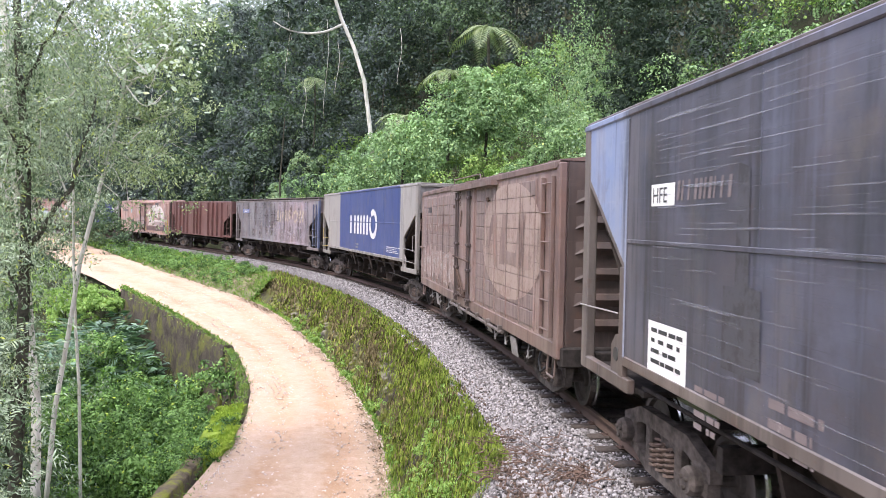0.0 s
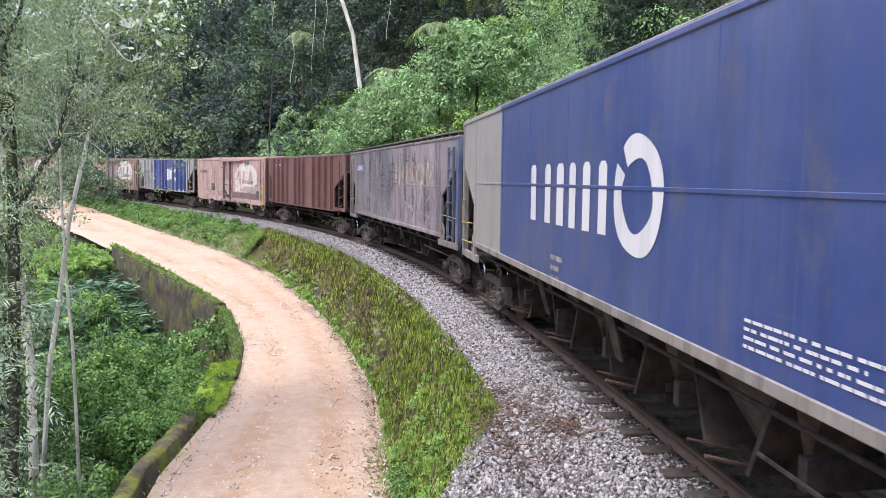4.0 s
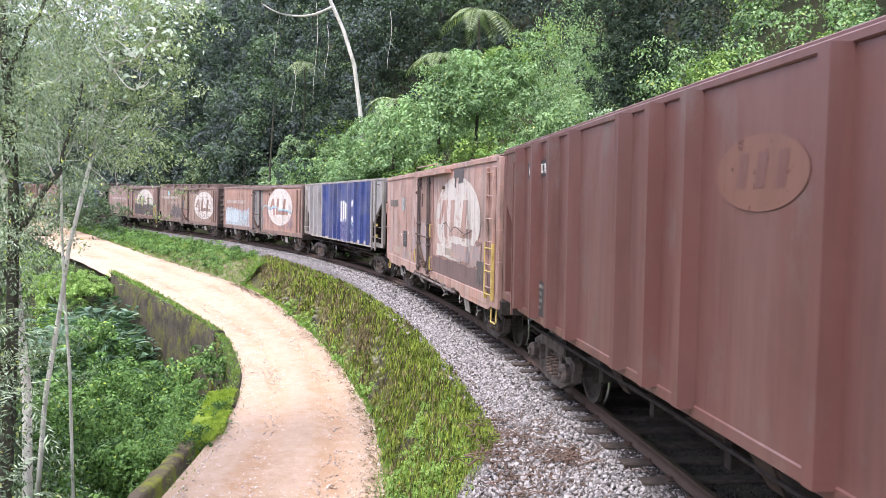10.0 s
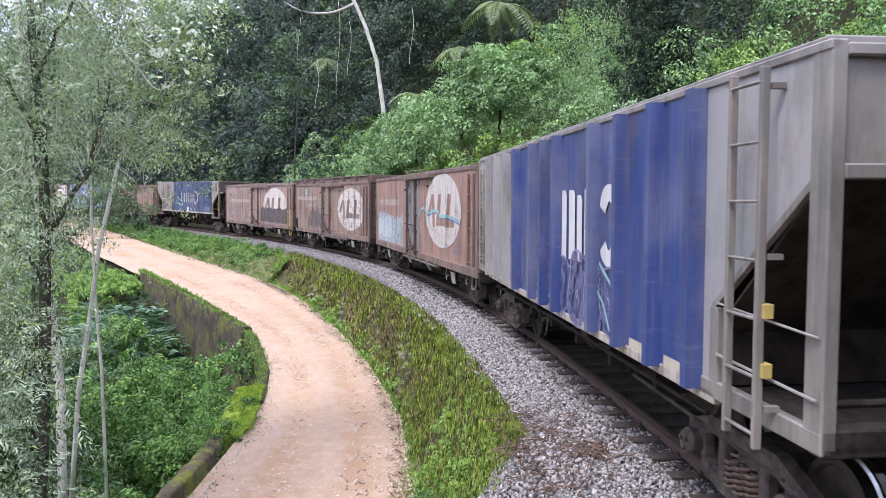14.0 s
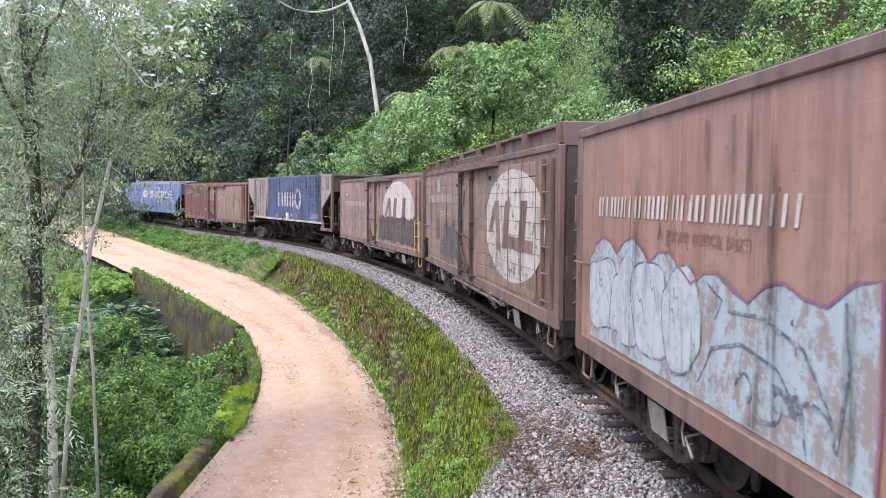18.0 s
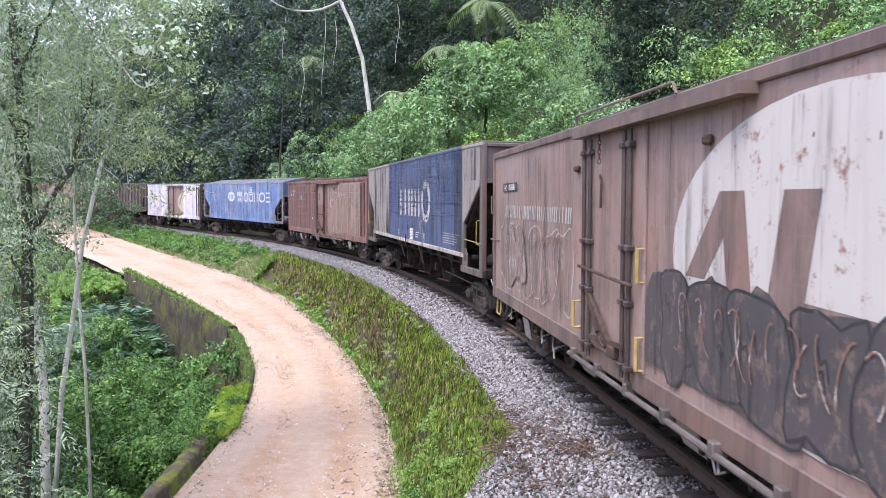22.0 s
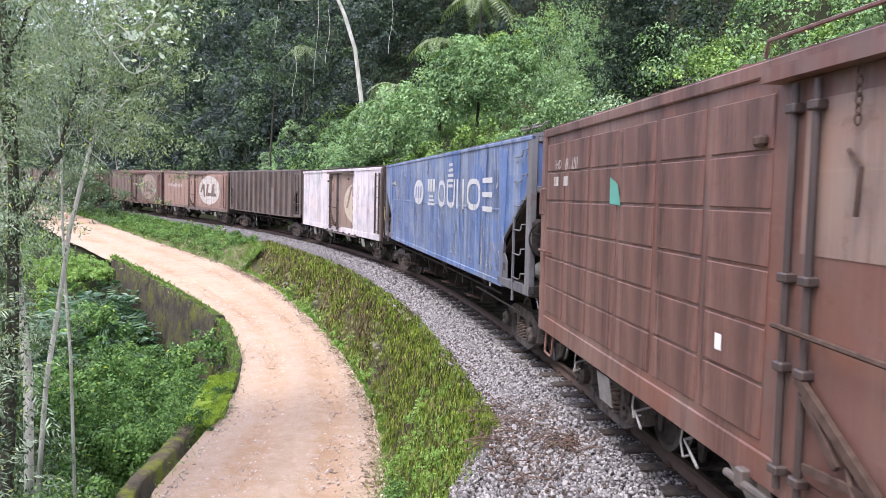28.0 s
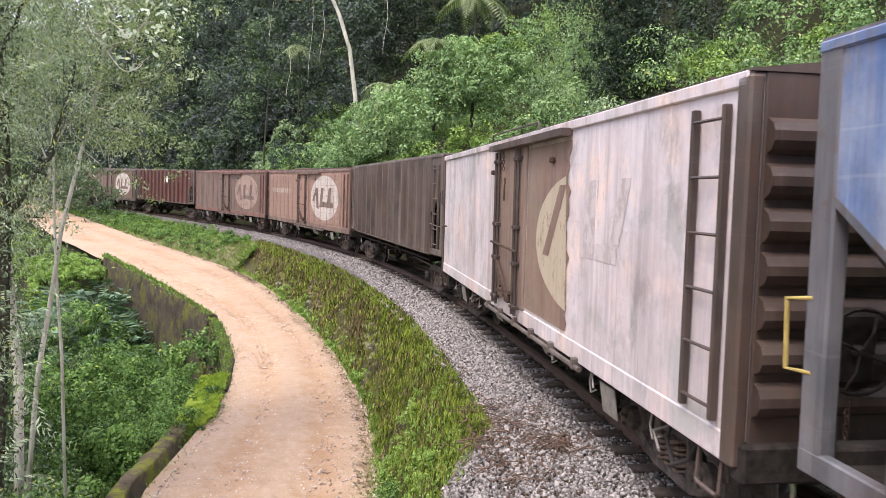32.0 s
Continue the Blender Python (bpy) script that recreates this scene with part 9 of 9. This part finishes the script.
litter = new("leaf_litter", leaf_mesh("leaf_litter", leaf_quads(at(sl, ol, zl), unit(np.array([0, 0, 1.0]) + rng.normal(0, 0.35, (n, 3))), rng.uniform(0.05, 0.14, n), rng, 0.45, 0.1), leaf_mat("dry_leaf", (0.12, 0.085, 0.055), (0.34, 0.27, 0.19), (0.42, 0.36, 0.26), 0.8, 0.1, 0.05, 1.5)))
tagged(litter, "dry brown leaf litter on the bank and along the road's edge", "leaf litter", kind="stuff")
weed = new("roadside_weeds", leaf_mesh("roadside_weeds", weeds, LEAF_GULLY))
tagged(weed, "broad-leaved weeds on the bank and by the wall", "weeds", kind="stuff")


def limb_path(a, b, bend, n=8, seed=0):
    r = np.random.default_rng(seed)
    a, b, bend = np.array(a, float), np.array(b, float), np.array(bend, float)
    t = np.linspace(0, 1, n)[:, None]
    p = a + (b - a) * t + bend * (t * (1 - t) * 4)
    p[1:-1] += r.normal(0, 0.02, (n - 2, 3))
    return [tuple(q) for q in p]


def tree(name, label, trunk, r0, r1, bark, limbs, crown, leaf, count, size, width=0.4, droop=0.5, seed=0, spread=1.0):
    """A tree: a tapered trunk through given places, limbs, and a loose crown of leaf sprays round the limbs' ends."""
    r = np.random.default_rng(seed)
    t = thing(name, label, "tree")
    part("trunk", Geo().tube(trunk, r0, 10, r1), bark, t, smooth=True)
    ends = []
    for k, (a, b, bend, rad) in enumerate(limbs):
        path = limb_path(a, b, bend, 9, seed + k)
        part("limb", Geo().tube(path, rad, 6, rad * 0.35), bark, t, smooth=True)
        ends += path[4:]
        twig = Geo()
        for q in path[3:]:
            for _ in range(3):
                v = Vector(r.normal(0, 1, 3)).normalized() * r.uniform(0.3, 0.8) * spread
                twig.tube([q, Vector(q) + v * 0.6 + Vector((0, 0, 0.05)), Vector(q) + v], 0.0045, 4, 0.002)
                ends.append(tuple(Vector(q) + v))
        part("twig_spray", twig, bark, t, kind="stuff")
    pts = np.array(ends + list(crown))
    tuft = r.integers(0, len(pts), max(12, count // 45))
    tuft = pts[tuft] + r.normal(0, 0.22 * spread, (len(tuft), 3))
    c = tuft[r.integers(0, len(tuft), count)]
    p = c + r.normal(0, 1, c.shape) * np.array([1, 1, 0.6]) * 0.085 * spread
    n = unit(np.array([0, 0, 0.8]) + r.normal(0, 0.5, p.shape))
    part("crown", leaf_mesh("crown", leaf_quads(p, n, size * r.uniform(0.6, 1.35, count), r, width, droop), leaf), None, t, kind="stuff")
    return t


# trees in the gully, between the camera and the road
tree("slender_tree", "slender tree with dark mossy trunk and fine drooping leaves", [(-6.2, 11.5, -6.5), (-6.18, 11.44, -1.7), (-6.1, 11.47, 0.75), (-6.09, 11.49, 2.5), (-6.1, 11.48, 3.8), (-6.2, 11.43, 5.05), (-6.3, 11.39, 7.5)], 0.11, 0.05, BARK,
     [((-6.1, 11.5, 2.3), (-5.25, 11.9, 4.75), (0.1, 0, -0.25), 0.05), ((-6.1, 11.48, 3.6), (-6.9, 11.0, 5.2), (0, 0, 0.2), 0.04), ((-6.15, 11.45, 4.6), (-5.4, 11.6, 6.2), (0, 0, 0.2), 0.035),
      ((-6.1, 11.48, 1.5), (-6.9, 11.2, 2.6), (0, 0, 0.2), 0.03), ((-6.15, 11.45, 0.0), (-7.0, 11.3, 0.7), (0, 0, 0.1), 0.03), ((-6.1, 11.5, 3.0), (-6.7, 11.9, 4.4), (0, 0, 0.2), 0.03)],
     [], LEAF_NEAR, 34000, 0.062, 0.28, 0.9, 3, 1.4)
tree("pale_barked_tree", "leaning tree with pale bark and light-catching leaves", [(-7.4, 14.2, -7.0), (-7.02, 14.38, -0.8), (-6.82, 14.47, 0.7), (-6.67, 14.54, 2.0), (-6.38, 14.67, 3.45), (-6.18, 14.76, 4.35), (-6.03, 14.82, 5.25), (-5.9, 14.86, 7.0)], 0.05, 0.03, PALE_BARK,
     [((-6.18, 14.76, 4.35), (-5.24, 15.12, 4.44), (0, 0, -0.42), 0.022), ((-6.1, 14.79, 5.0), (-5.15, 15.15, 5.06), (0, 0, -0.2), 0.022), ((-6.1, 14.8, 4.8), (-7.0, 14.5, 6.0), (0, 0, 0.2), 0.03),
      ((-6.0, 14.82, 5.3), (-5.1, 15.0, 6.1), (0, 0, 0.15), 0.028), ((-6.0, 14.82, 5.6), (-6.6, 14.4, 6.9), (0, 0, 0.1), 0.028), ((-5.95, 14.85, 6.0), (-5.2, 15.2, 6.9), (0, 0, 0.1), 0.025), ((-6.0, 14.8, 5.4), (-7.6, 14.6, 5.6), (0, 0, 0.25), 0.025)],
     [], LEAF_OLIVE, 15000, 0.074, 0.45, 0.6, 5, 1.35)
tree("pale_barked_sapling", "thin straight sapling with pale bark", [(-6.7, 15.1, -7.0), (-6.85, 15.0, -0.5), (-6.93, 14.98, 0.65), (-6.99, 14.95, 2.2), (-7.0, 14.94, 3.25), (-7.1, 14.9, 5.2)], 0.035, 0.02, PALE_BARK,
     [((-7.0, 14.94, 3.2), (-7.7, 14.7, 4.3), (0, 0, 0.15), 0.02), ((-7.0, 14.94, 3.6), (-6.5, 15.1, 4.6), (0, 0, 0.1), 0.02), ((-7.05, 14.9, 4.4), (-7.9, 14.9, 5.3), (0, 0, 0.1), 0.02)],
     [], LEAF_NEAR, 3200, 0.07, 0.4, 0.7, 8)
tree("lichened_tree", "old tree with white lichen patches on its bark", [(-6.8, 13.4, -7.0), (-6.84, 13.35, -0.5), (-6.93, 13.3, 0.66), (-7.0, 13.27, 1.67), (-7.1, 13.2, 2.7), (-7.3, 13.1, 5.0), (-7.4, 13.0, 7.5)], 0.09, 0.05, PALE_BARK,
     [((-7.1, 13.2, 2.7), (-7.9, 13.0, 4.0), (0, 0, 0.2), 0.04), ((-7.2, 13.15, 3.5), (-6.6, 13.4, 5.2), (0, 0, 0.2), 0.035), ((-7.3, 13.1, 4.6), (-8.1, 13.2, 6.2), (0, 0, 0.2), 0.035), ((-7.35, 13.1, 5.5), (-6.7, 13.2, 6.8), (0, 0, 0.2), 0.03), ((-7.0, 13.3, 1.2), (-7.8, 13.0, 1.8), (0, 0, 0.2), 0.03)],
     [], LEAF_NEAR, 24000, 0.058, 0.34, 0.7, 11, 1.5)
for k in range(12):
    r2 = np.random.default_rng(60 + k)
    d, a = r2.uniform(16, 30), radians(r2.uniform(29.0, 36))
    x, y = -d * math.sin(a), d * math.cos(a)
    z0 = float(ground_z(*along(np.array([x]), np.array([y])), np.array([x]), np.array([y]))[0])
    h = r2.uniform(7, 12) + 0.1 * d
    limbs = []
    for j in range(7):
        za = z0 + h * r2.uniform(0.3, 0.95)
        v = r2.normal(0, 1, 2) * 1.0
        limbs.append(((x, y, za), (x + v[0], y + v[1], za + r2.uniform(0.3, 1.5)), (0, 0, 0.2), 0.04))
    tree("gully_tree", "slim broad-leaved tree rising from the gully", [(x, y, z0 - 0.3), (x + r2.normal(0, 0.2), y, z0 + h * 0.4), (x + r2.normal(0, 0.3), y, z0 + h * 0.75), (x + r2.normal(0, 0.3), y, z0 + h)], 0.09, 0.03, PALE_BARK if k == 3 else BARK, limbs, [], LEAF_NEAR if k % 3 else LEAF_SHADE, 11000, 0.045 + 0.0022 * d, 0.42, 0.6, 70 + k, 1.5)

# leafy sprays of bamboo reaching up before the trees
n = 420
a = np.radians(27.0 + 11 * rng.uniform(0, 1, n) ** 0.9)
d = rng.uniform(8.5, 11.2, n)
base = np.stack([-d * np.sin(a), d * np.cos(a), -2.5 + 8.0 * rng.uniform(0, 1, n)], -1)
way = unit(rng.normal(0, 0.8, (n, 3)) * np.array([1, 1, 0.5]) + np.array([0, 0, 0.5]))
reach = new("bamboo_sprays", leaf_mesh("bamboo_sprays", sprays(base, way, rng.uniform(0.5, 1.2, n), 14, 0.11, rng, 0.18, 0.6, 0.7), LEAF_NEAR))
tagged(reach, "light leafy bamboo sprays before the gully trees", "bamboo", kind="stuff")
# leaves clinging to and hanging before the dark trunk
n = 2600
zt = rng.uniform(-4.5, 6.5, n)
turn_ = rng.uniform(0, 2 * math.pi, n)
rt = 0.12 + np.abs(rng.normal(0, 0.16, n)) * (0.7 + 0.6 * np.sin(zt * 2.3) ** 2)
p = np.stack([-6.13 + rt * np.cos(turn_), 11.44 + rt * np.sin(turn_), zt], -1)
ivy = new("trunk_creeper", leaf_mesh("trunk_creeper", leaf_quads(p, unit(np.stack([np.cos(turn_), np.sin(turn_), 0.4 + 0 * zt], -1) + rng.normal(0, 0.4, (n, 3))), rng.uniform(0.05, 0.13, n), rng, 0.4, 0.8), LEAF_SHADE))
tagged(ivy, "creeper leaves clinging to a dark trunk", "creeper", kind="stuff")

# fine-leaved bamboo filling the near bank below the trees
n = 380
a = np.radians(26.0 + 11 * rng.uniform(0, 1, n) ** 0.8)
d = rng.uniform(8.5, 13.5, n)
base = np.stack([-d * np.sin(a), d * np.cos(a), rng.uniform(-5.5, -1.6, n)], -1)
way = unit(rng.normal(0, 0.7, (n, 3)) * np.array([1, 1, 0.3]) + np.array([0, 0, 0.8]))
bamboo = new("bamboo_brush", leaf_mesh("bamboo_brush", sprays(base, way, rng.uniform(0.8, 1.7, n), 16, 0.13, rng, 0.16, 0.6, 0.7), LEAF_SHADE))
tagged(bamboo, "fine-leaved bamboo brush on the near bank, shade in its dark colour", "bamboo", kind="stuff")

# large pale leaves in the top of the leaning tree, brightened by colour as if lit
n = 620
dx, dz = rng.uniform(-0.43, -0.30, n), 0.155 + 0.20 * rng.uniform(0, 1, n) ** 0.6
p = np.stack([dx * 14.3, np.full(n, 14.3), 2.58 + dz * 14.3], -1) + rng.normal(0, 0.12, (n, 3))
crown_top = new("pale_leaf_tufts", leaf_mesh("pale_leaf_tufts", leaf_quads(p, unit(np.array([0.1, -0.5, 0.8]) + rng.normal(0, 0.5, p.shape)), rng.uniform(0.07, 0.17, n), rng, 0.55, 0.5), LEAF_PALE_LIT))
tagged(crown_top, "large pale leaves in the top of a tree, light put into their colour", "leaves", kind="stuff")

# bare pale twigs arching out of the crowns
g = Geo()
for k in range(70):
    a, d, z = radians(rng.uniform(19.5, 32)), rng.uniform(12.5, 16), rng.uniform(3.2, 6.6)
    p = Vector((-d * math.sin(a), d * math.cos(a), z))
    v = Vector((rng.uniform(-1, 1.0), rng.uniform(-0.3, 0.3), rng.uniform(-0.1, 0.5))) * rng.uniform(0.5, 1.4)
    g.tube([tuple(p + v * f + Vector((0, 0, -1)) * 0.45 * v.length * math.sin(math.pi * f) * rng.uniform(0.7, 1.1) * (1 if k % 2 else -0.6)) for f in np.linspace(0, 1, 7)], rng.uniform(0.006, 0.013), 5, 0.004)
tagged(new("pale_twigs", g.mesh("pale_twigs", PALE_BARK)), "thin pale bare twigs tangled among the roadside trees", "twigs", kind="stuff")

# a bare leaning pale trunk high on the slope
tree("leaning_tree", "tall leaning tree with a bare white trunk", [(-3.2, 47.9, 4.0), (-3.86, 47.84, 9.7), (-4.28, 47.81, 12.6), (-4.98, 47.74, 14.7), (-5.78, 47.65, 16.4), (-6.8, 47.5, 19.5), (-7.6, 47.3, 23)], 0.14, 0.10, PALE_BARK,
     [((-5.7, 47.66, 16.1), (-9.96, 46.96, 16.0), (0, 0, -0.7), 0.09), ((-6.2, 47.6, 17.8), (-9.0, 47.0, 19.5), (0, 0, -0.3), 0.07), ((-6.8, 47.5, 19.5), (-4.5, 47.5, 22), (0, 0, 0.3), 0.07)], [], LEAF_FOREST, 2500, 0.35, 0.45, 0.5, 31, 2.0)


FROND = leaf_mat("tree_fern_frond", (0.13, 0.18, 0.09), (0.26, 0.32, 0.17), (0.34, 0.34, 0.14))


def tree_fern(x, y, z0, h, fronds, length, seed, pale=FROND):
    """A tree fern: a dark shaggy trunk and arching fronds, each with its leaflets."""
    r = np.random.default_rng(seed)
    t = thing("tree_fern", "tree fern with arching light green fronds", "tree fern", "tree ferns on the slope")
    part("trunk", Geo().tube([(x, y, z0), (x + 0.1, y, z0 + h * 0.5), (x, y, z0 + h)], 0.07, 8, 0.06), BARK, t)
    for k in range(fronds):
        a = 2 * math.pi * k / fronds + r.uniform(-0.2, 0.2)
        L = length * r.uniform(0.8, 1.15)
        u = np.linspace(0, 1, 22)
        rad = L * u * (1 - 0.12 * u)
        zz = z0 + h + L * (r.uniform(0.25, 0.5) * u - r.uniform(0.8, 1.05) * u * u)
        c = np.stack([x + rad * math.cos(a), y + rad * math.sin(a), zz], -1)
        d = unit(np.gradient(c, axis=0))
        side = unit(np.cross(d, np.array([0, 0, 1.0])))
        q = []
        for sg in (1, -1):
            wl = L * 0.26 * np.sin(math.pi * np.clip(u * 0.93 + 0.06, 0, 1)) ** 0.7
            w = L / 22 * 0.8
            tip = c + sg * side * wl[:, None] + d * (wl * 0.35)[:, None] - np.array([0, 0, 1]) * (wl * 0.35)[:, None]
            m = (c + tip) / 2 + np.array([0, 0, 0.02])
            q.append(np.stack([c, m - d * w / 2, tip, m + d * w / 2], 1))
        q.append(np.stack([c[:-1] - side[:-1] * 0.012, c[:-1] + side[:-1] * 0.012, c[1:] + side[1:] * 0.012, c[1:] - side[1:] * 0.012], 1))
        part("frond", leaf_mesh("frond", q, pale), None, t)
    return t


for k, (x, y, z, h, L) in enumerate(((2.35, 32.0, 6.2, 5.4, 2.0), (0.75, 32.0, 6.0, 3.7, 1.8), (-9.6, 62.0, 10, 5.5, 2.4), (-1.2, 33.0, 5.0, 3.0, 1.7))):
    tree_fern(x, y, z, h, 7, L, 90 + k)

# taller bushes round the tree ferns and the foot of the leaning tree
spots = [(2.35, 31.0, 6.5, 2.7), (0.75, 31.2, 6.0, 1.5), (-1.2, 32.2, 5.0, 1.6), (1.6, 31.4, 6.3, 1.8), (-3.4, 46.8, 4.2, 4.1), (-4.3, 46.6, 4.0, 3.4), (-2.4, 47.0, 4.4, 4.1), (3.6, 31.5, 7.0, 2.4), (-1.2, 47.0, 5.0, 4.2), (0.6, 46, 6.0, 3.8), (2.0, 44.5, 7.0, 3.4)]
c = np.array([(x + rng.normal(0, 0.3), y + rng.normal(0, 0.3), z + h * f) for x, y, z, h in spots for f in (0.15, 0.5, 0.85)])
screen = new("tall_bushes", leaf_mesh("tall_bushes", bush_leaves(c, rng.uniform(0.8, 1.4, len(c)), rng, 20, 90, np.full(len(c), 0.135), flat=1.2, width=0.5), LEAF_SHRUB))
tagged(screen, "tall green bushes round the ferns on the slope", "shrubs", kind="stuff")

# a vine-hung tree standing dark in the break of the shrubs, with pale strands hanging at its edge
n = 60
ss, oo = rng.uniform(18.6, 21.4, n), -rng.uniform(6.6, 9.0, n)
base = on_ground(ss, oo)
base[:, 2] += rng.uniform(0.5, 11, n)
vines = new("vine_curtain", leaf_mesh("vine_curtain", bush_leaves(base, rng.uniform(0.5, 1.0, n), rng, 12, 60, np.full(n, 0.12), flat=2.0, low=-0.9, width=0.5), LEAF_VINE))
tagged(vines, "dark vine-hung trees on the cutting slope", "trees", kind="stuff")


def hanging(name, words, s0, s1, o0, o1, z0, z1, count, leaf, mat, per=34):
    ss, oo = rng.uniform(s0, s1, count), -rng.uniform(o0, o1, count)
    top = at(ss, oo)
    zt, ln = rng.uniform(z0, z1, count), rng.uniform(2.0, 6.0, count)
    f = np.tile(np.linspace(0, 1, per), (count, 1))
    p = np.repeat(top[:, None], per, 1) + rng.normal(0, 0.10, (count, per, 3))
    p[..., 2] = zt[:, None] - f * ln[:, None] + rng.normal(0, 0.05, f.shape)
    nn = unit(rng.normal(0, 0.6, (count * per, 3)) + np.array([-0.4, -0.7, 0.3]))
    tagged(new(name, leaf_mesh(name, leaf_quads(p.reshape(-1, 3), nn, leaf * rng.uniform(0.6, 1.3, count * per), rng, 0.45, 0.9), mat)), words, "vines", kind="stuff")


hanging("hanging_vines", "pale-leaved vines hanging down the dark trees", 18.0, 21.5, 5.8, 6.6, 6.0, 11.5, 6, 0.15, LEAF_MID, 20)
hanging("weeping_bamboo", "pale green weeping strands beside the dark trees", 22.0, 25.0, 6.5, 9.0, 7.5, 13.5, 110, 0.12, LEAF_SHRUB, 46)

# thin pale lianas hanging before the forest
g = Geo()
for x, y, za, zb in ((-6.6, 47.0, 16.2, 10.2), (-7.9, 47.0, 12.0, 9.4), (-5.9, 47.0, 14.8, 11.5), (-9.6, 50.0, 17.5, 13.0), (-2.0, 46.0, 15.5, 12.0)):
    g.tube([(x + 0.12 * math.sin(f * 5), y, za + (zb - za) * f) for f in np.linspace(0, 1, 9)], 0.015, 5, 0.010)
tagged(new("lianas", g.mesh("lianas", PALE_BARK)), "thin pale lianas hanging before the dark forest", "lianas", kind="stuff")

# brown bark, leaf and soil debris scattered over the ballast by the wall's end
n = 2000
ss = np.concatenate([rng.normal(2.3, 0.9, 1200), rng.uniform(0, 9, 800)])
oo = np.clip(np.concatenate([rng.normal(1.8, 0.3, 1200), 2.05 - np.abs(rng.normal(0, 0.25, 800))]), 0.95, 2.3)
debris = new("ballast_debris", stones("ballast_debris", at(ss, oo, bed_z(oo, ss) + rng.uniform(0.0, 0.035, n)), 0.010 + 0.04 * rng.uniform(0, 1, n) ** 2, _stone("brown_debris", (0.05, 0.036, 0.028), (0.15, 0.105, 0.08), (0.09, 0.062, 0.05)), rng, 0.5))
tagged(debris, "brown bark and soil debris on the ballast", "debris", kind="stuff")

# dead twigs and roots lying on the spilled ballast
g = Geo()
for cs, co, spread, count in ((2.0, 1.40, 0.13, 90), (3.1, 1.75, 0.2, 50), (2.6, 2.0, 0.35, 40), (1.6, 1.9, 0.3, 30), (3.9, 2.0, 0.2, 40)):
    for k in range(count):
        s, o = cs + rng.normal(0, spread), co + rng.normal(0, spread)
        p = Vector(at(s, o, float(bed_z(o, s)) + rng.uniform(0.0, 0.07)))
        a, L = rng.uniform(0, 6.28), rng.uniform(0.12, 0.5)
        v = Vector((math.cos(a), math.sin(a), rng.uniform(-0.1, 0.3))) * L
        g.tube([p, p + v * 0.5 + Vector(rng.normal(0, 0.05, 3)), p + v], rng.uniform(0.004, 0.012), 5, 0.003)
twigs = new("dead_twigs", g.mesh("dead_twigs", DEAD_WOOD))
tagged(twigs, "heap of dead brown twigs and roots on the ballast", "twigs", kind="stuff")


# ---- movement ----
def motions():
    times = [t * 0.5 for t in range(65)]
    for w, middle, _, pivot, bogies in WAGONS:
        walk(w, [(t, wagon_pose(middle, pivot, t)) for t in times])
        for b in bogies:
            x = b.matrix_basis.translation.x
            rows = []
            for t in times[::2]:
                s = middle - np.interp(t, RUN_T, RUN_S)
                turn = np.interp(s + x, LINE_S, LINE_H) - (np.interp(s + pivot, LINE_S, LINE_H) + np.interp(s - pivot, LINE_S, LINE_H)) / 2
                rows.append((t, Matrix.Translation((x, 0, 0)) @ Matrix.Rotation(float(turn), 4, "Z")))
            walk(b, rows)
    # all wheels roll alike: one action for each axle of a bogie, shared along the train
    shared = {}
    for _, _, _, _, bogies in WAGONS:
        for b in bogies:
            for axle in b.children:
                if axle.name.split(".")[0] != "wheelset":
                    continue
                place = axle.matrix_basis.translation.copy()
                key = place.x > 0
                if key not in shared:
                    walk(axle, [(t / 10, Matrix.Translation(place) @ Matrix.Rotation(-float(np.interp(t / 10, RUN_T, RUN_S)) / 0.425, 4, "Y")) for t in range(321)])
                    shared[key] = axle.animation_data
                else:
                    axle.rotation_mode = "QUATERNION"
                    keys = axle.animation_data_create()
                    keys.action = shared[key].action
                    keys.action_slot = shared[key].action_slot


motions()
